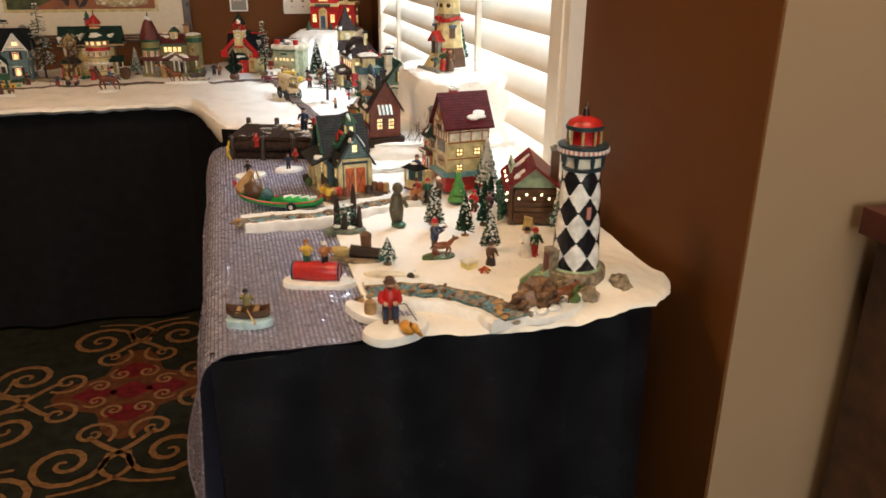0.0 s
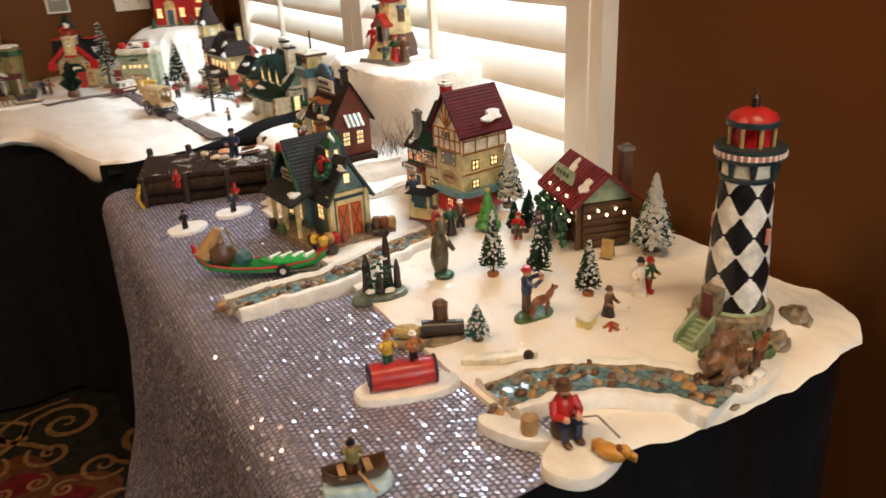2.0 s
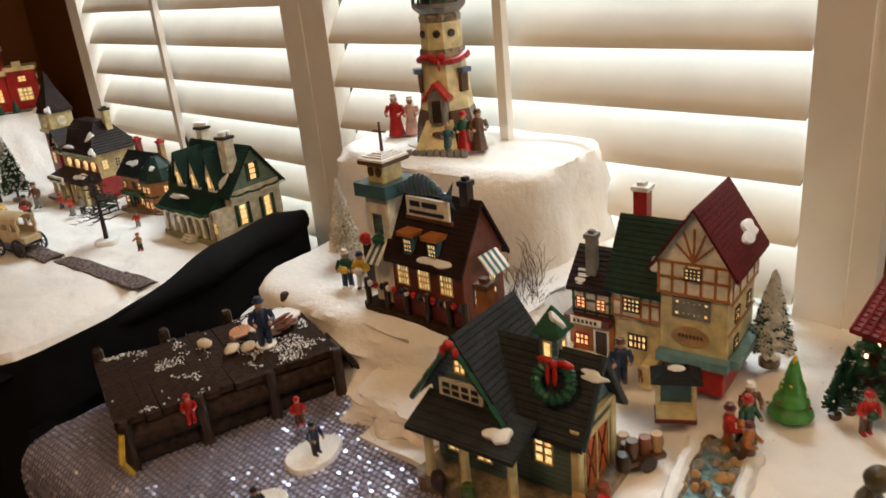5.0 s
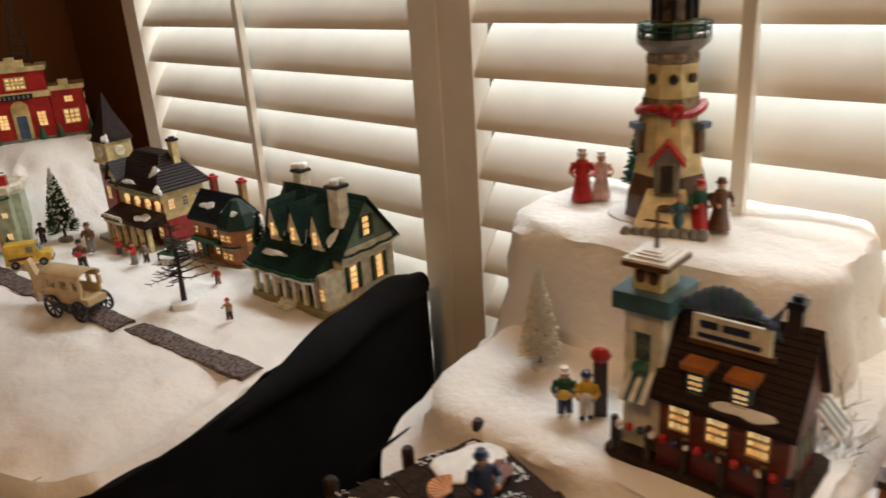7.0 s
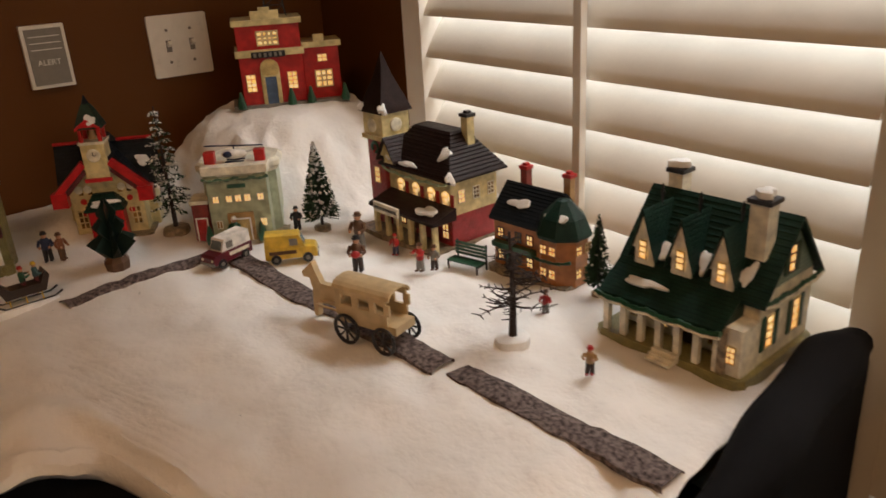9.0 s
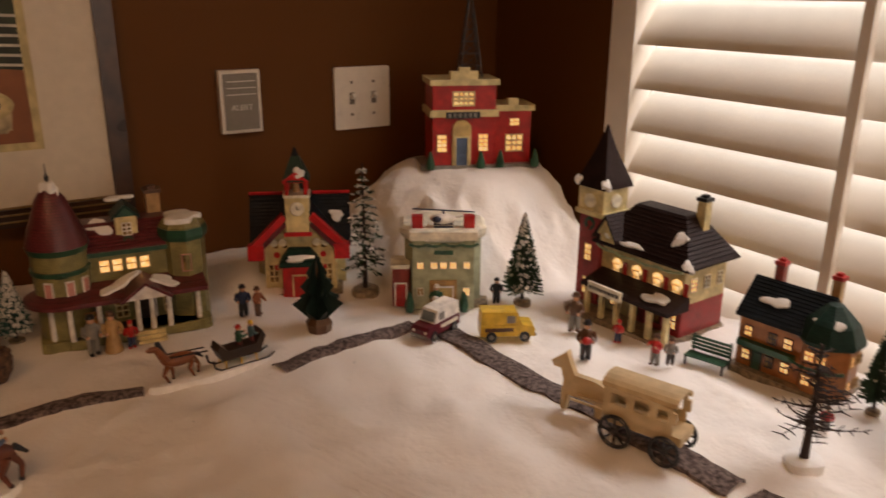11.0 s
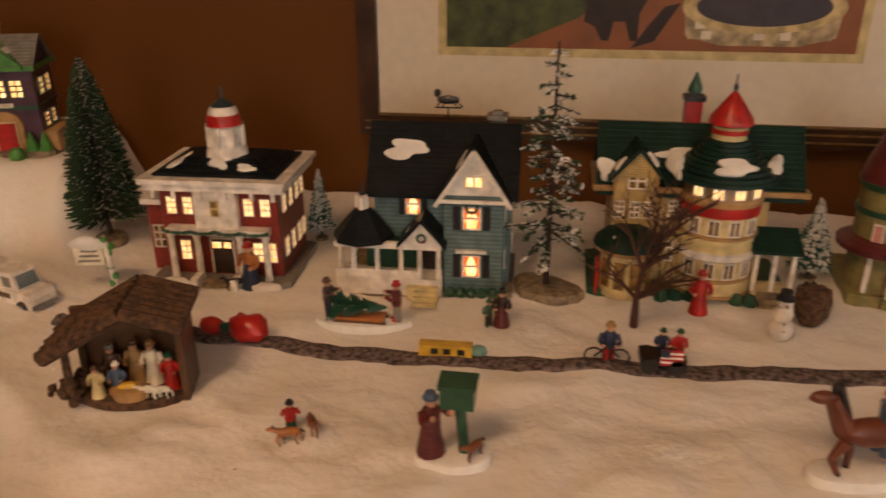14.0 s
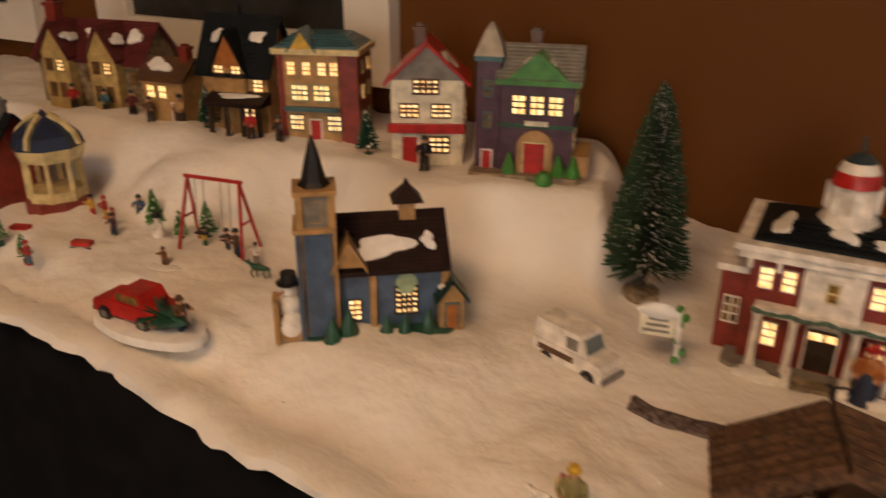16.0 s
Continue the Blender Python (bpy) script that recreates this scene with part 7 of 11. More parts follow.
def marlin():
    INNBR = glaze("brown_brick", (0.17, 0.042, 0.024), pattern="brick", pscale=90)
    h = House("seafood_inn", 0.309, 1.660, 0.834, -88, "brick ceramic harbour inn with lookout tower and fish sign", scale=(0.83, 0.83, 1.01))
    h.base(-0.095, 0.085, -0.056, 0.05, 0.006, WOOD)
    h.box("wall", -0.045, 0.072, -0.04, 0.04, 0.008, 0.068, INNBR)
    h.gable(-0.045, 0.072, -0.042, 0.042, 0.068, 0.125, "x", BROOF, INNBR, 0.006)
    h.box("base_wall", -0.045, 0.075, -0.046, -0.0405, -0.002, 0.026, DRED)
    h.box("tower", -0.085, -0.0452, -0.035, 0.01, 0.0, 0.13, IVORY)
    h.box("tower_deck", -0.094, -0.037, -0.044, 0.018, 0.126, 0.14, TEAL)
    h.box("lookout", -0.08, -0.051, -0.03, 0.004, 0.14, 0.162, CREAM)
    h.hip(-0.08, -0.051, -0.03, 0.004, 0.162, 0.17, DUST, 0.007, 0.2)
    h.box("lookout_rim", -0.088, -0.043, -0.038, 0.012, 0.159, 0.163, BROWN)
    for f, us, p in (("f", (-0.072, -0.059), -0.0302), ("l", (-0.02, -0.006), -0.0802)):
        for u in us:
            o = Geo().lathe([(0.005, 0), (0.005, 0.0014), (0.0035, 0.0018)], 12).make("porthole", BROWN, h.e)
            o.matrix_basis = pose(u if f == "f" else p, p if f == "f" else u, 0.151, 90, 0, 0 if f == "f" else -90)
    g = Geo().tube((-0.066, -0.013, 0.17), (-0.066, -0.013, 0.2), 0.0022, 0.0016, 0).tube((-0.078, -0.013, 0.19), (-0.056, -0.013, 0.19), 0.001)
    g.make("weathervane", BROWN, h.e)
    h.win("f", -0.065, 0.085, 0.014, 0.022, -0.0352, False, TEAL, 3, 3)
    h.turn("window_shrub", -0.065, -0.04, [(0.008, 0.077), (0.009, 0.081), (0.004, 0.085)], GREEN, 8)
    h.wins("f", (-0.025, 0.01, 0.046), 0.036, 0.018, 0.022, -0.0402, True, CREAM, 3, 4)
    for u in (-0.012, 0.028):
        h.box("dormer", u - 0.009, u + 0.009, -0.04, 0.0, 0.068, 0.092, TEAL)
        h.win("f", u, 0.072, 0.012, 0.016, -0.0402, True, TEAL, 3, 3)
        h.box("dormer_roof", u - 0.013, u + 0.013, -0.047, 0.0, 0.092, 0.096, ORANGE)
    h.box("roof_sign", -0.026, 0.044, -0.022, -0.018, 0.108, 0.128, IVORY)
    h.box("sign_frame", -0.029, 0.047, -0.0225, -0.017, 0.104, 0.108, BROWN)
    for i, (u, w) in enumerate(((-0.018, 0.016), (0.002, 0.024))):
        h.box("sign_bar", u, u + w, -0.0232, -0.0222, 0.119, 0.1245, NAVY)
    h.box("sign_bar", -0.02, 0.036, -0.0232, -0.0222, 0.111, 0.1145, NAVY)
    g = Geo()
    for i in range(12):
        t = i / 11
        g.ell((-0.035 + 0.075 * t, -0.019, 0.132 + 0.010 * math.sin(3.1 * t)), (0.008, 0.005, 0.003 + 0.009 * math.sin(math.pi * min(1, t * 1.1))), 0 if i % 4 else 1, 8, 5)
    g.add([(0.035, -0.02, 0.13), (0.052, -0.018, 0.15), (0.046, -0.018, 0.132), (0.052, -0.018, 0.12)], [(0, 1, 2), (0, 2, 3)], 0)
    g.make("fish_figure", [DBLUE, TEAL], h.e, True)
    h.chimney(0.055, 0.0, 0.11, 0.142, 0.012, DBROWN, BLACK)
    o = Geo()
    for i in range(7):
        o.box(-0.0175 + 0.005 * i, -0.0125 + 0.005 * i, -0.026, 0, 0, 0.002, i % 2)
    a = o.make("striped_awning", [WHT, TEAL], h.e)
    a.matrix_basis = pose(0.083, -0.005, 0.077, 42, 0, 90)
    o = Geo()
    for i in range(5):
        o.box(-0.0125 + 0.005 * i, -0.0075 + 0.005 * i, -0.03, 0, 0, 0.002, i % 2)
    o.make("striped_awning", [WHT, TEAL], h.e).matrix_basis = pose(-0.065, -0.034, 0.075, 40, 0, 0)
    h.wins("r", (-0.015, 0.015), 0.024, 0.014, 0.024, 0.0722, (True, True), TEAL, 3, 3)
    h.snow(0.035, -0.042, 0.07, 0.024, 0.007, 42, seed=3)
    for i, x in enumerate((-0.085, -0.05, -0.015, 0.02, 0.055, 0.08)):
        h.turn("pile", x, -0.05, [(0.004, -0.008), (0.004, 0.034), (0.003, 0.036)], DBROWN, 8)
    for i in range(15):
        h.turn("light_bulb", -0.08 + 0.011 * i, -0.0505, [(0.001, 0.026), (0.0036, 0.0285), (0.0036, 0.032), (0.001, 0.034)], (WHT, RED, NAVY)[i % 3], 7)


marlin()


def checker_lighthouse():
    h = House("checkered_lighthouse", 0.449, 0.926, 0.8, 184, "black and white diamond-checked ceramic lighthouse with red lantern", "lighthouse", scale=(0.9, 0.9, 0.96))
    g = slab(blob_outline(0.05, 0.047, 30, 0.08, 3), -0.03, 0.004, 0.85)
    g.make("rock_base", STONE, h.e, True)
    h.turn("foot_ring", 0, 0, [(0.040, 0.0), (0.041, 0.004), (0.038, 0.006)], MINT, 32)
    R = lambda z: 0.0375 - (0.0375 - 0.029) * (z / 0.148)
    # diamonds: panels split along both diagonals so that each lozenge is a face group of its own
    n, rows = 8, 8
    dz = 0.148 / rows
    gb, sub = Geo(), 6
    N = n * 2 * sub
    vs, fs, ms = [], [], []
    M = rows * 12
    for j in range(M + 1):
        z = 0.004 + 0.146 * j / M
        for i in range(N):
            a = 6.28318 * i / N
            vs.append((R(z) * math.cos(a), R(z) * math.sin(a), z))
    for j in range(M):
        for i in range(N):
            k = (i + 1) % N
            u, v = 6.0 * (i + 0.5) / N, 3.3 * (j + 0.5) / M
            p, q = math.floor(u + v * 1.0), math.floor(u - v * 1.0)
            fs.append((j * N + i, j * N + k, (j + 1) * N + k, (j + 1) * N + i))
            ms.append(0 if (p + q) % 2 else 1)
    gb.add(vs, fs)
    gb.m = ms
    gb.make("tower_shell", [glaze("white_gloss", (0.78, 0.77, 0.74), rough=0.2), glaze("black_gloss", (0.012, 0.012, 0.014), rough=0.2)], h.e, True)
    h.turn("collar_ring", 0, 0, [(0.030, 0.15), (0.031, 0.154), (0.029, 0.156)], DTEAL, 28)
    h.turn("collar", 0, 0, [(0.029, 0.156), (0.029, 0.170)], IVORY, 28)
    for i in range(8):
        a = i * 0.785
        h.turn("collar_bracket", 0.0305 * math.cos(a), 0.0305 * math.sin(a), [(0.0025, 0.156), (0.004, 0.17)], DTEAL, 6)
    h.turn("gallery", 0, 0, [(0.029, 0.169), (0.036, 0.172), (0.0375, 0.176)], DTEAL, 28)
    h.turn("gallery_band", 0, 0, [(0.0372, 0.176), (0.0372, 0.182)], PINK, 28)
    for i in range(32):
        a = i * 6.283 / 32
        h.turn("baluster", 0.0373 * math.cos(a), 0.0373 * math.sin(a), [(0.0016, 0.1762), (0.0016, 0.182)], WHT, 5)
    h.turn("gallery_rail", 0, 0, [(0.0378, 0.182), (0.038, 0.186), (0.034, 0.187)], DTEAL, 28)
    for i in range(8):
        a = i * 0.785 + 0.2
        h.turn("lantern_post", 0.0245 * math.cos(a), 0.0245 * math.sin(a), [(0.0022, 0.186), (0.0022, 0.208)], OCHRE, 6)
    o = h.turn("lantern_glass", 0, 0, [(0.0228, 0.186), (0.0228, 0.208)], mat("red_lantern_glass", (0.35, 0.01, 0.012), rough=0.12, var=0.5, scale=60), 8, smooth=False)
    h.turn("lantern_ring", 0, 0, [(0.028, 0.207), (0.0285, 0.212), (0.027, 0.213)], DTEAL, 28)
    h.turn("red_dome", 0, 0, [(0.0268, 0.212), (0.024, 0.218), (0.014, 0.223), (0.006, 0.225)], RED, 28)
    h.turn("vent", 0, 0, [(0.005, 0.224), (0.0048, 0.233), (0.006, 0.234), (0.002, 0.238), (0.0025, 0.241), (0.0006, 0.244)], DBROWN, 10)
    o = h.box("doorway", 0.028, 0.05, -0.011, 0.011, 0.0, 0.034, STONE)
    h.box("entry_door", 0.0502, 0.0515, -0.007, 0.007, 0.0, 0.028, DRED)
    for sgn in (-1, 1):
        h.box("window_slit", 0.0, 0.006, sgn * 0.036 - 0.002, sgn * 0.036 + 0.002, 0.085, 0.102, PINK)
    g = Geo()
    for k in range(6):
        g.box(0.0516 + 0.006 * k, 0.0516 + 0.006 * (k + 1), -0.010, 0.010, -0.032, -0.004 * k - 0.004)
    g.make("stair_flight", MINT, h.e)
    for s in (-1, 1):
        Geo().add([(0.0516, s * 0.0125 - 0.002, -0.03), (0.0876, s * 0.0125 - 0.002, -0.03), (0.0876, s * 0.0125 - 0.002, -0.014), (0.0516, s * 0.0125 - 0.002, 0.006), (0.0516, s * 0.0125 + 0.002, -0.03), (0.0876, s * 0.0125 + 0.002, -0.03), (0.0876, s * 0.0125 + 0.002, -0.014), (0.0516, s * 0.0125 + 0.002, 0.006)],
                  [(0, 1, 2, 3), (7, 6, 5, 4), (3, 2, 6, 7), (1, 5, 6, 2), (0, 3, 7, 4)]).make("stair_wall", MINT, h.e)


checker_lighthouse()


def cream_lighthouse():
    h = House("cream_lighthouse", 0.51, 1.815, 0.952, -65, "cream octagonal ceramic lighthouse with red swag and dark lantern", "lighthouse")
    g = slab(blob_outline(0.058, 0.045, 26, 0.06, 8), -0.01, 0.006, 0.9)
    g.make("snow_foot", DUST, h.e, True)
    h.turn("stone_foot", 0, 0, [(0.045, 0.0), (0.042, 0.03), (0.036, 0.05)], BROWN, 8, t=0.5, smooth=False)
    h.turn("tower", 0, 0, [(0.036, 0.045), (0.030, 0.095), (0.028, 0.112)], CREAM, 8, t=0.5, smooth=False)
    h.turn("stone_band", 0, 0, [(0.030, 0.112), (0.029, 0.126)], STONE, 8, t=0.5, smooth=False)
    h.turn("upper_tower", 0, 0, [(0.027, 0.126), (0.0255, 0.158)], CREAM, 8, t=0.5, smooth=False)
    h.turn("upper_band", 0, 0, [(0.026, 0.158), (0.027, 0.165), (0.025, 0.168)], STONE, 8, t=0.5, smooth=False)
    h.turn("gallery", 0, 0, [(0.025, 0.168), (0.034, 0.176), (0.035, 0.181)], GREY, 12, smooth=False)
    for i in range(12):
        a = i * 0.5236
        h.turn("rail_post", 0.033 * math.cos(a), 0.033 * math.sin(a), [(0.0016, 0.181), (0.0016, 0.196)], GREEN, 5)
    for z in (0.187, 0.193):
        h.turn("rail", 0, 0, [(0.0325, z), (0.0345, z + 0.0012), (0.0325, z + 0.0024), (0.0315, z + 0.0012)], GREEN, 12, smooth=False)
    h.turn("lantern_base", 0, 0, [(0.022, 0.181), (0.022, 0.196), (0.024, 0.198)], STONE, 8, smooth=False)
    h.turn("lantern_glass", 0, 0, [(0.018, 0.198), (0.018, 0.222)], mat("lantern_glass", (0.12, 0.10, 0.08), rough=0.08, var=0.6, scale=70), 8, smooth=False)
    for i in range(8):
        a = i * 0.785
        h.turn("lantern_post", 0.0195 * math.cos(a), 0.0195 * math.sin(a), [(0.0028, 0.198), (0.0028, 0.222)], BLACK, 6)
    h.turn("lantern_rim", 0, 0, [(0.023, 0.222), (0.028, 0.229), (0.029, 0.234)], BROWN, 8, smooth=False)
    h.turn("lantern_roof", 0, 0, [(0.029, 0.234), (0.016, 0.243), (0.003, 0.25), (0.001, 0.26)], GREY, 8, smooth=False)
    g = Geo()
    for i in range(20):
        a, b = i * 0.314, (i + 1) * 0.314
        za, zb = 0.118 - 0.007 * abs(math.sin(a * 1.5)), 0.118 - 0.007 * abs(math.sin(b * 1.5))
        g.tube((0.031 * math.cos(a), 0.031 * math.sin(a), za), (0.031 * math.cos(b), 0.031 * math.sin(b), zb), 0.0045, None, 0, 6)
    g.ell((0.008, -0.033, 0.118), (0.006, 0.003, 0.005)).ell((-0.006, -0.033, 0.118), (0.006, 0.003, 0.005)).ell((0.004, -0.034, 0.108), (0.002, 0.002, 0.008))
    g.make("red_swag", RED, h.e)
    h.box("porch", -0.012, 0.012, -0.045, -0.028, 0.038, 0.07, GREY)
    h.gable(-0.012, 0.012, -0.046, -0.028, 0.07, 0.085, "y", RED, GREY, 0.005)
    h.door(0, 0.038, 0.012, 0.028, -0.0452, DBROWN, frame=STONE)
    g = Geo().add([(-0.018, -0.036, 0.04), (0.018, -0.036, 0.04), (0.028, -0.06, 0.0), (-0.032, -0.06, 0.0), (-0.018, -0.03, 0.0), (0.018, -0.03, 0.0)], [(0, 3, 2, 1), (0, 4, 3), (1, 2, 5), (0, 1, 5, 4)])
    g.make("plaster_apron", CREAM, h.e)
    Geo().ell((0, -0.05, 0.024), (0.008, 0.003, 0.004)).make("anchor_plaque", BROWN, h.e).matrix_basis = pose(0, 0, 0)
    for a in (-0.7, 0.1, 0.8):
        o = Geo().lathe([(0.005, 0), (0.005, 0.002), (0.003, 0.003)], 10).make("round_window", DBROWN, h.e)
        o.matrix_basis = pose(0.0265 * math.sin(a), -0.0265 * math.cos(a), 0.145, 90, 0, math.degrees(a))
    for a in (-1.1, 1.1):
        o = Geo().box(-0.006, 0.006, -0.004, 0.001, 0, 0.024).make("side_window", BROWN, h.e)
        o.matrix_basis = pose(0.031 * math.sin(a), -0.031 * math.cos(a), 0.072, 0, 0, math.degrees(a))
        Geo().box(-0.008, 0.008, -0.009, 0.001, 0.024, 0.03).make("awning", DBLUE, o)
    for i in range(9):
        h.turn("foot_stone", -0.036 + 0.009 * i, -0.062, [(0.005, -0.002), (0.006, 0.003), (0.003, 0.008)], GREY, 7)


cream_lighthouse()


# ---- trees ----
def brush_tree(x, y, z, h, r, label, needle, snow=0.0, n=1100, base=STONE, seed=0, trunk=0.14, lean=0, spread=1.0, taper=0.85, fleck=1.0):
    """A bottle-brush tree: twisted wire stem with stiff bristles, some of them flocked."""
    e = thing("bottle_brush_tree", x, y, z, seed * 37, label, "tree", "village trees")
    rnd = random.Random(seed)
    Geo().lathe([(r * 0.42, -0.004), (r * 0.42, h * 0.03), (r * 0.3, h * 0.045)], 12).make("base", base, e, True)
    Geo().tube((0, 0, 0), (0, 0, h * 0.97), r * 0.09, r * 0.03, 0, 6).make("stem", DBROWN, e)
    g, s = Geo(), Geo()
    for i in range(n):
        t = (i + rnd.random()) / n
        zz = h * (trunk + (0.98 - trunk) * t)
        rr = r * (1 - t) ** taper * rnd.uniform(0.72, 1.06) * spread + 0.001
        a = i * 2.39996 + rnd.uniform(-0.4, 0.4)
        up = h * rnd.uniform(-0.015, 0.04)
        c, d = math.cos(a), math.sin(a)
        w = 0.0006 + 0.014 * r
        k = (zz + up)
        tip = (rr * c, rr * d, k)
        g.add([(-d * w * 0.6, c * w * 0.6, zz - w), (d * w * 0.6, -c * w * 0.6, zz + w), (rr * c + d * w * 0.4, rr * d - c * w * 0.4, k + w * 0.8), (rr * c - d * w * 0.4, rr * d + c * w * 0.4, k - w * 0.8)], [(0, 1, 2, 3)])
        if rnd.random() < snow:
            q = rnd.uniform(0.7, 1.02)
            u = rnd.uniform(0.6, 1.25) * (0.0011 + 0.075 * r) * fleck
            s.add([(rr * q * c - d * u, rr * q * d + c * u, k + 0.0006), (rr * q * c * 0.85, rr * q * d * 0.85, k + u * 0.9), (rr * q * c + d * u, rr * q * d - c * u, k + 0.0004), (rr * q * c * 1.06, rr * q * d * 1.06, k - u * 0.6)], [(0, 1, 2, 3), (0, 3, 2, 1)])
    tagged(g.make("bristles", needle, e), kind="stuff")
    if s.f:
        tagged(s.make("flocking", TIPS, e), kind="stuff")
    return e


def pine_tree(x, y, z, h, r, label, seed, snow=0.45):
    """A sparse wire pine with drooping boughs, loosely flocked, on a rough foot."""
    e = thing("wire_pine_tree", x, y, z, seed * 50, label, "tree", "village trees")
    rnd = random.Random(seed)
    slab(blob_outline(r * 0.75, r * 0.6, 16, 0.15, seed), -0.004, 0.008).make("foot", STONE, e, True)
    Geo().tube((0, 0, 0), (0, 0, h * 0.98), 0.0042, 0.001, 0, 7).make("trunk", TWIG, e)
    g, s, b = Geo(), Geo(), Geo()
    lev = int(h / 0.014)
    for j in range(lev):
        t = j / lev
        zz = h * (0.22 + 0.76 * t)
        for k in range(5 if t < 0.7 else 4):
            a = rnd.uniform(0, 6.28)
            L = r * (1 - t) ** 0.7 * rnd.uniform(0.55, 1.1) + 0.003
            c, d = math.cos(a), math.sin(a)
            p = Vector((0, 0, zz))
            q = Vector((L * c, L * d, zz - L * rnd.uniform(0.05, 0.45)))
            b.tube(p, q, 0.0011, 0.0006, 0, 4)
            for m in range(max(9, int(L / 0.0013))):
                u = p.lerp(q, rnd.uniform(0.25, 1.0))
                sz = rnd.uniform(0.003, 0.0068)
                dv = Vector((rnd.uniform(-1, 1), rnd.uniform(-1, 1), rnd.uniform(-0.6, 0.6))).normalized() * sz
                ev = Vector((rnd.uniform(-1, 1), rnd.uniform(-1, 1), rnd.uniform(-0.3, 0.5))).normalized() * sz * 0.5
                (s if rnd.random() < snow * 0.45 else g).add([u - dv, u - ev, u + dv, u + ev], [(0, 1, 2, 3)])
    tagged(b.make("bough_spray", TWIG, e), kind="stuff")
    tagged(g.make("needles", NEED, e), kind="stuff")
    tagged(s.make("flocking", TIPS, e), kind="stuff")
    return e


def bare_tree(x, y, z, h, label, seed, mt=TWIG, spread=0.6, foot=True, snowy=0.0, stems=1):
    e = thing("bare_tree", x, y, z, 0, label, "tree", "village trees")
    rnd = random.Random(seed)
    if foot:
        slab(blob_outline(h * 0.2, h * 0.15, 18, 0.12, seed), -0.004, 0.005).make("snow_foot", DUST, e, True)
    g = Geo()
    b = Geo()

    def grow(p, d, L, r, k, tgt):
        last_ = p
        for s in range(3):
            d = (d + Vector((rnd.uniform(-1, 1), rnd.uniform(-1, 1), rnd.uniform(-0.4, 0.8))) * 0.16).normalized()
            q = last_ + d * L / 3
            tgt.tube(last_, q, r * (1 - 0.22 * s), r * (1 - 0.22 * (s + 1)), 0, 6 if k > 1 else 4)
            last_ = q
            if k > 0 and (s > 0 or k < 3 or stems == 1):
                for _ in range((4 if k == 3 else 2) if k > 1 else 1):
                    a = rnd.uniform(0, 6.28)
                    nd = (d * 0.55 + Vector((math.cos(a), math.sin(a), rnd.uniform(-0.1, 0.6))) * spread).normalized()
                    grow(q, nd, L * rnd.uniform(0.42, 0.62), r * 0.55, k - 1, b)
    for s in range(stems):
        a = s * 2.4
        grow(Vector((0.004 * math.cos(a) * (stems > 1), 0.004 * math.sin(a) * (stems > 1), 0)), Vector((0.25 * math.cos(a), 0.25 * math.sin(a), 1)) if stems > 1 else Vector((0, 0, 1)), h * 0.72, h * (0.032 if stems == 1 else 0.014), 3 if stems == 1 else 2, g)
    g.make("trunk", mt, e)
    tagged(b.make("branch_spray", mt, e), kind="stuff")
    return e


pine_tree(-0.648, 3.14, 0.757, 0.285, 0.052, "tall sparse wire pine tree flocked with snow", 3, 0.85)
pine_tree(0.137, 3.13, 0.757, 0.21, 0.034, "slim wire pine tree heavily flocked with snow", 5, 0.9)
brush_tree(0.319, 2.965, 0.757, 0.14, 0.032, "dark green bottle-brush tree with frosted tips", NEED, 0.25, seed=1)
brush_tree(-0.343, 3.215, 0.757, 0.098, 0.025, "small teal bottle-brush tree under thick snow flocking", NEEDT, 0.75, 700, seed=2)
brush_tree(-0.948, 3.255, 0.757, 0.094, 0.019, "small teal bottle-brush tree in bands of white flocking", NEEDT, 0.7, 700, seed=3)
brush_tree(-1.212, 3.19, 0.765, 0.232, 0.048, "tall dark green bottle-brush tree with pale tips", NEED, 0.5, 3600, seed=4, taper=0.62, fleck=0.18)
brush_tree(0.452, 2.497, 0.757, 0.105, 0.019, "dark plum-tinted bottle-brush tree beside the corner shop", NEED, 0.05, 700, seed=5)
brush_tree(0.517, 1.115, 0.778, 0.106, 0.028, "teal bottle-brush tree thickly flocked with snow", NEEDT, 0.6, 1300, seed=6, fleck=1.3)
brush_tree(0.462, 1.366, 0.786, 0.095, 0.024, "teal bottle-brush tree flocked with snow beside the brewery", NEEDT, 0.6, 1100, seed=7, fleck=1.3)
brush_tree(0.373, 1.074, 0.776, 0.068, 0.0165, "small green bottle-brush tree on a wooden disc", NEED, 0.3, 600, ORANGE, seed=8)
brush_tree(0.311, 1.186, 0.776, 0.086, 0.0185, "small green bottle-brush tree on a wooden disc", NEED, 0.3, 600, ORANGE, seed=9)
brush_tree(0.353, 1.145, 0.776, 0.074, 0.0165, "small green bottle-brush tree on a wooden disc", NEED, 0.12, 600, ORANGE, seed=10)
brush_tree(0.205, 1.058, 0.776, 0.041, 0.015, "tiny green tree with snow-tipped boughs", NEEDT, 0.3, 350, STONE, seed=11)
brush_tree(0.345, 1.86, 0.834, 0.106, 0.021, "cream white bottle-brush tree against the snow riser", NEEDW, 0.9, 1900, WHT, seed=12, fleck=0.8)
brush_tree(0.556, 1.872, 0.954, 0.095, 0.02, "slim teal bottle-brush tree behind the lighthouse", NEEDT, 0.1, 800, STONE, seed=13)
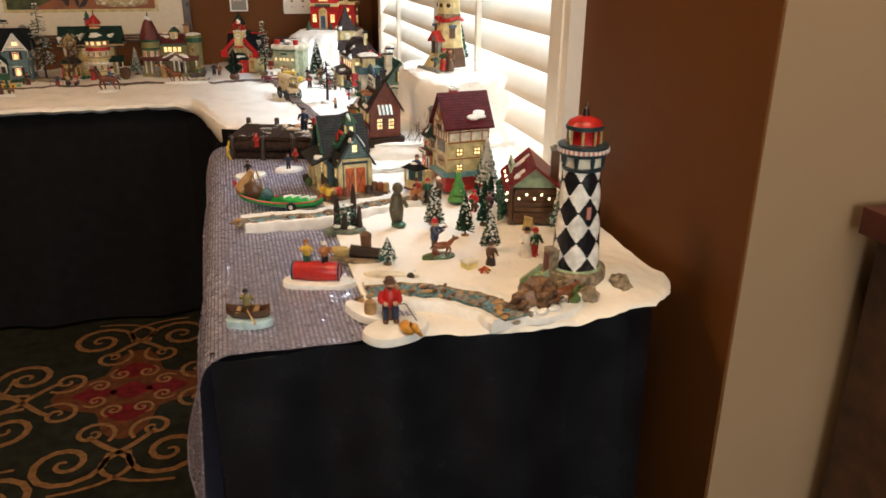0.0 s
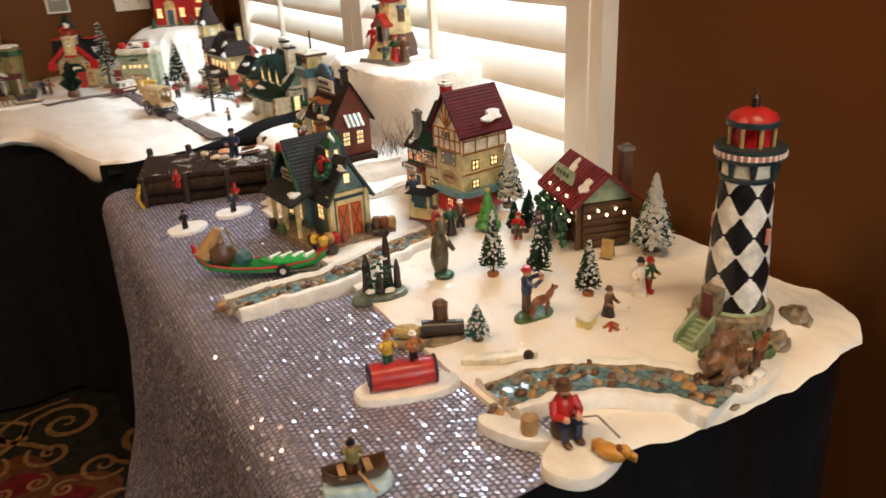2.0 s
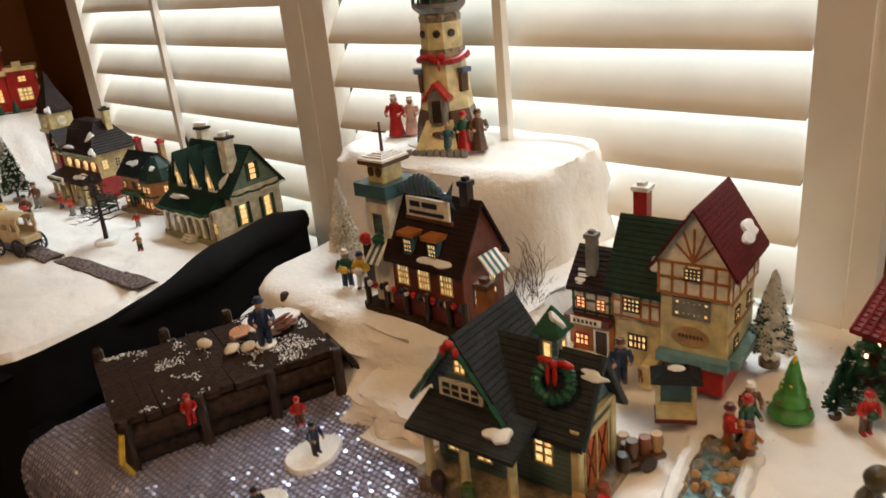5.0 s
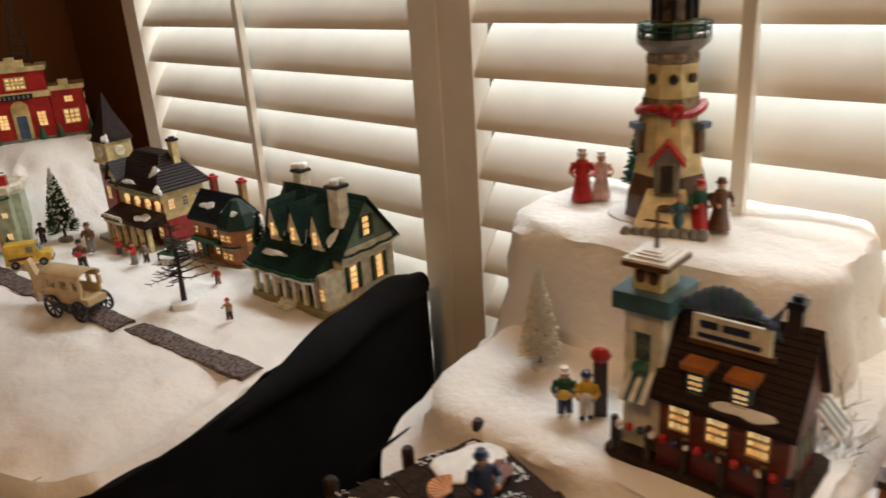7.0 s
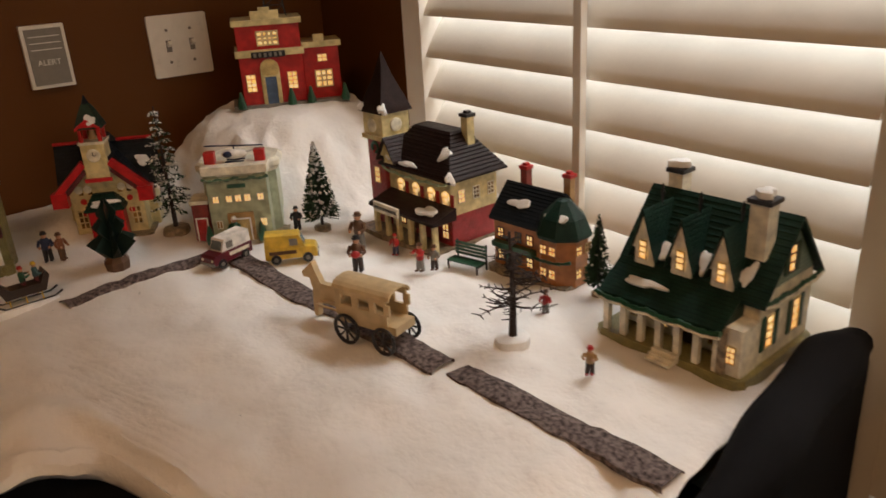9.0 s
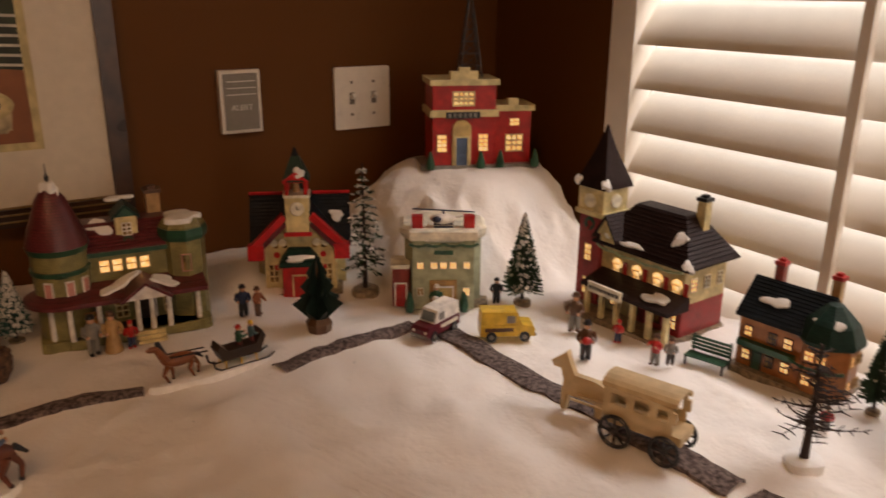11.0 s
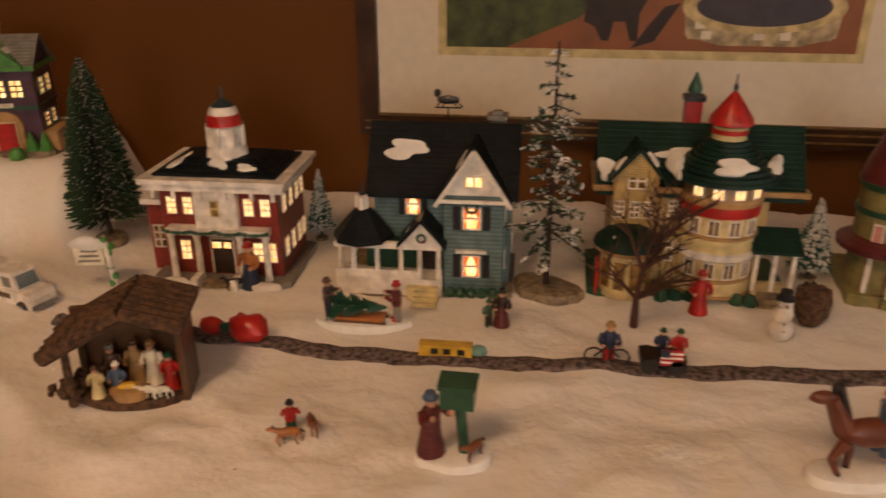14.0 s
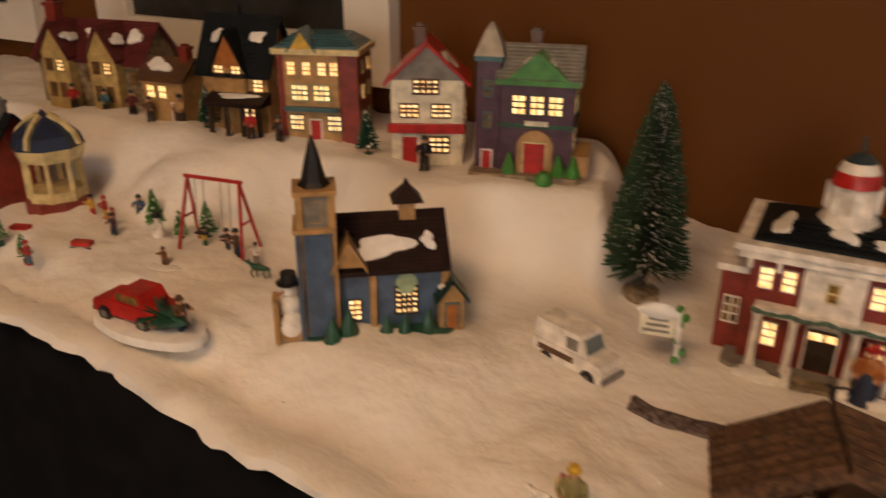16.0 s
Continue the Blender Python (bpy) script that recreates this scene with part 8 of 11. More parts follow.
for i, (x, y, s) in enumerate(((-1.815, 3.045, 1.25), (-1.757, 3.035, 0.9), (-1.73, 3.055, 1.15), (-1.885, 2.905, 0.6), (-1.865, 2.895, 0.75), (-1.94, 2.91, 1.0))):
    brush_tree(x, y, 0.772, 0.042 * s, 0.011 * s, "tiny bright green model tree on the playground snow", XMAS, 0.12, 260, GREEN, seed=20 + i)
def dead_pine(x, y, z, h, label, seed):
    """A leafless wire conifer: straight trunk with level, twiggy boughs."""
    e = thing("bare_tree", x, y, z, 0, label, "tree", "village trees")
    rnd = random.Random(seed)
    slab(blob_outline(h * 0.17, h * 0.13, 18, 0.12, seed), -0.004, 0.007).make("snow_foot", DUST, e, True)
    Geo().line([(0, 0, 0), (0.002, 0, h * 0.5), (-0.001, 0.001, h * 0.97)], 0.0048, 0, 8, 0.3).make("trunk", TWIG, e)
    b = Geo()
    for j in range(13):
        zz = h * (0.33 + 0.62 * j / 13)
        for k in range(3):
            a = rnd.uniform(0, 6.28)
            L = h * (0.36 - 0.26 * j / 13) * rnd.uniform(0.6, 1.1)
            p, d = Vector((0, 0, zz)), Vector((math.cos(a), math.sin(a), rnd.uniform(-0.15, 0.15)))
            for m in range(4):
                q = p + d * L / 4
                b.tube(p, q, 0.0016 * (1 - 0.2 * m), 0.0016 * (0.8 - 0.2 * m), 0, 5)
                for w in (-1, 1):
                    b.tube(q, q + Vector((-d.y * w + d.x * 0.5, d.x * w + d.y * 0.5, rnd.uniform(-0.2, 0.5))) * L * 0.2, 0.0009, 0.0004, 0, 4)
                p, d = q, (d + Vector((rnd.uniform(-0.3, 0.3), rnd.uniform(-0.3, 0.3), rnd.uniform(-0.15, 0.25)))).normalized()
    tagged(b.make("branch_spray", TWIG, e), kind="stuff")


dead_pine(0.295, 2.48, 0.757, 0.135, "leafless dark wire tree on a snowy foot", 6)
bare_tree(-0.555, 3.066, 0.757, 0.14, "leafless brown wire tree beside the road", 9, mat("red_brown_twig", (0.06, 0.022, 0.014), rough=0.7, bump=0.4), 0.55, False)
bare_tree(0.405, 1.618, 0.79, 0.08, "clump of pale bare birch twigs", 12, BIRCH, 0.4, False, 0, 6)
bare_tree(0.372, 1.60, 0.79, 0.062, "clump of dark bare twigs", 15, TWIG, 0.35, False, 0, 6)


def decorated_tree():
    e = thing("christmas_tree", 0.392, 1.32, 0.776, 0, "bright green ceramic Christmas tree with baubles and star", "tree")
    for i in range(4):
        Geo().lathe([(0.020 - 0.0042 * i, 0.006 + 0.0125 * i), (0.018 - 0.004 * i, 0.011 + 0.0125 * i), (0.006 - 0.001 * i, 0.022 + 0.0125 * i)], 14).make("bough_tier", XMAS, e, True)
    Geo().lathe([(0.005, 0), (0.005, 0.008)], 8).make("trunk", BROWN, e)
    rnd = random.Random(3)
    for i in range(18):
        t, a = rnd.random() * 0.9, i * 2.4
        r = 0.0195 * (1 - t)
        Geo().ell((r * math.cos(a), r * math.sin(a), 0.012 + 0.045 * t), 0.0016, 0, 6, 4).make("bauble", (RED, YEL, WHT)[i % 3], e)
    Geo().ell((0, 0, 0.060), (0.0045, 0.002, 0.0045)).make("star", YEL, e)


decorated_tree()
e = thing("metal_tree", 0.018, 3.04, 0.757, 10, "dark green folded-metal tree with upswept star points", "tree")
for k, (r, z) in enumerate(((0.036, 0.03), (0.024, 0.055), (0.015, 0.074))):
    g = Geo()
    for i in range(7):
        a, b, c = i * 0.8976, i * 0.8976 + 0.45, i * 0.8976 - 0.45
        g.add([(r * math.cos(a), r * math.sin(a), z + 0.010), (r * 0.4 * math.cos(b), r * 0.4 * math.sin(b), z - 0.012), (0, 0, z + 0.034), (r * 0.4 * math.cos(c), r * 0.4 * math.sin(c), z - 0.012)], [(0, 1, 2), (0, 2, 3), (0, 3, 1)])
    g.make("leaf_tier", mat("dark_tin", (0.012, 0.028, 0.022), rough=0.35, metal=0.5), e)
Geo().lathe([(0.017, -0.003), (0.019, 0.01), (0.012, 0.02), (0.006, 0.03), (0.004, 0.09), (0.001, 0.1)], 8).make("trunk", BROWN, e)


# ---- small painted figures: each one plain moulded shape ----
def figure(x, y, z, h, rz=0, coat=RED, legs=NAVY, hat=BLACK, label="", category="figurine", base=None, name="figurine", arm=0.0, skirt=False, carry=None, group="village figures"):
    g = Geo()
    s = h * 0.93
    if base:
        g.lathe([(0.2, 0.0), (0.21, 0.03), (0.18, 0.05)], 14, (0, 0, 0), 4)
    z0 = 0.04 if base else 0.0
    if skirt:
        g.lathe([(0.21, z0), (0.19, z0 + 0.12), (0.12, 0.5), (0.11, 0.55)], 10, (0, 0, 0), 1)
    else:
        for k in (-1, 1):
            g.tube((k * 0.075, 0.03 * k, z0 + 0.02), (k * 0.06, 0, 0.48), 0.065, 0.08, 1, 7)
            g.ell((k * 0.075, 0.03 * k - 0.05, z0 + 0.035), (0.06, 0.11, 0.04), 3, 7, 4)
    g.lathe([(0.13, 0.40), (0.15, 0.46), (0.135, 0.58), (0.15, 0.70), (0.10, 0.77), (0.05, 0.79)], 10, (0, 0, 0), 0, sy=0.75)
    for k in (-1, 1):
        sh = Vector((k * 0.15, 0, 0.71))
        el = sh + Vector((k * 0.06, -0.05 - 0.08 * arm, -0.16 + 0.1 * arm))
        ha = el + Vector((-k * 0.07, -0.16, -0.03 + 0.16 * arm))
        g.tube(sh, el, 0.055, 0.05, 0, 6).tube(el, ha, 0.05, 0.04, 0, 6).ell(ha, 0.045, 2, 6, 4)
    g.ell((0, -0.01, 0.86), (0.085, 0.09, 0.10), 2, 10, 7)
    g.lathe([(0.115, 0.90), (0.115, 0.915), (0.085, 0.92), (0.075, 0.99), (0.02, 1.0)], 10, (0, 0, 0), 3)
    if carry:
        g.ell((0.0, -0.22, 0.55), (0.13, 0.09, 0.10), 5, 8, 5)
    g.v = [(a * s, b * s, c * s) for a, b, c in g.v]
    ob = g.make(name, [coat, legs, SKIN, hat, base or DUST, carry or BROWN], None, True)
    ob.matrix_basis = pose(x, y, z, 0, 0, rz)
    return tagged(ob, label, category, group)


def animal(x, y, z, L, rz, mt, label, category, dark=BLACK, legs=True, neck=0.5):
    """A small four-legged figurine, moulded in one piece; L: body length, head towards -x of its own frame."""
    g = Geo()
    g.ell((0, 0, 0.62), (0.5, 0.17, 0.2), 0, 12, 7)
    g.tube((-0.38, 0, 0.68), (-0.62, 0, 0.68 + neck * 0.6), 0.15, 0.09, 0, 8)
    g.ell((-0.72, 0, 0.70 + neck * 0.58), (0.18, 0.08, 0.09), 0, 8, 6)
    g.ell((-0.60, 0, 0.80 + neck * 0.62), (0.05, 0.06, 0.08), 1, 6, 4)
    for k, (px, dx) in enumerate(((-0.36, -0.14), (-0.3, 0.1), (0.34, -0.1), (0.4, 0.16))):
        s = 0.08 if k % 2 else -0.08
        g.tube((px, s, 0.55), (px + dx, s, 0.28), 0.085, 0.05, 0, 6).tube((px + dx, s, 0.28), (px + dx * 0.5 + 0.05, s, 0.03), 0.05, 0.035, 0, 6).ell((px + dx * 0.5 + 0.05, s, 0.03), 0.05, 1, 6, 4)
    g.tube((0.48, 0, 0.68), (0.66, 0, 0.5), 0.06, 0.03, 1, 6)
    if neck > 0.4:
        g.tube((-0.36, 0, 0.84), (-0.56, 0, 0.86 + neck * 0.6), 0.05, 0.06, 1, 5)
    g.v = [(a * L, b * L, c * L) for a, b, c in g.v]
    ob = g.make("animal_figurine", [mt, dark], None, True)
    ob.matrix_basis = pose(x, y, z, 0, 0, rz)
    return tagged(ob, label, category, "village figures")


def patch(x, y, z, rx, ry, rz, mt, label, seed, th=0.006, name="snow_drift", category="snow"):
    ob = slab(blob_outline(rx, ry, 26, 0.07, seed), -0.004, th).make(name, mt, None, True)
    ob.matrix_basis = pose(x, y, z, 0, 0, rz)
    return tagged(ob, label, category)


CHEST = glaze("chestnut", (0.20, 0.065, 0.025))
BAY = glaze("bay_brown", (0.13, 0.035, 0.018))

# along the long table
figure(-0.262, 3.118, 0.757, 0.06, 5, GREY, GREY, BLACK, "painted man figurine in grey coat outside the olive house")
figure(-0.238, 3.116, 0.757, 0.06, -5, TAN, TAN, BROWN, "painted woman figurine in long tan coat", skirt=True)
figure(-0.216, 3.114, 0.757, 0.042, -8, RED, NAVY, RED, "small painted child figurine in red coat")
figure(-0.484, 3.108, 0.757, 0.054, 0, RED, RED, RED, "painted Santa figurine in long red robe", skirt=True)
figure(-0.056, 3.14, 0.757, 0.052, -20, NAVY, BLACK, BLACK, "painted figurine in dark coat near the schoolhouse")
figure(-0.038, 3.13, 0.757, 0.048, 30, CHEST, BROWN, BROWN, "painted figurine holding a brown cello")


def snowman(x, y, z, s, label):
    g = Geo().ell((0, 0, 0.24 * s), 0.26 * s, 0, 12, 8).ell((0, 0, 0.58 * s), 0.19 * s, 0, 12, 8).ell((0, 0, 0.82 * s), 0.14 * s, 0, 10, 7)
    g.lathe([(0.2 * s, 0.92 * s), (0.2 * s, 0.94 * s), (0.13 * s, 0.95 * s), (0.12 * s, 1.1 * s)], 10, (0, 0, 0), 1)
    g.tube((0, -0.12 * s, 0.82 * s), (0, -0.26 * s, 0.80 * s), 0.03 * s, 0.005 * s, 2)
    for k in range(3):
        g.ell((0, -0.24 * s + 0.04 * s * k, (0.3 + 0.14 * k) * s), 0.022 * s, 1, 6, 4)
    ob = g.make("snowman_figurine", [WHT, BLACK, ORANGE], None, True)
    ob.matrix_basis = pose(x, y, z)
    return tagged(ob, label, "figurine", "village figures")


snowman(-0.412, 3.06, 0.757, 0.05, "small painted snowman with black top hat")
snowman(-1.78, 3.02, 0.772, 0.032, "tiny painted snowman on the playground")
snowman(-1.475, 2.915, 0.772, 0.062, "slim painted snowman beside the chapel steps")
g = Geo().lathe([(0.010, 0.0), (0.017, 0.012), (0.019, 0.03), (0.013, 0.04)], 12)
for i in range(9):
    g.ell((0.013 * math.cos(i * 0.7), 0.013 * math.sin(i * 0.7), 0.036), (0.006, 0.005, 0.006), 0, 6, 4, 0.4)
ob = g.make("twig_basket", BARK, None, True)
ob.matrix_basis = pose(-0.372, 3.10, 0.757)
tagged(ob, "brown heart-shaped twig basket standing in the snow", "basket")
patch(-0.838, 3.034, 0.757, 0.05, 0.02, 2, DUST, "snowy oval base of the tree-carrying group", 4)
figure(-0.875, 3.036, 0.762, 0.048, 80, PURPLE, NAVY, BROWN, "painted boy figurine pulling a sled", arm=0.6)
figure(-0.80, 3.034, 0.762, 0.05, -80, DRED, GREY, RED, "painted girl figurine in maroon coat carrying a tree", arm=0.6)
e = thing("cut_tree_on_sled", -0.838, 3.03, 0.763, 0, "cut green tree lying on a small wooden sled", "sled")
Geo().box(-0.026, 0.026, -0.009, 0.009, 0.003, 0.006).make("sled_deck", ORANGE, e)
for s in (-1, 1):
    Geo().box(-0.028, 0.028, s * 0.008 - 0.001, s * 0.008 + 0.001, 0, 0.003).make("runner", BROWN, e)
g = Geo()
_r = random.Random(8)
for i in range(160):
    t = _r.random()
    a = _r.uniform(0, 6.28)
    r = 0.016 * (1 - t) + 0.003
    p = Vector((-0.028 + 0.056 * t, 0, 0.016))
    q = p + Vector((-0.006, r * math.cos(a), r * math.sin(a)))
    g.tube(p, q, 0.0018, 0.0008, 0, 3)
tagged(g.make("fir_spray", GREEN, e), kind="stuff")
figure(-0.692, 3.05, 0.757, 0.046, 0, DBROWN, DRED, BLACK, "dark painted carol singer figurine with open book", skirt=True)
figure(-0.705, 3.046, 0.757, 0.034, 20, GREEN, DBROWN, GREEN, "small painted carol singer figurine in green")
# posting a letter
patch(-0.712, 2.828, 0.757, 0.032, 0.018, 10, DUST, "snowy base of the mailbox group", 6)
figure(-0.73, 2.826, 0.761, 0.062, 40, DRED, DRED, DBLUE, "painted woman figurine in maroon cloak reaching up", skirt=True, arm=1.0)
e = thing("mailbox", -0.708, 2.83, 0.761, 0, "dark green painted mailbox on a leaning post", "mailbox")
Geo().tube((0.004, 0, 0), (0.0, 0, 0.05), 0.0045, None, 0, 8).make("post", GREEN, e)
Geo().box(-0.014, 0.012, -0.010, 0.010, 0.046, 0.064).box(-0.016, 0.014, -0.012, 0.012, 0.064, 0.067).make("letter_box", GREEN, e)
animal(-0.695, 2.824, 0.761, 0.02, 60, CHEST, "small brown dog figurine beside the mailbox", "dog", neck=0.4)
# seated child and dogs
figure(-0.852, 2.846, 0.752, 0.036, 200, RED, GREEN, BLACK, "small painted child figurine in red sitting in the snow")
animal(-0.832, 2.842, 0.757, 0.02, 120, CHEST, "tiny brown dog figurine", "dog", neck=0.4)
animal(-0.848, 2.828, 0.755, 0.02, 20, ORANGE, "tiny orange-brown dog figurine lying down", "dog", neck=0.2)
# rider
patch(-0.408, 2.85, 0.757, 0.036, 0.017, 8, DUST, "snowy oval base under the horse and rider", 9)
animal(-0.40, 2.85, 0.761, 0.06, 8, BAY, "painted galloping bay horse figurine", "horse", neck=0.75)
figure(-0.392, 2.852, 0.778, 0.062, 98, DBLUE, DBLUE, RED, "painted rider figurine in blue jacket and red cap", arm=0.4)
# sleigh
patch(-0.148, 2.985, 0.757, 0.075, 0.017, 5, DUST, "long snowy base under the horse-drawn sleigh", 12)
animal(-0.187, 2.982, 0.762, 0.042, 6, CHEST, "painted chestnut horse figurine in harness", "horse", neck=0.7)
e = thing("model_sleigh", -0.115, 2.988, 0.762, 6, "dark painted sleigh with curved runners and gold scrolls", "sleigh")
for s in (-1, 1):
    g = Geo().line([(-0.036, s * 0.011, 0.016), (-0.034, s * 0.011, 0.006), (-0.026, s * 0.011, 0.001), (0.035, s * 0.011, 0.001), (0.045, s * 0.011, 0.006)], 0.0013)
    g.make("runner", BLACK, e)
    Geo().line([(-0.04, s * 0.006, 0.030), (-0.085, s * 0.006, 0.034)], 0.001).make("shaft", BLACK, e)
    for x in (-0.02, 0.0, 0.02):
        Geo().tube((x, s * 0.011, 0.001), (x, s * 0.009, 0.012), 0.001).make("strut", YEL, e)
g = Geo().prism([(-0.03, 0.026), (-0.024, 0.012), (0.026, 0.012), (0.034, 0.032), (0.03, 0.04), (0.022, 0.024), (-0.016, 0.024), (-0.026, 0.034)], -0.011, 0.011)
g.v = [(a, c, b) for a, b, c in g.v]
g.make("sleigh_body", DBROWN, e)
figure(-0.112, 2.99, 0.775, 0.04, 90, GREEN, DRED, RED, "painted sleigh driver figurine in green coat", arm=0.5)
figure(-0.095, 2.992, 0.778, 0.038, 90, TEAL, DRED, YEL, "painted passenger figurine in teal coat")
# parade wagon
e = thing("parade_wagon", -0.545, 2.985, 0.759, 0, "dark little parade wagon hung with a striped flag", "wagon")
Geo().box(-0.012, 0.03, -0.011, 0.011, 0.008, 0.016).make("wagon_bed", DBROWN, e)
for x in (-0.004, 0.022):
    for s in (-1, 1):
        o = Geo().lathe([(0.008, -0.001), (0.008, 0.001)], 14).make("wheel", BLACK, e)
        o.matrix_basis = pose(x, s * 0.0125, 0.008, 90, 0, 0)
g = Geo()
for k in range(7):
    g.box(0.006, 0.026, -0.0135, -0.0120, 0.010 + 0.0024 * k, 0.0124 + 0.0024 * k, k % 2)
g.box(0.006, 0.014, -0.0139, -0.0136, 0.019, 0.0268, 2)
g.make("flag_cloth", [RED, WHT, NAVY], e)
figure(-0.537, 2.988, 0.768, 0.034, 0, NAVY, NAVY, GREEN, "tiny painted figurine in navy riding the wagon")
figure(-0.522, 2.985, 0.768, 0.036, 0, RED, NAVY, GREEN, "tiny painted figurine in red riding the wagon")
figure(-0.585, 2.99, 0.757, 0.048, 0, NAVY, RED, TAN, "painted figurine on a dark bicycle beside the road")
g = Geo()
for x in (-0.012, 0.012):
    for i in range(16):
        a, b = i * 0.3927, (i + 1) * 0.3927
        g.tube((x + 0.009 * math.cos(a), 0, 0.009 + 0.009 * math.sin(a)), (x + 0.009 * math.cos(b), 0, 0.009 + 0.009 * math.sin(b)), 0.001, None, 0, 5)
g.line([(-0.012, 0, 0.009), (0, 0, 0.02), (0.012, 0, 0.009)], 0.001)
ob = g.make("model_bicycle", BLACK, None)
ob.matrix_basis = pose(-0.587, 2.982, 0.759)
tagged(ob, "tiny black model bicycle", "bicycle")


def car(x, y, z, rz, L, body, roof, label, van=False, name="model_car", trim=None, open_bed=False):
    """A die-cast car; its nose towards +x of its own frame."""
    e = thing(name, x, y, z, rz, label, "vehicle", "model vehicles")
    w, hh = L * 0.2, L * 0.36 if van else L * 0.3
    prof = [(-0.5, 0.10), (0.5, 0.10), (0.5, 0.22), (0.46, 0.27), (0.2, 0.29), (-0.5, 0.29)] if not van else [(-0.5, 0.10), (0.5, 0.10), (0.5, 0.24), (0.46, 0.30), (0.26, 0.32), (-0.5, 0.32)]
    cab = [(-0.36, 0.285), (0.22, 0.285), (0.08, 0.44), (-0.26, 0.45)] if not van else [(-0.5, 0.315), (0.27, 0.315), (0.17, 0.56), (-0.48, 0.58)]
    for nm, pr, ww, mt in (("body", prof, w, body), ("cabin", cab, w * 0.9, roof)):
        g = Geo().prism([(a * L, b * L) for a, b in pr][::-1], -ww, ww)
        g.v = [(a, c, b) for a, b, c in g.v]
        o = g.make(nm, mt, e)
        if nm == "cabin":
            for s in (-1, 1):
                for a, b in (((-0.24, -0.06), (-0.04, 0.1)) if not van else ((-0.02, 0.14),)):
                    Geo().box(a * L, b * L, s * (ww + 0.0004) - 0.0003, s * (ww + 0.0004) + 0.0003, (0.31 if not van else 0.36) * L, (0.41 if not van else 0.5) * L).make("side_window", DIM if not van else GREY, o)
            pts = [(0.215, 0.3), (0.105, 0.42)] if not van else [(0.262, 0.35), (0.195, 0.52)]
            (ax, az), (bx, bz) = pts
            Geo().add([(ax * L + 0.0006, -ww * 0.85, az * L), (ax * L + 0.0006, ww * 0.85, az * L), (bx * L + 0.0006, ww * 0.8, bz * L), (bx * L + 0.0006, -ww * 0.8, bz * L)], [(0, 1, 2, 3)]).make("windscreen", mat("blue_grey_glass", (0.16, 0.20, 0.22), rough=0.15), o)
    for px in (-0.3, 0.31):
        for s in (-1, 1):
            o = Geo().lathe([(0.1 * L, -0.02 * L), (0.1 * L, 0.02 * L), (0.05 * L, 0.024 * L)], 14).make("tyre", BLACK, e)
            o.matrix_basis = pose(px * L, s * w, 0.1 * L, -90 * s, 0, 0)
            Geo().lathe([(0.05 * L, 0.02 * L), (0.045 * L, 0.027 * L)], 10).make("hub", GREY, o)
    for s in (-1, 1):
        Geo().ell((0.5 * L, s * w * 0.7, 0.21 * L), 0.03 * L, 0, 8, 5).make("headlamp", IVORY, e)
    Geo().box(0.5 * L, 0.525 * L, -w, w, 0.1 * L, 0.15 * L).make("bumper", GREY, e)
    if trim:
        for s in (-1, 1):
            Geo().box(-0.42 * L, 0.1 * L, s * (w + 0.0005) - 0.0004, s * (w + 0.0005) + 0.0004, 0.2 * L, 0.27 * L).make("side_stripe", trim, e)
    return e


car(0.148, 2.94, 0.757, 200, 0.072, glaze("maroon_paint", (0.11, 0.012, 0.02)), WHT, "maroon and white model delivery van on the road", True, trim=IVORY)
car(0.222, 2.878, 0.757, -28, 0.074, YEL, YEL, "mustard yellow model delivery truck with brown side panel", True, trim=BROWN)
car(-1.222, 3.02, 0.758, -18, 0.08, WHT, WHT, "white model delivery van half buried in snow", True, trim=BROWN)
car(-1.625, 2.858, 0.775, 182, 0.085, RED, RED, "red model station wagon towing a tree, on a snowy base")
patch(-1.605, 2.855, 0.772, 0.066, 0.03, 5, DUST, "snowy oval base under the red car", 14)
g = Geo()
for i in range(150):
    t, a = _r.random(), _r.uniform(0, 6.28)
    r = 0.018 * (1 - t) + 0.004
    p = Vector((-0.02 + 0.04 * t, 0, 0.018))
    g.tube(p, p + Vector((-0.006, r * math.cos(a), r * 0.8 * math.sin(a))), 0.0018, 0.0008, 0, 3)
ob = g.make("bundled_tree", GREEN, None)
ob.matrix_basis = pose(-1.567, 2.852, 0.776)
tagged(ob, "cut green tree tied behind the red car", "tree", "", "stuff")
figure(-1.567, 2.862, 0.774, 0.044, 90, BROWN, NAVY, BROWN, "small painted figurine in brown beside the cut tree", arm=0.5)


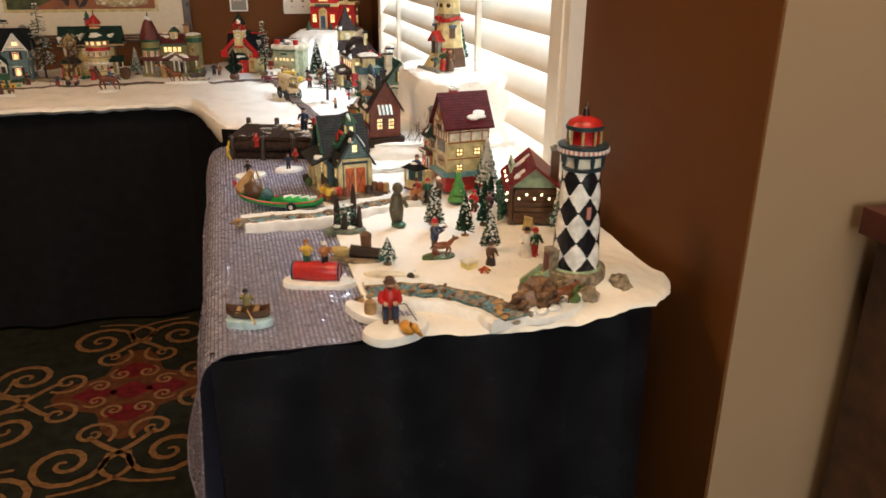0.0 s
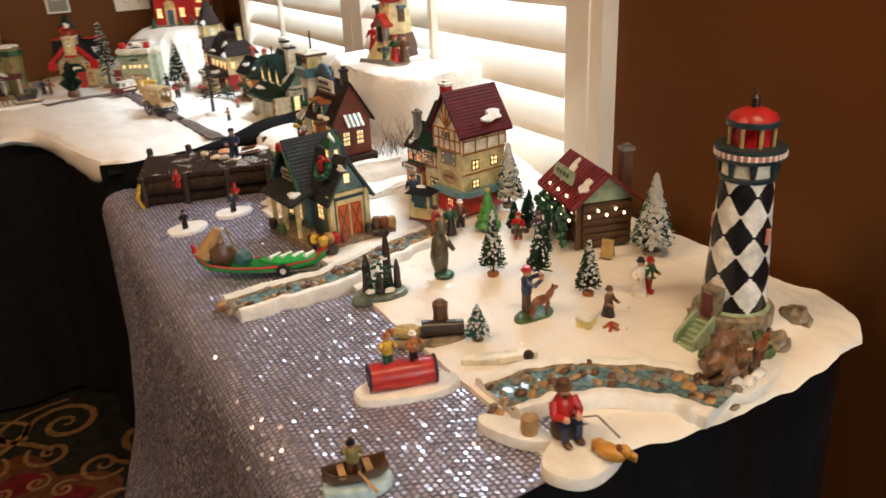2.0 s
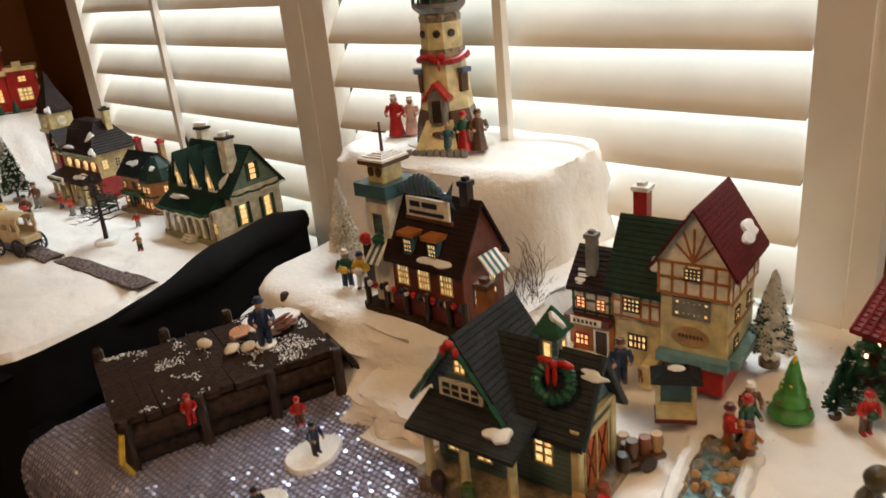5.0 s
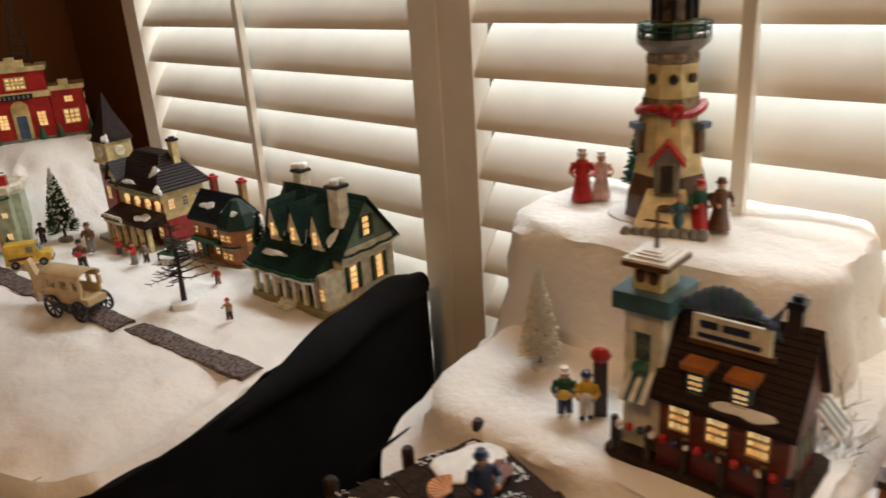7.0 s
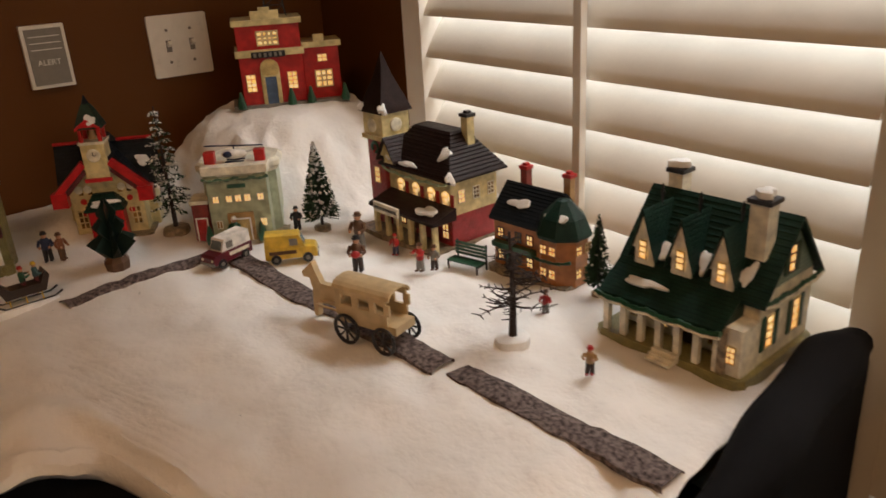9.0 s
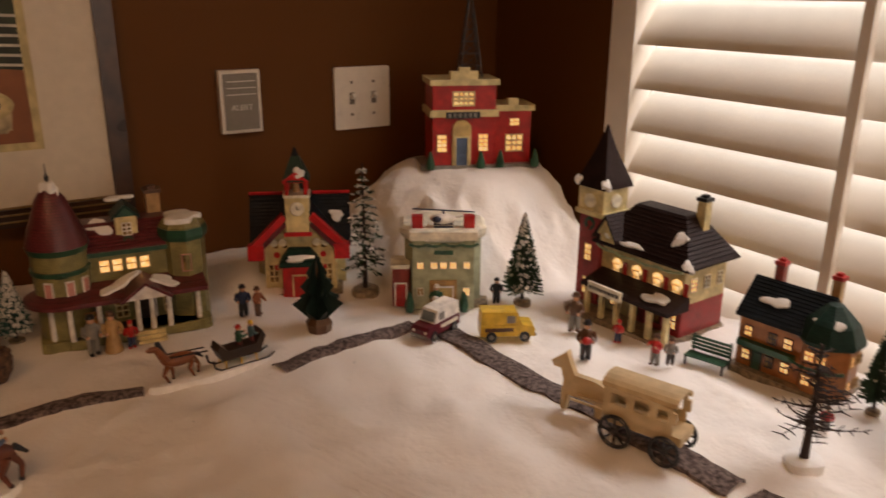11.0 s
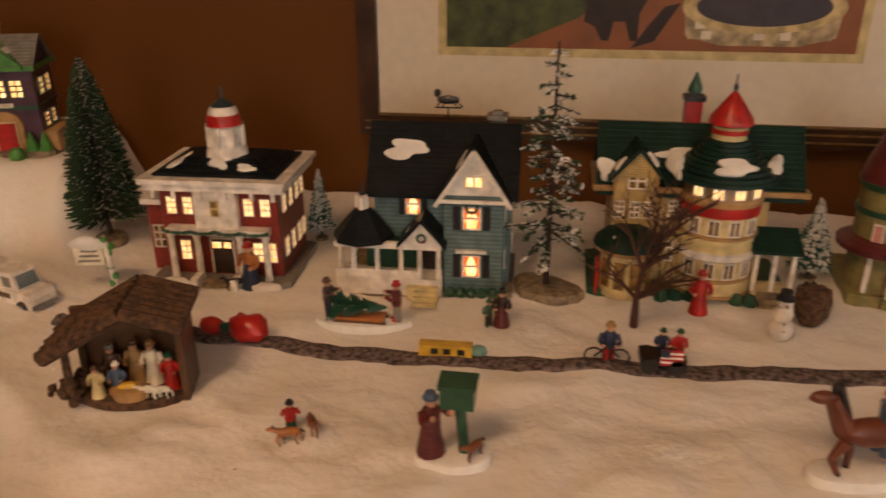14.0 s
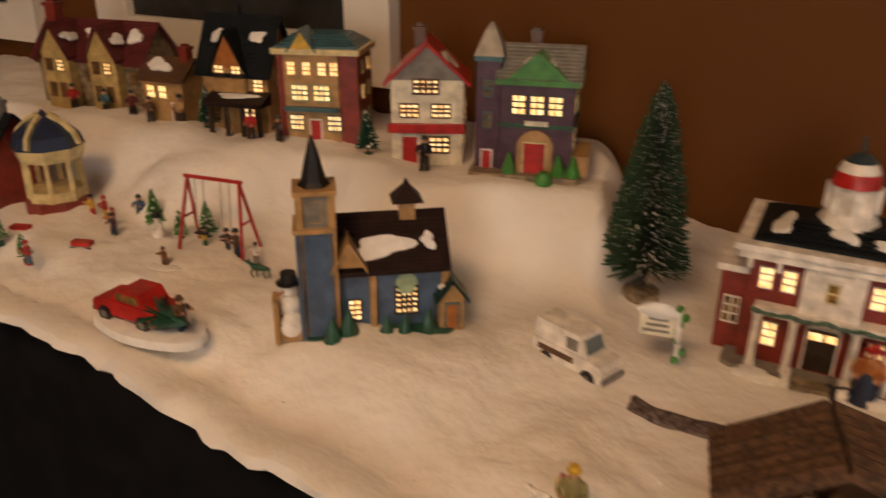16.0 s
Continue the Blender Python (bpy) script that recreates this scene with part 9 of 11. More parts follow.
def wagon():
    e = thing("wooden_wagon", 0.185, 2.585, 0.757, -70, "pale plywood covered wagon with black spoked wheels", "wagon")
    Geo().box(-0.045, 0.04, -0.017, 0.017, 0.022, 0.032).make("bed", RAWW, e)
    for s in (-1, 1):
        g = Geo().box(-0.045, 0.03, s * 0.0175 - 0.0015, s * 0.0175 + 0.0015, 0.032, 0.045).box(-0.045, 0.03, s * 0.0175 - 0.0015, s * 0.0175 + 0.0015, 0.058, 0.066)
        for x in (-0.045, -0.02, 0.005, 0.026):
            g.box(x, x + 0.008, s * 0.0175 - 0.0015, s * 0.0175 + 0.0015, 0.045, 0.058)
        g.make("side_panel", RAWW, e)
    g = Geo()
    for i in range(8):
        a, b = math.pi * i / 8, math.pi * (i + 1) / 8
        g.add([(-0.048, -0.02 * math.cos(a), 0.064 + 0.010 * math.sin(a)), (0.034, -0.02 * math.cos(a), 0.064 + 0.010 * math.sin(a)), (0.034, -0.02 * math.cos(b), 0.064 + 0.010 * math.sin(b)), (-0.048, -0.02 * math.cos(b), 0.064 + 0.010 * math.sin(b)),
               (-0.048, -0.018 * math.cos(a), 0.062 + 0.010 * math.sin(a)), (0.034, -0.018 * math.cos(a), 0.062 + 0.010 * math.sin(a)), (0.034, -0.018 * math.cos(b), 0.062 + 0.010 * math.sin(b)), (-0.048, -0.018 * math.cos(b), 0.062 + 0.010 * math.sin(b))],
              [(0, 1, 2, 3), (7, 6, 5, 4), (0, 4, 5, 1), (3, 2, 6, 7), (1, 5, 6, 2), (0, 3, 7, 4)])
    g.make("canopy", RAWW, e)
    Geo().box(-0.047, -0.044, -0.016, 0.016, 0.032, 0.044).make("tailboard", RAWW, e)
    for x, r in ((-0.028, 0.017), (0.026, 0.015)):
        Geo().tube((x, -0.024, r), (x, 0.024, r), 0.002).make("axle", BLACK, e)
        for s in (-1, 1):
            g = Geo()
            for i in range(20):
                a, b = i * 0.31416, (i + 1) * 0.31416
                g.tube((x + r * math.cos(a), s * 0.023, r + r * math.sin(a)), (x + r * math.cos(b), s * 0.023, r + r * math.sin(b)), 0.0022, None, 0, 6)
            for i in range(8):
                a = i * 0.7854
                g.tube((x, s * 0.023, r), (x + r * math.cos(a), s * 0.023, r + r * math.sin(a)), 0.0012, None, 0, 4)
            g.make("wheel", BLACK, e)
    for s in (-1, 1):
        Geo().tube((-0.045, s * 0.006, 0.026), (-0.09, s * 0.006, 0.026), 0.0015).make("shaft", RAWW, e)
    e.matrix_basis = pose(0.185, 2.585, 0.757, 0, 0, -72)
    # flat plywood horse
    h = thing("wooden_horse", 0.172, 2.668, 0.757, -72, "flat pale plywood horse cut-out harnessed to the wagon", "horse")
    prof = [(-0.028, 0), (-0.022, 0), (-0.02, 0.02), (0.014, 0.02), (0.016, 0), (0.022, 0), (0.026, 0.03), (0.026, 0.042), (0.016, 0.046), (-0.012, 0.046), (-0.02, 0.062), (-0.024, 0.072), (-0.03, 0.066), (-0.042, 0.056), (-0.040, 0.05), (-0.03, 0.05), (-0.026, 0.036), (-0.028, 0.02)]
    g = Geo().prism(prof, -0.004, 0.004)
    g.v = [(a, c, b) for a, b, c in g.v]
    g.make("horse_board", RAWW, h)
    h.matrix_basis = pose(0.172, 2.668, 0.757, 0, 0, 108 - 180)


wagon()


def stable():
    e = thing("nativity_stable", -1.014, 2.885, 0.757, 14, "rustic bark-roofed wooden nativity stable with moss", "stable")
    e.scale = (0.88, 0.88, 0.88)
    Geo().box(-0.058, 0.058, 0.02, 0.026, 0, 0.085).make("back_wall", BROWN, e)
    Geo().add([(0.056, -0.03, 0), (0.062, -0.03, 0), (0.062, 0.02, 0), (0.056, 0.02, 0), (0.056, -0.03, 0.085), (0.062, -0.03, 0.085), (0.062, 0.02, 0.085), (0.056, 0.02, 0.085)], [(3, 2, 1, 0), (4, 5, 6, 7), (0, 1, 5, 4), (1, 2, 6, 5), (2, 3, 7, 6), (3, 0, 4, 7)]).make("side_wall", BROWN, e)
    for x, y, t in ((-0.052, -0.028, 0.07), (-0.052, 0.018, 0.075)):
        Geo().tube((x, y, 0), (x + 0.002, y, t), 0.0045, 0.004, 0, 7).make("post", BARK, e)
    for a, b in (((-0.068, 0.062), (0.012, 0.106)), ((0.012, 0.106), (0.068, 0.088))):
        n = 7
        for i in range(n):
            y = -0.04 + 0.075 * i / (n - 1)
            Geo().tube((a[0], y, a[1]), (b[0], y, b[1]), 0.0075 * _r.uniform(0.8, 1.2), 0.0075, 0, 7).make("roof_log", BARK, e)
    slab(blob_outline(0.066, 0.036, 30, 0.1, 5), -0.004, 0.006).make("moss_floor", BARK, e, True)
    g = Geo()
    for i in range(40):
        g.ell((-0.056 + _r.uniform(-0.014, 0.012), _r.uniform(-0.034, 0.0), 0.008 + _r.uniform(0, 0.014)), _r.uniform(0.003, 0.006), 0, 6, 4, 0.5)
    tagged(g.make("moss", BARK, e), kind="stuff")
    for i, (x, y, h, c) in enumerate(((-0.028, -0.022, 0.04, CREAM), (-0.008, -0.02, 0.043, DBLUE), (0.004, 0.004, 0.055, TAN), (0.022, 0.0, 0.055, IVORY), (0.042, -0.012, 0.046, RED), (-0.02, 0.004, 0.05, BROWN))):
        v = pose(-1.014, 2.885, 0.762, 0, 0, 14) @ Vector((0.88 * x, 0.88 * y, 0))
        figure(v.x, v.y, 0.762, 0.84 * h, 14, c, c, (BROWN, WHT, BROWN, TAN, GREEN, GREY)[i], "small painted nativity figurine in a long robe", skirt=True, group="nativity figures")
    m = thing("manger", *(pose(-1.018, 2.885, 0.762, 0, 0, 14) @ Vector((0.008, -0.026, 0))), 14, "tiny straw-filled manger in the stable", "manger")
    Geo().lathe([(0.011, 0.0), (0.014, 0.010), (0.010, 0.012)], 12, sx=1.3, sy=0.8).make("crib", TAN, m, True)
    Geo().ell((0, 0, 0.012), (0.010, 0.005, 0.004)).make("straw", YEL, m)
    for x in (0.026, 0.036):
        v = pose(-1.018, 2.885, 0.762, 0, 0, 14) @ Vector((x, -0.03, 0))
        animal(v.x, v.y, 0.762, 0.016, 14, IVORY, "tiny white lamb figurine in the stable", "sheep", neck=0.25)


stable()
# red bundle on the road, yellow crate toy, sign, shepherd
e = thing("red_dragon_toy", -0.955, 2.985, 0.758, -8, "small red folded cloth toy lying on the road", "toy")
Geo().ell((0.012, 0, 0.012), (0.022, 0.014, 0.015), 0, 10, 6, 0.35).make("body", RED, e, True)
Geo().ell((-0.03, 0, 0.008), (0.014, 0.010, 0.009), 0, 9, 6, 0.3).make("head", RED, e, True)
Geo().tube((-0.02, 0.0, 0.008), (0.0, 0, 0.012), 0.005, 0.006).make("neck", GREEN, e)
e = thing("yellow_toy_train", -0.735, 2.982, 0.758, 1, "flat yellow and black toy carriage with teal end", "toy")
Geo().prism([(-0.032, -0.006), (0.02, -0.006), (0.02, 0.006), (-0.032, 0.006)], 0, 0.012).make("carriage", YEL, e)
for x in (-0.02, -0.008, 0.006):
    Geo().box(x, x + 0.007, -0.0066, -0.0061, 0.003, 0.009).make("black_panel", BLACK, e)
Geo().ell((0.026, 0, 0.006), (0.009, 0.006, 0.006)).make("teal_end", glaze("aqua", (0.14, 0.30, 0.25)), e)
e = thing("snow_sign", -1.16, 3.072, 0.76, 12, "snow-capped white wooden sign post wound with garland", "sign")
Geo().tube((0.018, 0, 0), (0.014, 0, 0.062), 0.003).make("post", WHT, e)
o = Geo().box(-0.02, 0.012, -0.004, 0.0, 0.028, 0.05).make("sign_board", IVORY, e)
for i in range(3):
    Geo().box(-0.016 + 0.002 * i, 0.008 - 0.001 * i, -0.0047, -0.0041, 0.032 + 0.006 * i, 0.0345 + 0.006 * i).make("sign_bar", GREY, o)
Geo().ell((-0.004, -0.002, 0.054), (0.02, 0.006, 0.009), 0, 10, 6, 0.3).make("snow_cap", DUST, e, True)
for i in range(7):
    Geo().ell((0.016 + 0.005 * math.sin(i * 1.6), -0.003 * math.cos(i), 0.004 + 0.009 * i), 0.0042, 0, 6, 4, 0.4).make("garland", XMAS, e)
figure(-1.155, 2.835, 0.756, 0.05, 10, OLIVE, OLIVE, YEL, "painted shepherd figurine in olive robe and yellow scarf", skirt=True)
animal(-1.178, 2.836, 0.757, 0.015, 0, WHT, "tiny white lamb figurine beside the shepherd", "sheep", neck=0.2)
figure(-1.172, 2.862, 0.75, 0.02, 0, YEL, TAN, RED, "tiny painted figurine half sunk in the snow")
figure(-0.985, 3.098, 0.757, 0.062, -10, ORANGE, NAVY, RED, "painted figurine in orange vest and navy skirt outside the courthouse", skirt=True)
animal(-1.003, 3.09, 0.757, 0.018, 30, BLACK, "small dark dog figurine on the courthouse steps", "dog", neck=0.4)
# shop side of the table
figure(0.317, 2.845, 0.757, 0.062, -60, BROWN, GREY, BROWN, "painted man figurine in brown coat outside the station")
figure(0.27, 2.772, 0.757, 0.058, -40, BROWN, DBROWN, BLACK, "painted figurine in brown coat carrying a child", carry=RED)
figure(0.341, 2.785, 0.757, 0.036, -70, RED, NAVY, RED, "small painted child figurine in red outside the station")
figure(0.333, 2.712, 0.757, 0.046, -80, RED, GREY, BROWN, "painted figurine in red pushing a cart", arm=0.6)
figure(0.35, 2.702, 0.757, 0.04, -60, GREY, DBROWN, BROWN, "painted figurine in grey beside the cart")
figure(0.306, 2.374, 0.757, 0.036, -60, TAN, DBROWN, RED, "small painted child figurine in tan on a scooter", arm=0.5)
figure(0.368, 2.503, 0.757, 0.034, -60, RED, GREY, BROWN, "small painted child figurine in red on a tricycle")
figure(0.19, 3.005, 0.757, 0.046, -40, GREEN, GREY, WHT, "painted figurine in green beside the bank annex", carry=WHT)
figure(0.285, 2.985, 0.757, 0.044, -40, BLACK, BLACK, BLACK, "painted figurine in black outside the bank")
e = thing("park_bench", 0.382, 2.672, 0.757, -75, "dark green slatted model park bench", "bench")
for k in range(4):
    Geo().box(-0.026, 0.026, -0.010 + 0.005 * k, -0.0065 + 0.005 * k, 0.012, 0.0138).make("seat_slat", GREEN, e)
    Geo().box(-0.026, 0.026, 0.0105, 0.012, 0.016 + 0.005 * k, 0.0195 + 0.005 * k).make("back_slat", GREEN, e)
for x in (-0.024, 0.024):
    Geo().box(x - 0.001, x + 0.001, -0.010, 0.012, 0.009, 0.0119).box(x - 0.001, x + 0.001, -0.010, -0.008, 0, 0.009).box(x - 0.001, x + 0.001, 0.0125, 0.0145, 0, 0.036).make("iron_leg", BLACK, e)

# playground
e = thing("swing_set", -1.69, 3.035, 0.772, 10, "red metal model swing set with two swings", "swing")
for s in (-1, 1):
    for k in (-1, 1):
        Geo().tube((s * 0.045, k * 0.02, 0), (s * 0.036, 0, 0.09), 0.002).make("leg", RED, e)
    Geo().tube((s * 0.041, -0.012, 0.04), (s * 0.041, 0.012, 0.04), 0.0014).make("brace", RED, e)
Geo().tube((-0.04, 0, 0.09), (0.04, 0, 0.09), 0.0025).make("top_bar", RED, e)
for x in (-0.02, 0.016):
    for d in (-0.006, 0.006):
        Geo().tube((x + d, 0, 0.09), (x + d, -0.006, 0.022), 0.0005, None, 0, 4).make("chain", GREY, e)
    Geo().box(x - 0.008, x + 0.008, -0.010, -0.002, 0.020, 0.022).make("swing_seat", BLACK, e)
for x, y, h, c, l, t in ((-1.71, 3.03, 0.032, YEL, GREEN, "yellow"), (-1.675, 3.033, 0.036, PURPLE, NAVY, "plum"), (-1.655, 3.028, 0.042, BROWN, NAVY, "brown"), (-1.84, 3.0, 0.034, PURPLE, NAVY, "plum"), (-1.92, 3.03, 0.036, YEL, RED, "yellow"), (-1.9, 3.035, 0.036, RED, YEL, "red"),
                         (-1.855, 3.055, 0.04, DBLUE, GREEN, "blue"), (-1.93, 2.875, 0.036, PURPLE, PURPLE, "plum"), (-1.85, 2.89, 0.034, RED, DBLUE, "red"), (-1.865, 3.02, 0.03, RED, BLACK, "red"), (-1.625, 3.028, 0.03, WHT, GREY, "white")):
    figure(x, y, 0.77, h, _r.uniform(-40, 40), c, l, BLACK if c != RED else RED, "tiny painted child figurine in %s playing in the snow" % t, arm=_r.random() * 0.6, group="playground figures")
patch(-1.708, 2.962, 0.771, 0.022, 0.011, 10, DUST, "small snowy base of the snow-angel figure", 22, 0.003)
figure(-1.708, 2.965, 0.771, 0.028, 0, CHEST, BROWN, BROWN, "tiny painted child figurine in brown making a snow angel", arm=0.8)
animal(-1.592, 2.998, 0.772, 0.02, 20, GREEN, "tiny painted dog figurine wearing a green coat", "dog", neck=0.4)
for x, y in ((-1.95, 2.945), (-1.838, 2.952)):
    e = thing("toy_sled", x, y, 0.772, 20, "tiny red toy sled on the snow", "sled", "playground sleds")
    Geo().box(-0.012, 0.012, -0.006, 0.006, 0.004, 0.009).make("sled_box", RED, e)
    for s in (-1, 1):
        Geo().tube((-0.014, s * 0.005, 0.001), (0.014, s * 0.005, 0.001), 0.001).make("runner", BLACK, e)
# terrace figures
for x, y, h, c, t in ((-2.03, 3.205, 0.046, DRED, "maroon"), (-1.985, 3.2, 0.042, BROWN, "brown"), (-1.93, 3.21, 0.05, TAN, "tan"), (-1.785, 3.205, 0.045, RED, "red"), (-1.73, 3.2, 0.045, DBROWN, "dark brown"), (-1.50, 3.205, 0.048, BLACK, "black"), (-2.15, 3.19, 0.046, RED, "red"), (-2.08, 3.195, 0.044, TEAL, "teal")):
    figure(x, y, 0.858, h, _r.uniform(-20, 60), c, DBROWN, BLACK, "tiny painted figurine in %s on the terrace street" % t, group="terrace figures")
for i, (x, y) in enumerate(((-1.885, 3.22), (-1.60, 3.225))):
    brush_tree(x, y, 0.858, 0.06, 0.017, "small green tree on the terrace street", GREEN, 0.1, 350, GREEN, seed=40 + i)

# ---- harbour things ----
def pier():
    e = thing("log_pier", 0.112, 1.808, 0.768, -17, "weathered snow-dusted plank pier on logs", "pier")
    for i in range(16):
        x = -0.104 + 0.0139 * i
        o = Geo().box(-0.0068, 0.0068, -0.07, 0.07, 0, 0.007).make("plank", WOOD, e)
        o.matrix_basis = pose(x, _r.uniform(-0.003, 0.003), 0.046 + _r.uniform(-0.001, 0.001), 0, _r.uniform(-1, 1), _r.uniform(-0.8, 0.8))
    for y in (-0.066, -0.044, -0.02, 0.02, 0.06):
        Geo().tube((-0.11, y, 0.032), (0.108, y, 0.033), 0.0125, 0.0115, 0, 10).make("log", WOOD, e, True)
    for y in (-0.06, -0.036):
        Geo().tube((-0.108, y, 0.010), (0.10, y, 0.011), 0.011, 0.0105, 0, 10).make("log", WOOD, e, True)
    for x in (-0.104, -0.035, 0.035, 0.106):
        for s in (-1, 1):
            Geo().lathe([(0.0062, -0.003), (0.0058, 0.058 + 0.006 * s), (0.004, 0.061 + 0.006 * s)], 8, (x, s * 0.074, 0)).make("timber_post", DBROWN, e)
    # wind-blown snow: loose flecks gathered in streaks over the planks
    g = Geo()
    for i in range(7000):
        x, y = _r.uniform(-0.106, 0.106), _r.uniform(-0.07, 0.07)
        if nz(x + 0.6 * y, y, 16, 5) + 0.5 * nz(x, y, 55, 9) < 0.14 + 0.25 * _r.random():
            continue
        a, q = _r.uniform(0, 6.28), _r.uniform(0.0005, 0.0015)
        c, d = q * math.cos(a), q * math.sin(a)
        z = 0.0545 + _r.uniform(0, 0.0006)
        g.add([(x + c, y + d, z), (x - d, y + c, z + 0.0003), (x - c, y - d, z), (x + d, y - c, z + 0.0004)], [(0, 1, 2, 3)])
    tagged(g.make("snow_dusting", DUST, e), kind="stuff")
    o = slab(blob_outline(0.03, 0.026, 22, 0.2, 4), -0.001, 0.0022).make("snow_end", DUST, e, True)
    o.matrix_basis = pose(0.075, 0.04, 0.054)
    for k in range(5):
        Geo().box(0.1145 + 0.005 * (4 - k), 0.1205 + 0.005 * (4 - k), -0.066, -0.03, 0.003 + 0.009 * k, 0.008 + 0.009 * k).make("step", DBROWN, e)
    for s in (-0.068, -0.028):
        Geo().tube((0.142, s, 0.0), (0.114, s, 0.05), 0.0028, None, 0, 6).make("stringer", DBROWN, e)
    Geo().line([(-0.108, -0.078, 0.045), (-0.114, -0.084, 0.02), (-0.106, -0.078, 0.0)], 0.003).make("rope", YEL, e)


pier()
figure(0.155, 1.775, 0.824, 0.06, -30, NAVY, NAVY, NAVY, "painted sailor figurine in navy on a round base", base=WHT)
e = thing("scallop_shell", 0.150, 1.815, 0.826, 20, "small orange scallop shell on the pier", "shell", "pier shells")
g = Geo()
for i in range(9):
    a = -1.2 + 0.3 * i
    g.tube((0, -0.008, 0.002), (0.016 * math.sin(a), -0.008 + 0.018 * math.cos(a), 0.004), 0.0012, 0.003, 0, 6)
g.make("ribbed_shell", glaze("peach", (0.62, 0.30, 0.15)), e, True)
for x, y in ((0.125, 1.793), (0.138, 1.782), (0.115, 1.83)):
    ob = Geo().ell((0, 0, 0.003), (0.011, 0.007, 0.004), 0, 10, 6, 0.15).make("sea_shell", glaze("shell_cream", (0.66, 0.52, 0.36)), None, True)
    ob.matrix_basis = pose(x, y, 0.825, 0, 0, _r.uniform(0, 90))
    tagged(ob, "small cream sea shell on the pier", "shell", "pier shells")
e = thing("lobster_trap", 0.187, 1.79, 0.826, 10, "tiny brown slatted lobster trap on the pier", "trap")
for k in range(5):
    a = -1.2 + 0.6 * k
    Geo().box(-0.014, 0.014, 0.008 * math.sin(a) - 0.001, 0.008 * math.sin(a) + 0.001, 0.010 * math.cos(a), 0.010 * math.cos(a) + 0.002).make("trap_slat", CHEST, e)
for x in (-0.013, 0.0, 0.013):
    Geo().lathe([(0.008, 0), (0.0095, 0.001)], 10, (x, 0, 0)).make("trap_hoop", CHEST, e)
figure(0.045, 1.747, 0.80, 0.034, -30, RED, RED, RED, "tiny red Santa figurine sitting on the pier logs")
figure(0.125, 1.69, 0.775, 0.034, -30, RED, BROWN, RED, "tiny painted figurine in red climbing the pier")
patch(0.023, 1.615, 0.772, 0.034, 0.024, 20, DUST, "snow patch on the frozen sequin water", 31, 0.003, "snow_patch", "snow")
patch(0.105, 1.645, 0.772, 0.03, 0.022, 0, DUST, "snow patch by the pier on the sequin water", 32, 0.003, "snow_patch", "snow")
figure(0.02, 1.61, 0.774, 0.034, 0, BLACK, BLACK, BLACK, "tiny dark fisherman figurine on a snow patch")
figure(0.105, 1.64, 0.774, 0.038, 0, NAVY, BLACK, BLACK, "tiny dark fisherman figurine by the pier")


def canoe():
    e = thing("green_canoe", 0.05, 1.385, 0.772, -40, "green ceramic canoe loaded with packs on a wheeled trailer", "canoe")
    prof = [(-0.085, 0.002, 0.032), (-0.07, 0.010, 0.02), (-0.035, 0.016, 0.015), (0.0, 0.018, 0.014), (0.035, 0.016, 0.015), (0.07, 0.010, 0.02), (0.085, 0.002, 0.03)]
    vs, fs = [], []
    for x, w, z in prof:
        for k in range(7):
            a = math.pi * k / 6
            vs.append((x, -w * math.cos(a), z - 0.012 * math.sin(a)))
        for k in range(7):
            a = math.pi * (6 - k) / 6
            vs.append((x, -w * 0.85 * math.cos(a), z - 0.009 * math.sin(a)))
    n = 14
    for i in range(len(prof) - 1):
        for k in range(n):
            q = (k + 1) % n
            fs.append((i * n + k, i * n + q, (i + 1) * n + q, (i + 1) * n + k))
    Geo().add(vs, fs).make("hull", glaze("canoe_green", (0.03, 0.34, 0.07)), e, True)
    Geo().line([(p[0], -p[1], p[2]) for p in prof], 0.0015).make("gunwale", RED, e)
    Geo().line([(p[0], p[1], p[2]) for p in prof], 0.0015).make("gunwale", RED, e)
    g = Geo().tube((-0.075, 0, 0.03), (-0.05, 0, 0.066), 0.012, 0.006, 0, 8)
    g.make("hide_bundle", TAN, e, True)
    Geo().ell((-0.052, 0, 0.03), (0.02, 0.012, 0.018), 0, 9, 6, 0.4).make("brown_pack", BROWN, e, True)
    Geo().ell((-0.024, 0, 0.024), (0.012, 0.010, 0.012), 0, 9, 6, 0.3).make("blue_pack", TEAL, e, True)
    Geo().ell((0.038, 0, 0.018), (0.042, 0.0155, 0.007), 0, 14, 5, 0.1).make("canvas_cover", glaze("canoe_green", (0.03, 0.34, 0.07)), e, True)
    for i, x in enumerate((0.012, 0.027, 0.043, 0.058)):
        Geo().tube((x, -0.008, 0.0235), (x + 0.011, 0.008, 0.0235), 0.0032, 0.0026, 0, 6).make("snow_stripe", DUST, e, True)
    for x in (-0.04, -0.03, -0.045):
        Geo().tube((x, 0.004, 0.02), (x - 0.01, -0.004, 0.075 + x * 0.2), 0.0014).make("paddle", TAN, e)
    Geo().tube((-0.085, 0, 0.035), (-0.088, 0, 0.046), 0.004, 0.002).make("prow_feather", RED, e)
    for s in (-1, 1):
        o = Geo().lathe([(0.009, -0.002), (0.009, 0.002), (0.004, 0.003)], 14).make("trailer_wheel", BLACK, e)
        o.matrix_basis = pose(0.03, s * 0.018, 0.009, -90 * s, 0, 0)
        Geo().lathe([(0.0045, 0.002), (0.004, 0.0032)], 10).make("hub", WHT, o)
    Geo().box(0.0, 0.075, -0.012, 0.012, 0.004, 0.007).make("trailer_bed", GREY, e)
    ob = e
    ob.matrix_basis = pose(0.068, 1.375, 0.774, 0, 0, -28)


canoe()


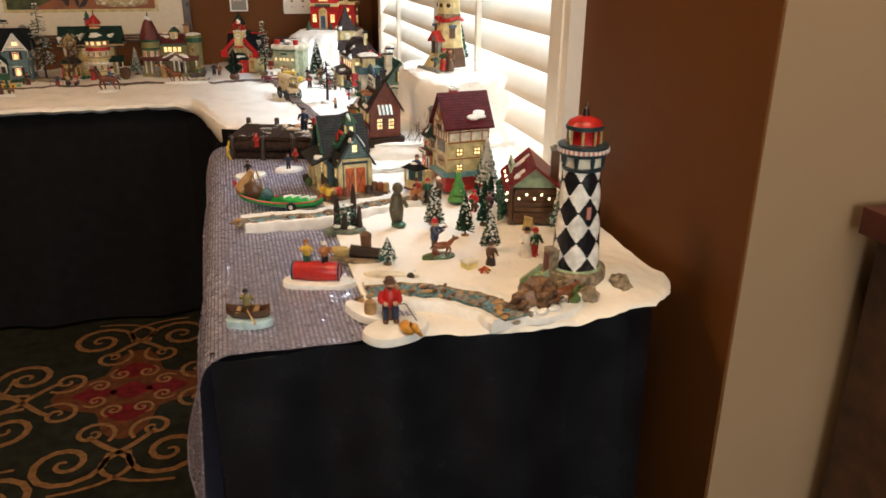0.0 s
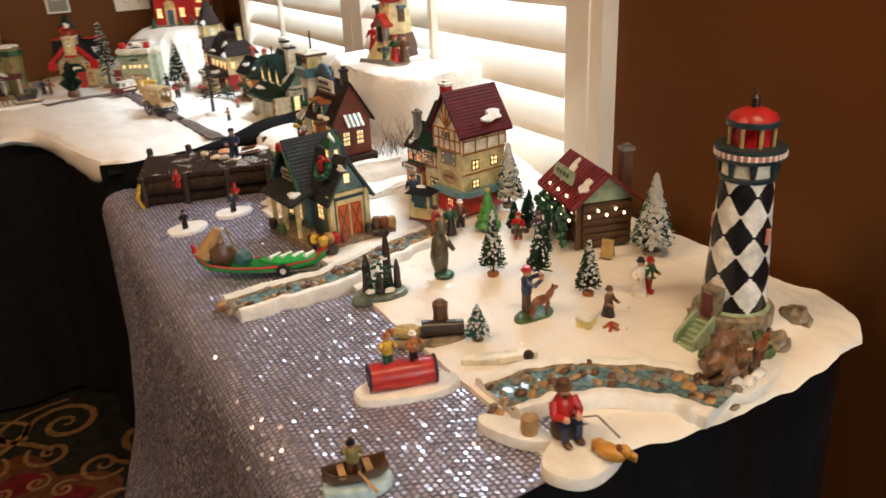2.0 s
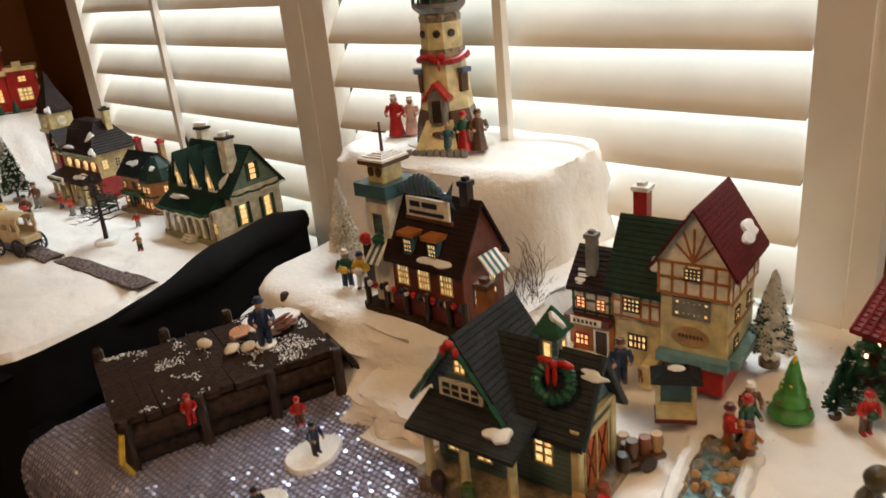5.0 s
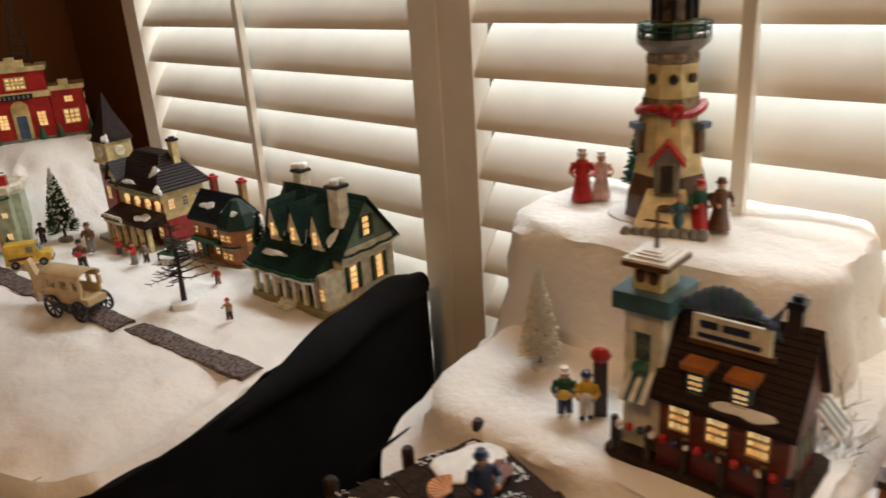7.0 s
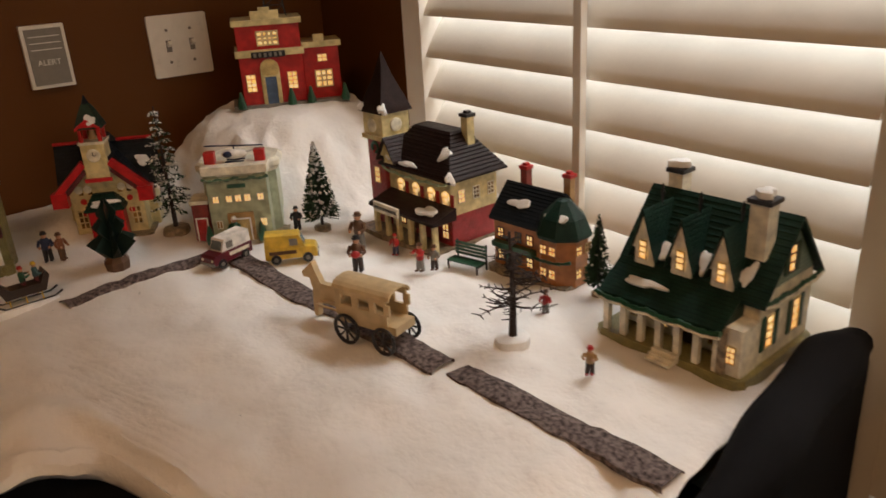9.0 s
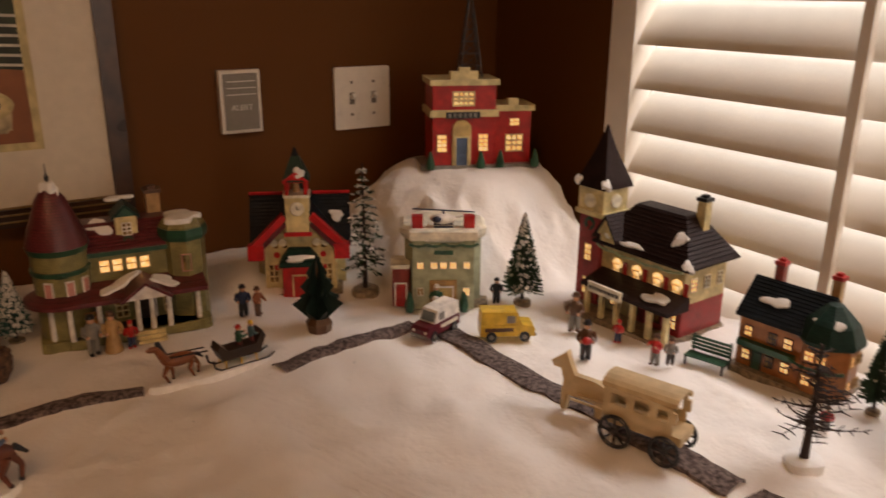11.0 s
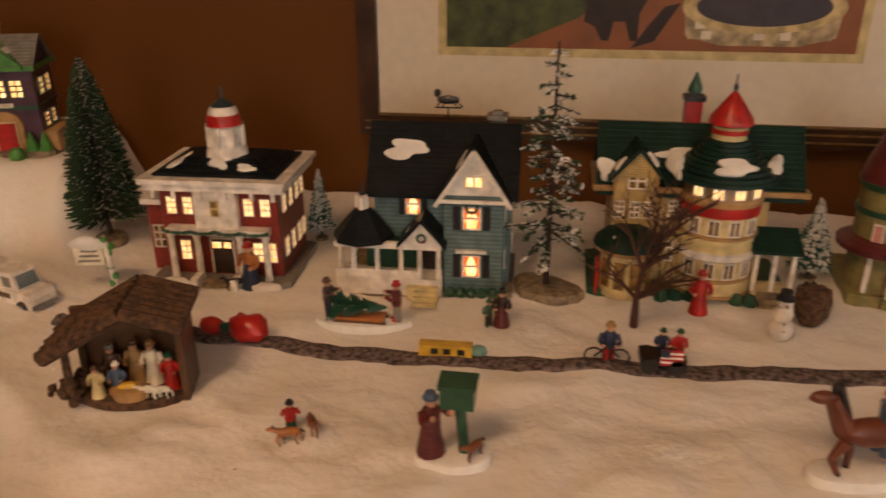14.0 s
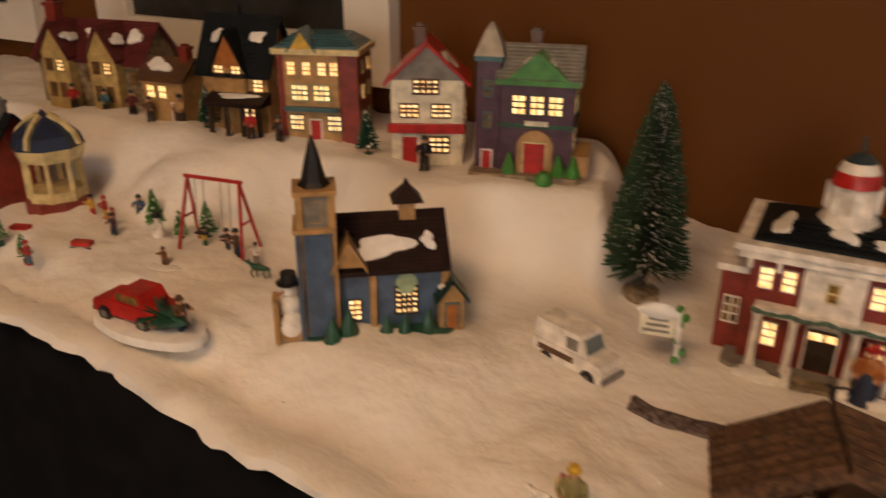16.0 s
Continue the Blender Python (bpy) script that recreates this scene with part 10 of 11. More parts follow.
def creek(name, label, pts, w, z, th, bank=0.011, seed=0):
    """A winding piece of moulded creek: snowy banks, pebbled shores and glossy painted water."""
    e = thing(name, 0, 0, z, 0, label, "creek")
    fine, n = [], len(pts)
    for i in range(n - 1):
        for s in range(8):
            t = s / 8
            p0, p1, p2, p3 = pts[max(0, i - 1)], pts[i], pts[i + 1], pts[min(n - 1, i + 2)]
            fine.append(tuple(0.5 * (2 * b + (c - a) * t + (2 * a - 5 * b + 4 * c - d) * t * t + (3 * b - a - 3 * c + d) * t ** 3) for a, b, c, d in zip(p0, p1, p2, p3)))
    fine.append(pts[-1])
    cols = [(-0.5, -0.004), (-0.5, th * 0.7), (-0.46, th), (-0.36, th * 1.05), (-0.30, th * 0.8), (-0.26, th * 0.62), (0.26, th * 0.62), (0.30, th * 0.8), (0.36, th * 1.05), (0.46, th), (0.5, th * 0.7), (0.5, -0.004)]
    mats_i = [0, 0, 0, 0, 1, 2, 1, 0, 0, 0, 0]
    vs, fs, ms = [], [], []
    for i, p in enumerate(fine):
        a, b = fine[max(0, i - 1)], fine[min(len(fine) - 1, i + 1)]
        d = Vector((b[0] - a[0], b[1] - a[1])).normalized()
        for s, h in cols:
            o = s * w * (1 + 0.18 * nz(p[0] * 5, p[1] * 5, 8, seed + s)) + 0.002 * nz(p[0], p[1], 90, s * 3)
            vs.append((p[0] - d.y * o, p[1] + d.x * o, h + (0.0016 * nz(p[0], p[1], 120, s) if h > 0 else 0)))
    k = len(cols)
    for i in range(len(fine) - 1):
        for j in range(k - 1):
            fs.append((i * k + j, (i + 1) * k + j, (i + 1) * k + j + 1, i * k + j + 1))
            ms.append(mats_i[j])
    fs += [tuple(range(k)), tuple((len(fine) - 1) * k + j for j in range(k - 1, -1, -1))]
    ms += [0, 0]
    g = Geo().add(vs, fs)
    g.m = ms
    g.make("creek_bed", [DUST, STONE, WATER], e, True)
    rnd = random.Random(seed)
    for i in range(len(fine) * 2):
        p = rnd.choice(fine)
        q = Geo().ell((0, 0, 0), (rnd.uniform(0.003, 0.007), rnd.uniform(0.003, 0.006), rnd.uniform(0.002, 0.004)), 0, 7, 5, 0.4).make("creek_stone", (STONE, TAN, BROWN, GREY)[i % 4], e, True)
        q.location = (p[0] + rnd.uniform(-0.3, 0.3) * w, p[1] + rnd.uniform(-0.3, 0.3) * w, th * 0.75)
    return e


creek("river_piece", "moulded river piece with snowy banks and painted water", [(0.0, 1.285), (0.05, 1.29), (0.115, 1.288), (0.17, 1.302), (0.22, 1.322), (0.27, 1.338), (0.315, 1.345)], 0.062, 0.770, 0.016, seed=3)
creek("creek_piece", "moulded curving creek with snowy banks and painted water", [(0.155, 0.945), (0.20, 0.945), (0.245, 0.925), (0.285, 0.895), (0.315, 0.855), (0.325, 0.825)], 0.075, 0.774, 0.012, seed=8)


def rocks():
    e = thing("rock_outcrop", 0.385, 0.862, 0.775, 20, "brown rock outcrop with snow, bears and bushes below the lighthouse", "rocks")
    slab(blob_outline(0.066, 0.034, 28, 0.12, 2), -0.004, 0.006).make("snow_foot", DUST, e, True)
    for i, (x, y, r, z) in enumerate(((-0.03, 0.008, 0.022, 0.016), (-0.012, 0.014, 0.02, 0.022), (-0.02, -0.006, 0.016, 0.014), (0.002, 0.004, 0.014, 0.014), (-0.044, 0.0, 0.012, 0.01))):
        Geo().ell((x, y, z), (r, r * 0.7, r * 0.95), 0, 11, 8, 0.7).make("rock", glaze("rock_brown", (0.16, 0.085, 0.045), scale=90, bump=0.7, var=0.6), e, False)
    for x, y in ((0.05, 0.0), (0.055, -0.014), (-0.01, 0.03), (0.03, -0.018)):
        Geo().ell((x, y, 0.010), (0.008, 0.007, 0.008), 0, 8, 6, 0.5).make("bush", GRAS, e)
    for x, y in ((-0.01, -0.022), (0.02, 0.012), (0.04, -0.01), (-0.03, -0.02)):
        Geo().ell((x, y, 0.008), (0.010, 0.007, 0.004), 0, 9, 5, 0.3).make("snow_lump", DUST, e, True)


rocks()
animal(0.402, 0.852, 0.782, 0.03, 200, CHEST, "painted brown fox figurine on the rocks", "fox", neck=0.2)
animal(0.383, 0.842, 0.78, 0.018, 190, BROWN, "small painted brown cub figurine on the rocks", "bear", neck=0.2)
for i, (x, y, s) in enumerate(((0.412, 0.936, 0.02), (0.42, 0.89, 0.016), (0.50, 0.885, 0.018), (0.445, 0.866, 0.014))):
    ob = Geo().ell((0, 0, s * 0.4), (s, s * 0.8, s * 0.8), 0, 10, 7, 0.6).make("boulder", STONE, None)
    ob.matrix_basis = pose(x, y, 0.778, 0, 0, 40 * i)
    tagged(ob, "rough brown boulder beside the checkered lighthouse", "rock", "lighthouse boulders")
# fisherman on the ice
for nm, (x, y, rx, ry, rz, seed) in (("a", (0.172, 0.842, 0.043, 0.03, 20, 41)), ("b", (0.142, 0.90, 0.04, 0.013, -60, 42))):
    patch(x, y, 0.774, rx, ry, rz, DUST, "cream snow base of the ice fisherman", seed, 0.008)
g = Geo().lathe([(0.010, 0), (0.011, 0.006), (0.010, 0.015)], 12, (0, 0, 0), 3)
for k in (-1, 1):
    g.tube((k * 0.005, 0.0, 0.018), (k * 0.0065, -0.014, 0.018), 0.0052, 0.0045, 1, 8).tube((k * 0.0065, -0.014, 0.019), (k * 0.0065, -0.015, 0.003), 0.0044, 0.0036, 1, 8).ell((k * 0.0065, -0.018, 0.003), (0.004, 0.0065, 0.003), 3, 8, 5)
    g.tube((k * 0.0095, 0.0, 0.036), (k * 0.0125, -0.006, 0.026), 0.0042, 0.0036, 0, 7).tube((k * 0.0125, -0.006, 0.026), (k * 0.006, -0.015, 0.026), 0.0036, 0.003, 0, 7).ell((k * 0.006, -0.016, 0.026), 0.0034, 2, 7, 5)
g.lathe([(0.009, 0.014), (0.0105, 0.02), (0.0105, 0.034), (0.007, 0.040), (0.004, 0.042)], 12, (0, 0, 0), 0, sy=0.8)
g.ell((0, -0.001, 0.046), (0.0058, 0.0062, 0.0065), 2, 10, 7).ell((0, -0.004, 0.043), (0.004, 0.0035, 0.004), 3, 8, 5)
g.lathe([(0.0085, 0.0485), (0.0085, 0.0495), (0.006, 0.05), (0.0055, 0.055), (0.002, 0.057)], 12, (0, 0, 0), 3)
ob = g.make("figurine", [RED, NAVY, SKIN, BROWN], None, True)
ob.matrix_basis = pose(0.17, 0.868, 0.782, 0, 0, -8)
tagged(ob, "painted ice fisherman figurine in red jacket, seated", "figurine", "village figures")
g = Geo().ell((0, 0, 0.006), (0.015, 0.008, 0.007), 0, 12, 7, 0.1).ell((-0.012, -0.004, 0.010), (0.006, 0.005, 0.006), 0, 9, 6).ell((-0.018, -0.006, 0.008), (0.005, 0.003, 0.003), 0, 8, 5).ell((0.012, -0.004, 0.005), (0.007, 0.006, 0.005), 0, 8, 5)
g.tube((-0.008, -0.008, 0.003), (-0.02, -0.009, 0.002), 0.0028, 0.0024, 0, 6).tube((0.014, 0.002, 0.004), (0.022, -0.008, 0.002), 0.0025, 0.0014, 0, 6).ell((-0.009, -0.0005, 0.013), (0.003, 0.002, 0.005), 1, 6, 4)
ob = g.make("animal_figurine", [glaze("golden", (0.52, 0.25, 0.04)), CHEST], None, True)
ob.matrix_basis = pose(0.182, 0.822, 0.782, 0, 0, 105)
tagged(ob, "painted golden dog figurine lying on the ice", "dog", "village figures")
g = Geo().lathe([(0.007, 0), (0.0085, 0.008), (0.0075, 0.018), (0.006, 0.019)], 14)
ob = g.make("wicker_creel", TAN, None, True)
ob.matrix_basis = pose(0.148, 0.886, 0.78)
tagged(ob, "small tan wicker creel on the ice", "basket")
ob = Geo().line([(0, 0, 0.02), (0.012, -0.018, 0.028), (0.022, -0.035, 0.012)], 0.0009).make("fishing_rod", GREY, None)
ob.matrix_basis = pose(0.172, 0.858, 0.784)
tagged(ob, "thin grey fishing rod", "rod")
# tube riders
patch(0.098, 1.022, 0.77, 0.052, 0.026, -18, DUST, "cream oval base under the red snow tube", 45, 0.008)
e = thing("red_toboggan", 0.094, 1.024, 0.777, -18, "glossy red rolled toboggan with navy trim", "toboggan")
g = Geo().lathe([(0.004, -0.033), (0.0135, -0.03), (0.0145, 0.0), (0.0135, 0.03), (0.012, 0.034)], 18)
g.v = [(c, a, b + 0.013) for a, b, c in g.v]
g.make("red_roll", RED, e, True)
for x in (-0.032, 0.034):
    g = Geo()
    for i in range(18):
        a, b = i * 0.349, (i + 1) * 0.349
        g.tube((x, 0.0135 * math.cos(a), 0.013 + 0.0135 * math.sin(a)), (x, 0.0135 * math.cos(b), 0.013 + 0.0135 * math.sin(b)), 0.0014, None, 0, 5)
    g.make("navy_rim", NAVY, e)
figure(0.083, 1.028, 0.798, 0.042, -10, YEL, GREEN, ORANGE, "painted child figurine in yellow riding the toboggan", arm=0.7)
figure(0.107, 1.02, 0.798, 0.04, 10, ORANGE, BLACK, WHT, "painted child figurine in orange riding the toboggan", arm=0.7)


def rowboat():
    e = thing("rowing_boat", -0.003, 0.918, 0.772, -12, "brown model rowing boat on pale blue moulded water", "boat")
    slab(blob_outline(0.029, 0.018, 24, 0.06, 3), -0.003, 0.008).make("blue_water_base", ICE, e, True)
    vs, fs = [], []
    prof = [(-0.028, 0.001, 0.026), (-0.02, 0.009, 0.021), (0.0, 0.012, 0.019), (0.018, 0.010, 0.020), (0.026, 0.006, 0.023)]
    n = 14
    for x, w, z in prof:
        for k in range(7):
            a = math.pi * k / 6
            vs.append((x, -w * math.cos(a), z - 0.014 * math.sin(a)))
        for k in range(7):
            a = math.pi * (6 - k) / 6
            vs.append((x, -w * 0.82 * math.cos(a), z - 0.010 * math.sin(a)))
    for i in range(len(prof) - 1):
        for k in range(n):
            q = (k + 1) % n
            fs.append((i * n + k, i * n + q, (i + 1) * n + q, (i + 1) * n + k))
    Geo().add(vs, fs).make("hull", BROWN, e, True)
    for x in (-0.012, 0.01):
        Geo().box(x - 0.003, x + 0.003, -0.010, 0.010, 0.0175, 0.019).make("thwart", TAN, e)
    for s in (-1, 1):
        Geo().tube((0.0, s * 0.01, 0.022), (0.012, s * 0.024, 0.008), 0.001, 0.0016).make("oar", TAN, e)


rowboat()
figure(-0.005, 0.918, 0.782, 0.04, 160, OLIVE, BROWN, BLACK, "painted rower figurine in olive with yellow scarf", arm=0.4)
# shore camp
e = thing("fallen_log", 0.165, 1.09, 0.774, -22, "dark brown fallen log with canoe and bark on the shore", "log")
slab(blob_outline(0.045, 0.018, 20, 0.15, 6), -0.003, 0.005).make("stony_base", STONE, e, True)
Geo().tube((-0.01, 0.0, 0.014), (0.036, -0.004, 0.014), 0.010, 0.008, 0, 9).make("log", DBROWN, e, True)
Geo().lathe([(0.010, 0), (0.008, 0.02), (0.009, 0.034), (0.004, 0.038)], 9, (0.012, 0.006, 0.006)).make("stump", BROWN, e)
Geo().ell((-0.026, 0.0, 0.012), (0.016, 0.007, 0.009), 0, 9, 6, 0.3).make("ochre_boat", OCHRE, e, True)
Geo().ell((-0.044, 0.002, 0.012), (0.006, 0.005, 0.005), 0, 8, 5).make("orange_paddle", ORANGE, e)
e = thing("birch_sled", 0.2, 1.01, 0.775, -22, "cream birch-bark sled lying on the snow", "sled")
slab(blob_outline(0.038, 0.009, 18, 0.15, 7), 0.0, 0.007).make("sled_deck", IVORY, e, True)
Geo().ell((0.03, -0.006, 0.005), 0.006, 0, 8, 5).make("log_end", DBROWN, e)
patch(0.286, 1.066, 0.775, 0.026, 0.016, 5, GRAS, "mossy green base of the hunter group", 51, 0.005, "moss_patch")
figure(0.282, 1.074, 0.779, 0.062, 60, NAVY, BROWN, RED, "painted hunter figurine in navy with red cap", arm=0.9)
animal(0.290, 1.058, 0.779, 0.03, 185, CHEST, "painted brown dog figurine beside the hunter", "dog", neck=0.4)
figure(0.355, 1.018, 0.77, 0.046, 20, BROWN, DBROWN, BROWN, "painted man figurine in brown warming himself, seated", skirt=True)
e = thing("yellow_crate", 0.32, 1.014, 0.776, 25, "small pale yellow crate with snow on top", "crate")
Geo().box(-0.010, 0.010, -0.008, 0.008, 0, 0.010).make("crate_box", glaze("pale_yellow", (0.62, 0.52, 0.20)), e)
Geo().box(-0.011, 0.011, -0.009, 0.009, 0.0101, 0.012).make("lid", IVORY, e)
e = thing("campfire", 0.337, 0.992, 0.776, 0, "tiny campfire of orange logs", "campfire")
for i in range(5):
    a = i * 1.256
    Geo().tube((0.009 * math.cos(a), 0.009 * math.sin(a), 0.001), (0, 0, 0.008), 0.0018).make("stick", (ORANGE, RED)[i % 2], e)
figure(0.419, 1.036, 0.776, 0.052, -20, WHT, WHT, BLACK, "painted snowman-builder figurine in white", skirt=True)
figure(0.432, 1.034, 0.776, 0.05, 20, GREEN, RED, RED, "painted figurine in green with red cap beside the snowman")
ob = Geo().ell((0, 0, 0.03), (0.013, 0.011, 0.032), 0, 10, 8, 0.15).ell((0, -0.004, 0.068), (0.009, 0.010, 0.010), 0, 9, 6).tube((-0.010, -0.006, 0.046), (-0.016, -0.012, 0.034), 0.004, 0.003).tube((0.010, -0.006, 0.046), (0.014, -0.012, 0.034), 0.004, 0.003).ell((0, -0.006, 0.004), (0.013, 0.014, 0.005), 1).make("bear_figurine", [glaze("bear_brown", (0.075, 0.06, 0.03), bump=0.6), GREEN], None, True)
ob.matrix_basis = pose(0.254, 1.222, 0.776, 0, 0, 20)
tagged(ob, "tall olive-brown standing bear figurine", "figurine", "village figures")
e = thing("dead_tree_clump", 0.165, 1.22, 0.775, 0, "dark broken stumps with green fir on a rocky base", "stump")
slab(blob_outline(0.034, 0.022, 22, 0.12, 12), -0.003, 0.007).make("rock_base", glaze("grey_green_rock", (0.13, 0.16, 0.13), var=0.5), e, True)
for x, y, h, r in ((0.016, 0.006, 0.075, 0.0055), (-0.012, 0.006, 0.052, 0.006), (0.024, -0.004, 0.04, 0.0045), (-0.002, -0.008, 0.03, 0.005)):
    Geo().lathe([(r * 1.3, 0), (r, h * 0.3), (r * 0.9, h * 0.7), (r * 0.5, h * 0.9), (r * 0.2, h)], 8, (x, y, 0.004)).make("stump", DBROWN, e)
g = Geo()
for i in range(70):
    p = Vector((_r.uniform(-0.016, 0.014), _r.uniform(-0.012, 0.008), _r.uniform(0.008, 0.045)))
    g.tube(p, p + Vector((_r.uniform(-1, 1), _r.uniform(-1, 1), _r.uniform(-0.4, 0.4))) * 0.007, 0.0022, 0.0008, 0, 4)
tagged(g.make("fir_spray", GREEN, e), kind="stuff")
for x, y, z in ((-0.015, -0.008, 0.012), (0.008, -0.014, 0.010), (0.014, 0.006, 0.045)):
    Geo().ell((x, y, z), (0.007, 0.005, 0.003), 0, 8, 5, 0.3).make("snow_lump", DUST, e, True)
# village square by the brewery
e = thing("chestnut_stall", 0.327, 1.398, 0.782, -60, "small cream street stall with charcoal roof and red runners", "stall")
Geo().box(-0.017, 0.017, -0.011, 0.011, 0.006, 0.02).make("counter", CREAM, e)
Geo().box(-0.018, 0.018, -0.012, 0.012, 0.002, 0.006).make("red_base", DRED, e)
for sx in (-1, 1):
    for sy in (-1, 1):
        Geo().box(sx * 0.0155 - 0.0015, sx * 0.0155 + 0.0015, sy * 0.0095 - 0.0015, sy * 0.0095 + 0.0015, 0.02, 0.044).make("post", CREAM, e)
Geo().box(-0.013, 0.013, -0.004, 0.008, 0.02, 0.04).make("stove", TEAL, e)
Geo().add([(-0.022, -0.016, 0.044), (0.022, -0.016, 0.044), (0.022, 0.016, 0.044), (-0.022, 0.016, 0.044), (-0.010, -0.006, 0.053), (0.010, -0.006, 0.053), (0.010, 0.006, 0.053), (-0.010, 0.006, 0.053)], [(3, 2, 1, 0), (4, 5, 6, 7), (0, 1, 5, 4), (1, 2, 6, 5), (2, 3, 7, 6), (3, 0, 4, 7)]).make("stall_roof", SLATE, e)
Geo().ell((0, -0.002, 0.053), (0.008, 0.005, 0.003)).make("snow_patch", DUST, e)
figure(0.348, 1.466, 0.785, 0.054, -50, NAVY, NAVY, BROWN, "painted man figurine in navy coat outside the brewery")
animal(0.362, 1.452, 0.785, 0.016, 30, CHEST, "tiny brown dog figurine outside the brewery", "dog", neck=0.4)
figure(0.318, 1.345, 0.776, 0.05, 30, RED, ORANGE, DRED, "painted caroller figurine in red coat", carry=ORANGE)
figure(0.338, 1.338, 0.776, 0.05, -20, GREEN, DBROWN, RED, "painted caroller figurine in green coat", skirt=True)
figure(0.31, 1.325, 0.776, 0.044, 0, ORANGE, BROWN, DRED, "painted caroller figurine in orange", skirt=True)
figure(0.36, 1.345, 0.776, 0.05, -40, BROWN, DBROWN, WHT, "painted figurine in brown with white cap")
figure(0.428, 1.245, 0.776, 0.045, -50, PURPLE, DBROWN, BROWN, "painted figurine in plum outside the log cabin", carry=GREEN)
figure(0.405, 1.262, 0.776, 0.045, -50, RED, BROWN, RED, "painted figurine in red choosing a tree", carry=GREEN)
for i, (x, y, s) in enumerate(((0.432, 1.282, 0.05), (0.446, 1.292, 0.056), (0.418, 1.29, 0.045), (0.40, 1.195, 0.042))):
    brush_tree(x, y, 0.777, s, 0.013, "small green fir for sale beside the log cabin", GREEN, 0.05, 300, BROWN, seed=60 + i)
e = thing("sandwich_board", 0.462, 1.14, 0.777, -60, "small ochre sandwich board outside the log cabin", "sign")
for s in (-1, 1):
    o = Geo().box(-0.008, 0.008, -0.001, 0.001, 0, 0.026).make("board", OCHRE, e)
    o.matrix_basis = pose(0, s * 0.005, 0, s * 14, 0, 0)
e = thing("fishing_cart", 0.166, 1.378, 0.776, 10, "brown hand cart with yellow sacks by the boathouse", "cart")
Geo().box(-0.016, 0.016, -0.008, 0.008, 0.008, 0.014).make("cart_bed", CHEST, e)
for x, c in ((-0.009, YEL), (0.002, TAN), (0.011, RED)):
    Geo().ell((x, 0, 0.020), (0.007, 0.007, 0.009), 0, 8, 6, 0.3).make("sack", c, e, True)
for s in (-1, 1):
    o = Geo().lathe([(0.008, -0.001), (0.008, 0.001)], 12).make("wheel", DBROWN, e)
    o.matrix_basis = pose(0.0, s * 0.0095, 0.008, 90, 0, 0)
e = thing("barrel_cart", 0.257, 1.392, 0.776, -30, "brown cart loaded with barrels and nets by the boathouse", "cart")
Geo().box(-0.018, 0.018, -0.008, 0.008, 0.008, 0.013).make("cart_bed", BROWN, e)
for x in (-0.010, 0.002, 0.013):
    Geo().lathe([(0.005, 0.013), (0.0065, 0.021), (0.005, 0.029)], 10, (x, 0, 0)).make("barrel", (CHEST, TAN, BROWN)[int(x * 100) % 3], e, True)
for s in (-1, 1):
    o = Geo().lathe([(0.008, -0.001), (0.008, 0.001)], 12).make("wheel", DBROWN, e)
    o.matrix_basis = pose(0.0, s * 0.0095, 0.008, 90, 0, 0)
figure(0.15, 1.392, 0.774, 0.042, 30, YEL, NAVY, BROWN, "painted fisherman figurine in yellow oilskin")
# on the risers
ROSE = glaze("pale_rose", (0.66, 0.42, 0.36))
figure(0.513, 1.920, 0.953, 0.064, -60, RED, RED, WHT, "painted Santa figurine in long red coat", skirt=True)
figure(0.530, 1.906, 0.953, 0.058, -50, ROSE, ROSE, WHT, "painted lady figurine in pink dress", skirt=True)
figure(0.495, 1.752, 0.954, 0.056, -40, BROWN, BROWN, BROWN, "painted man figurine in brown coat by the lighthouse", skirt=True)
figure(0.485, 1.768, 0.954, 0.054, -50, GREEN, RED, RED, "painted woman figurine in red skirt by the lighthouse", skirt=True)
figure(0.470, 1.782, 0.954, 0.04, -60, TEAL, TEAL, TAN, "small painted girl figurine in teal by the lighthouse", skirt=True)
figure(0.288, 1.792, 0.834, 0.052, -60, GREEN, NAVY, WHT, "painted fisherman figurine in green", carry=YEL)
figure(0.296, 1.775, 0.834, 0.05, -60, YEL, WHT, NAVY, "painted fisherman figurine in yellow", carry=WHT)
ob = Geo().box(-0.006, 0.006, -0.004, 0.004, 0, 0.062).ell((0, -0.006, 0.062), (0.009, 0.006, 0.008), 1, 8, 5).make("notice_post", [DBROWN, RED], None)
ob.matrix_basis = pose(0.307, 1.768, 0.834, 0, 0, -60)
tagged(ob, "dark wooden notice post with red bow", "post")


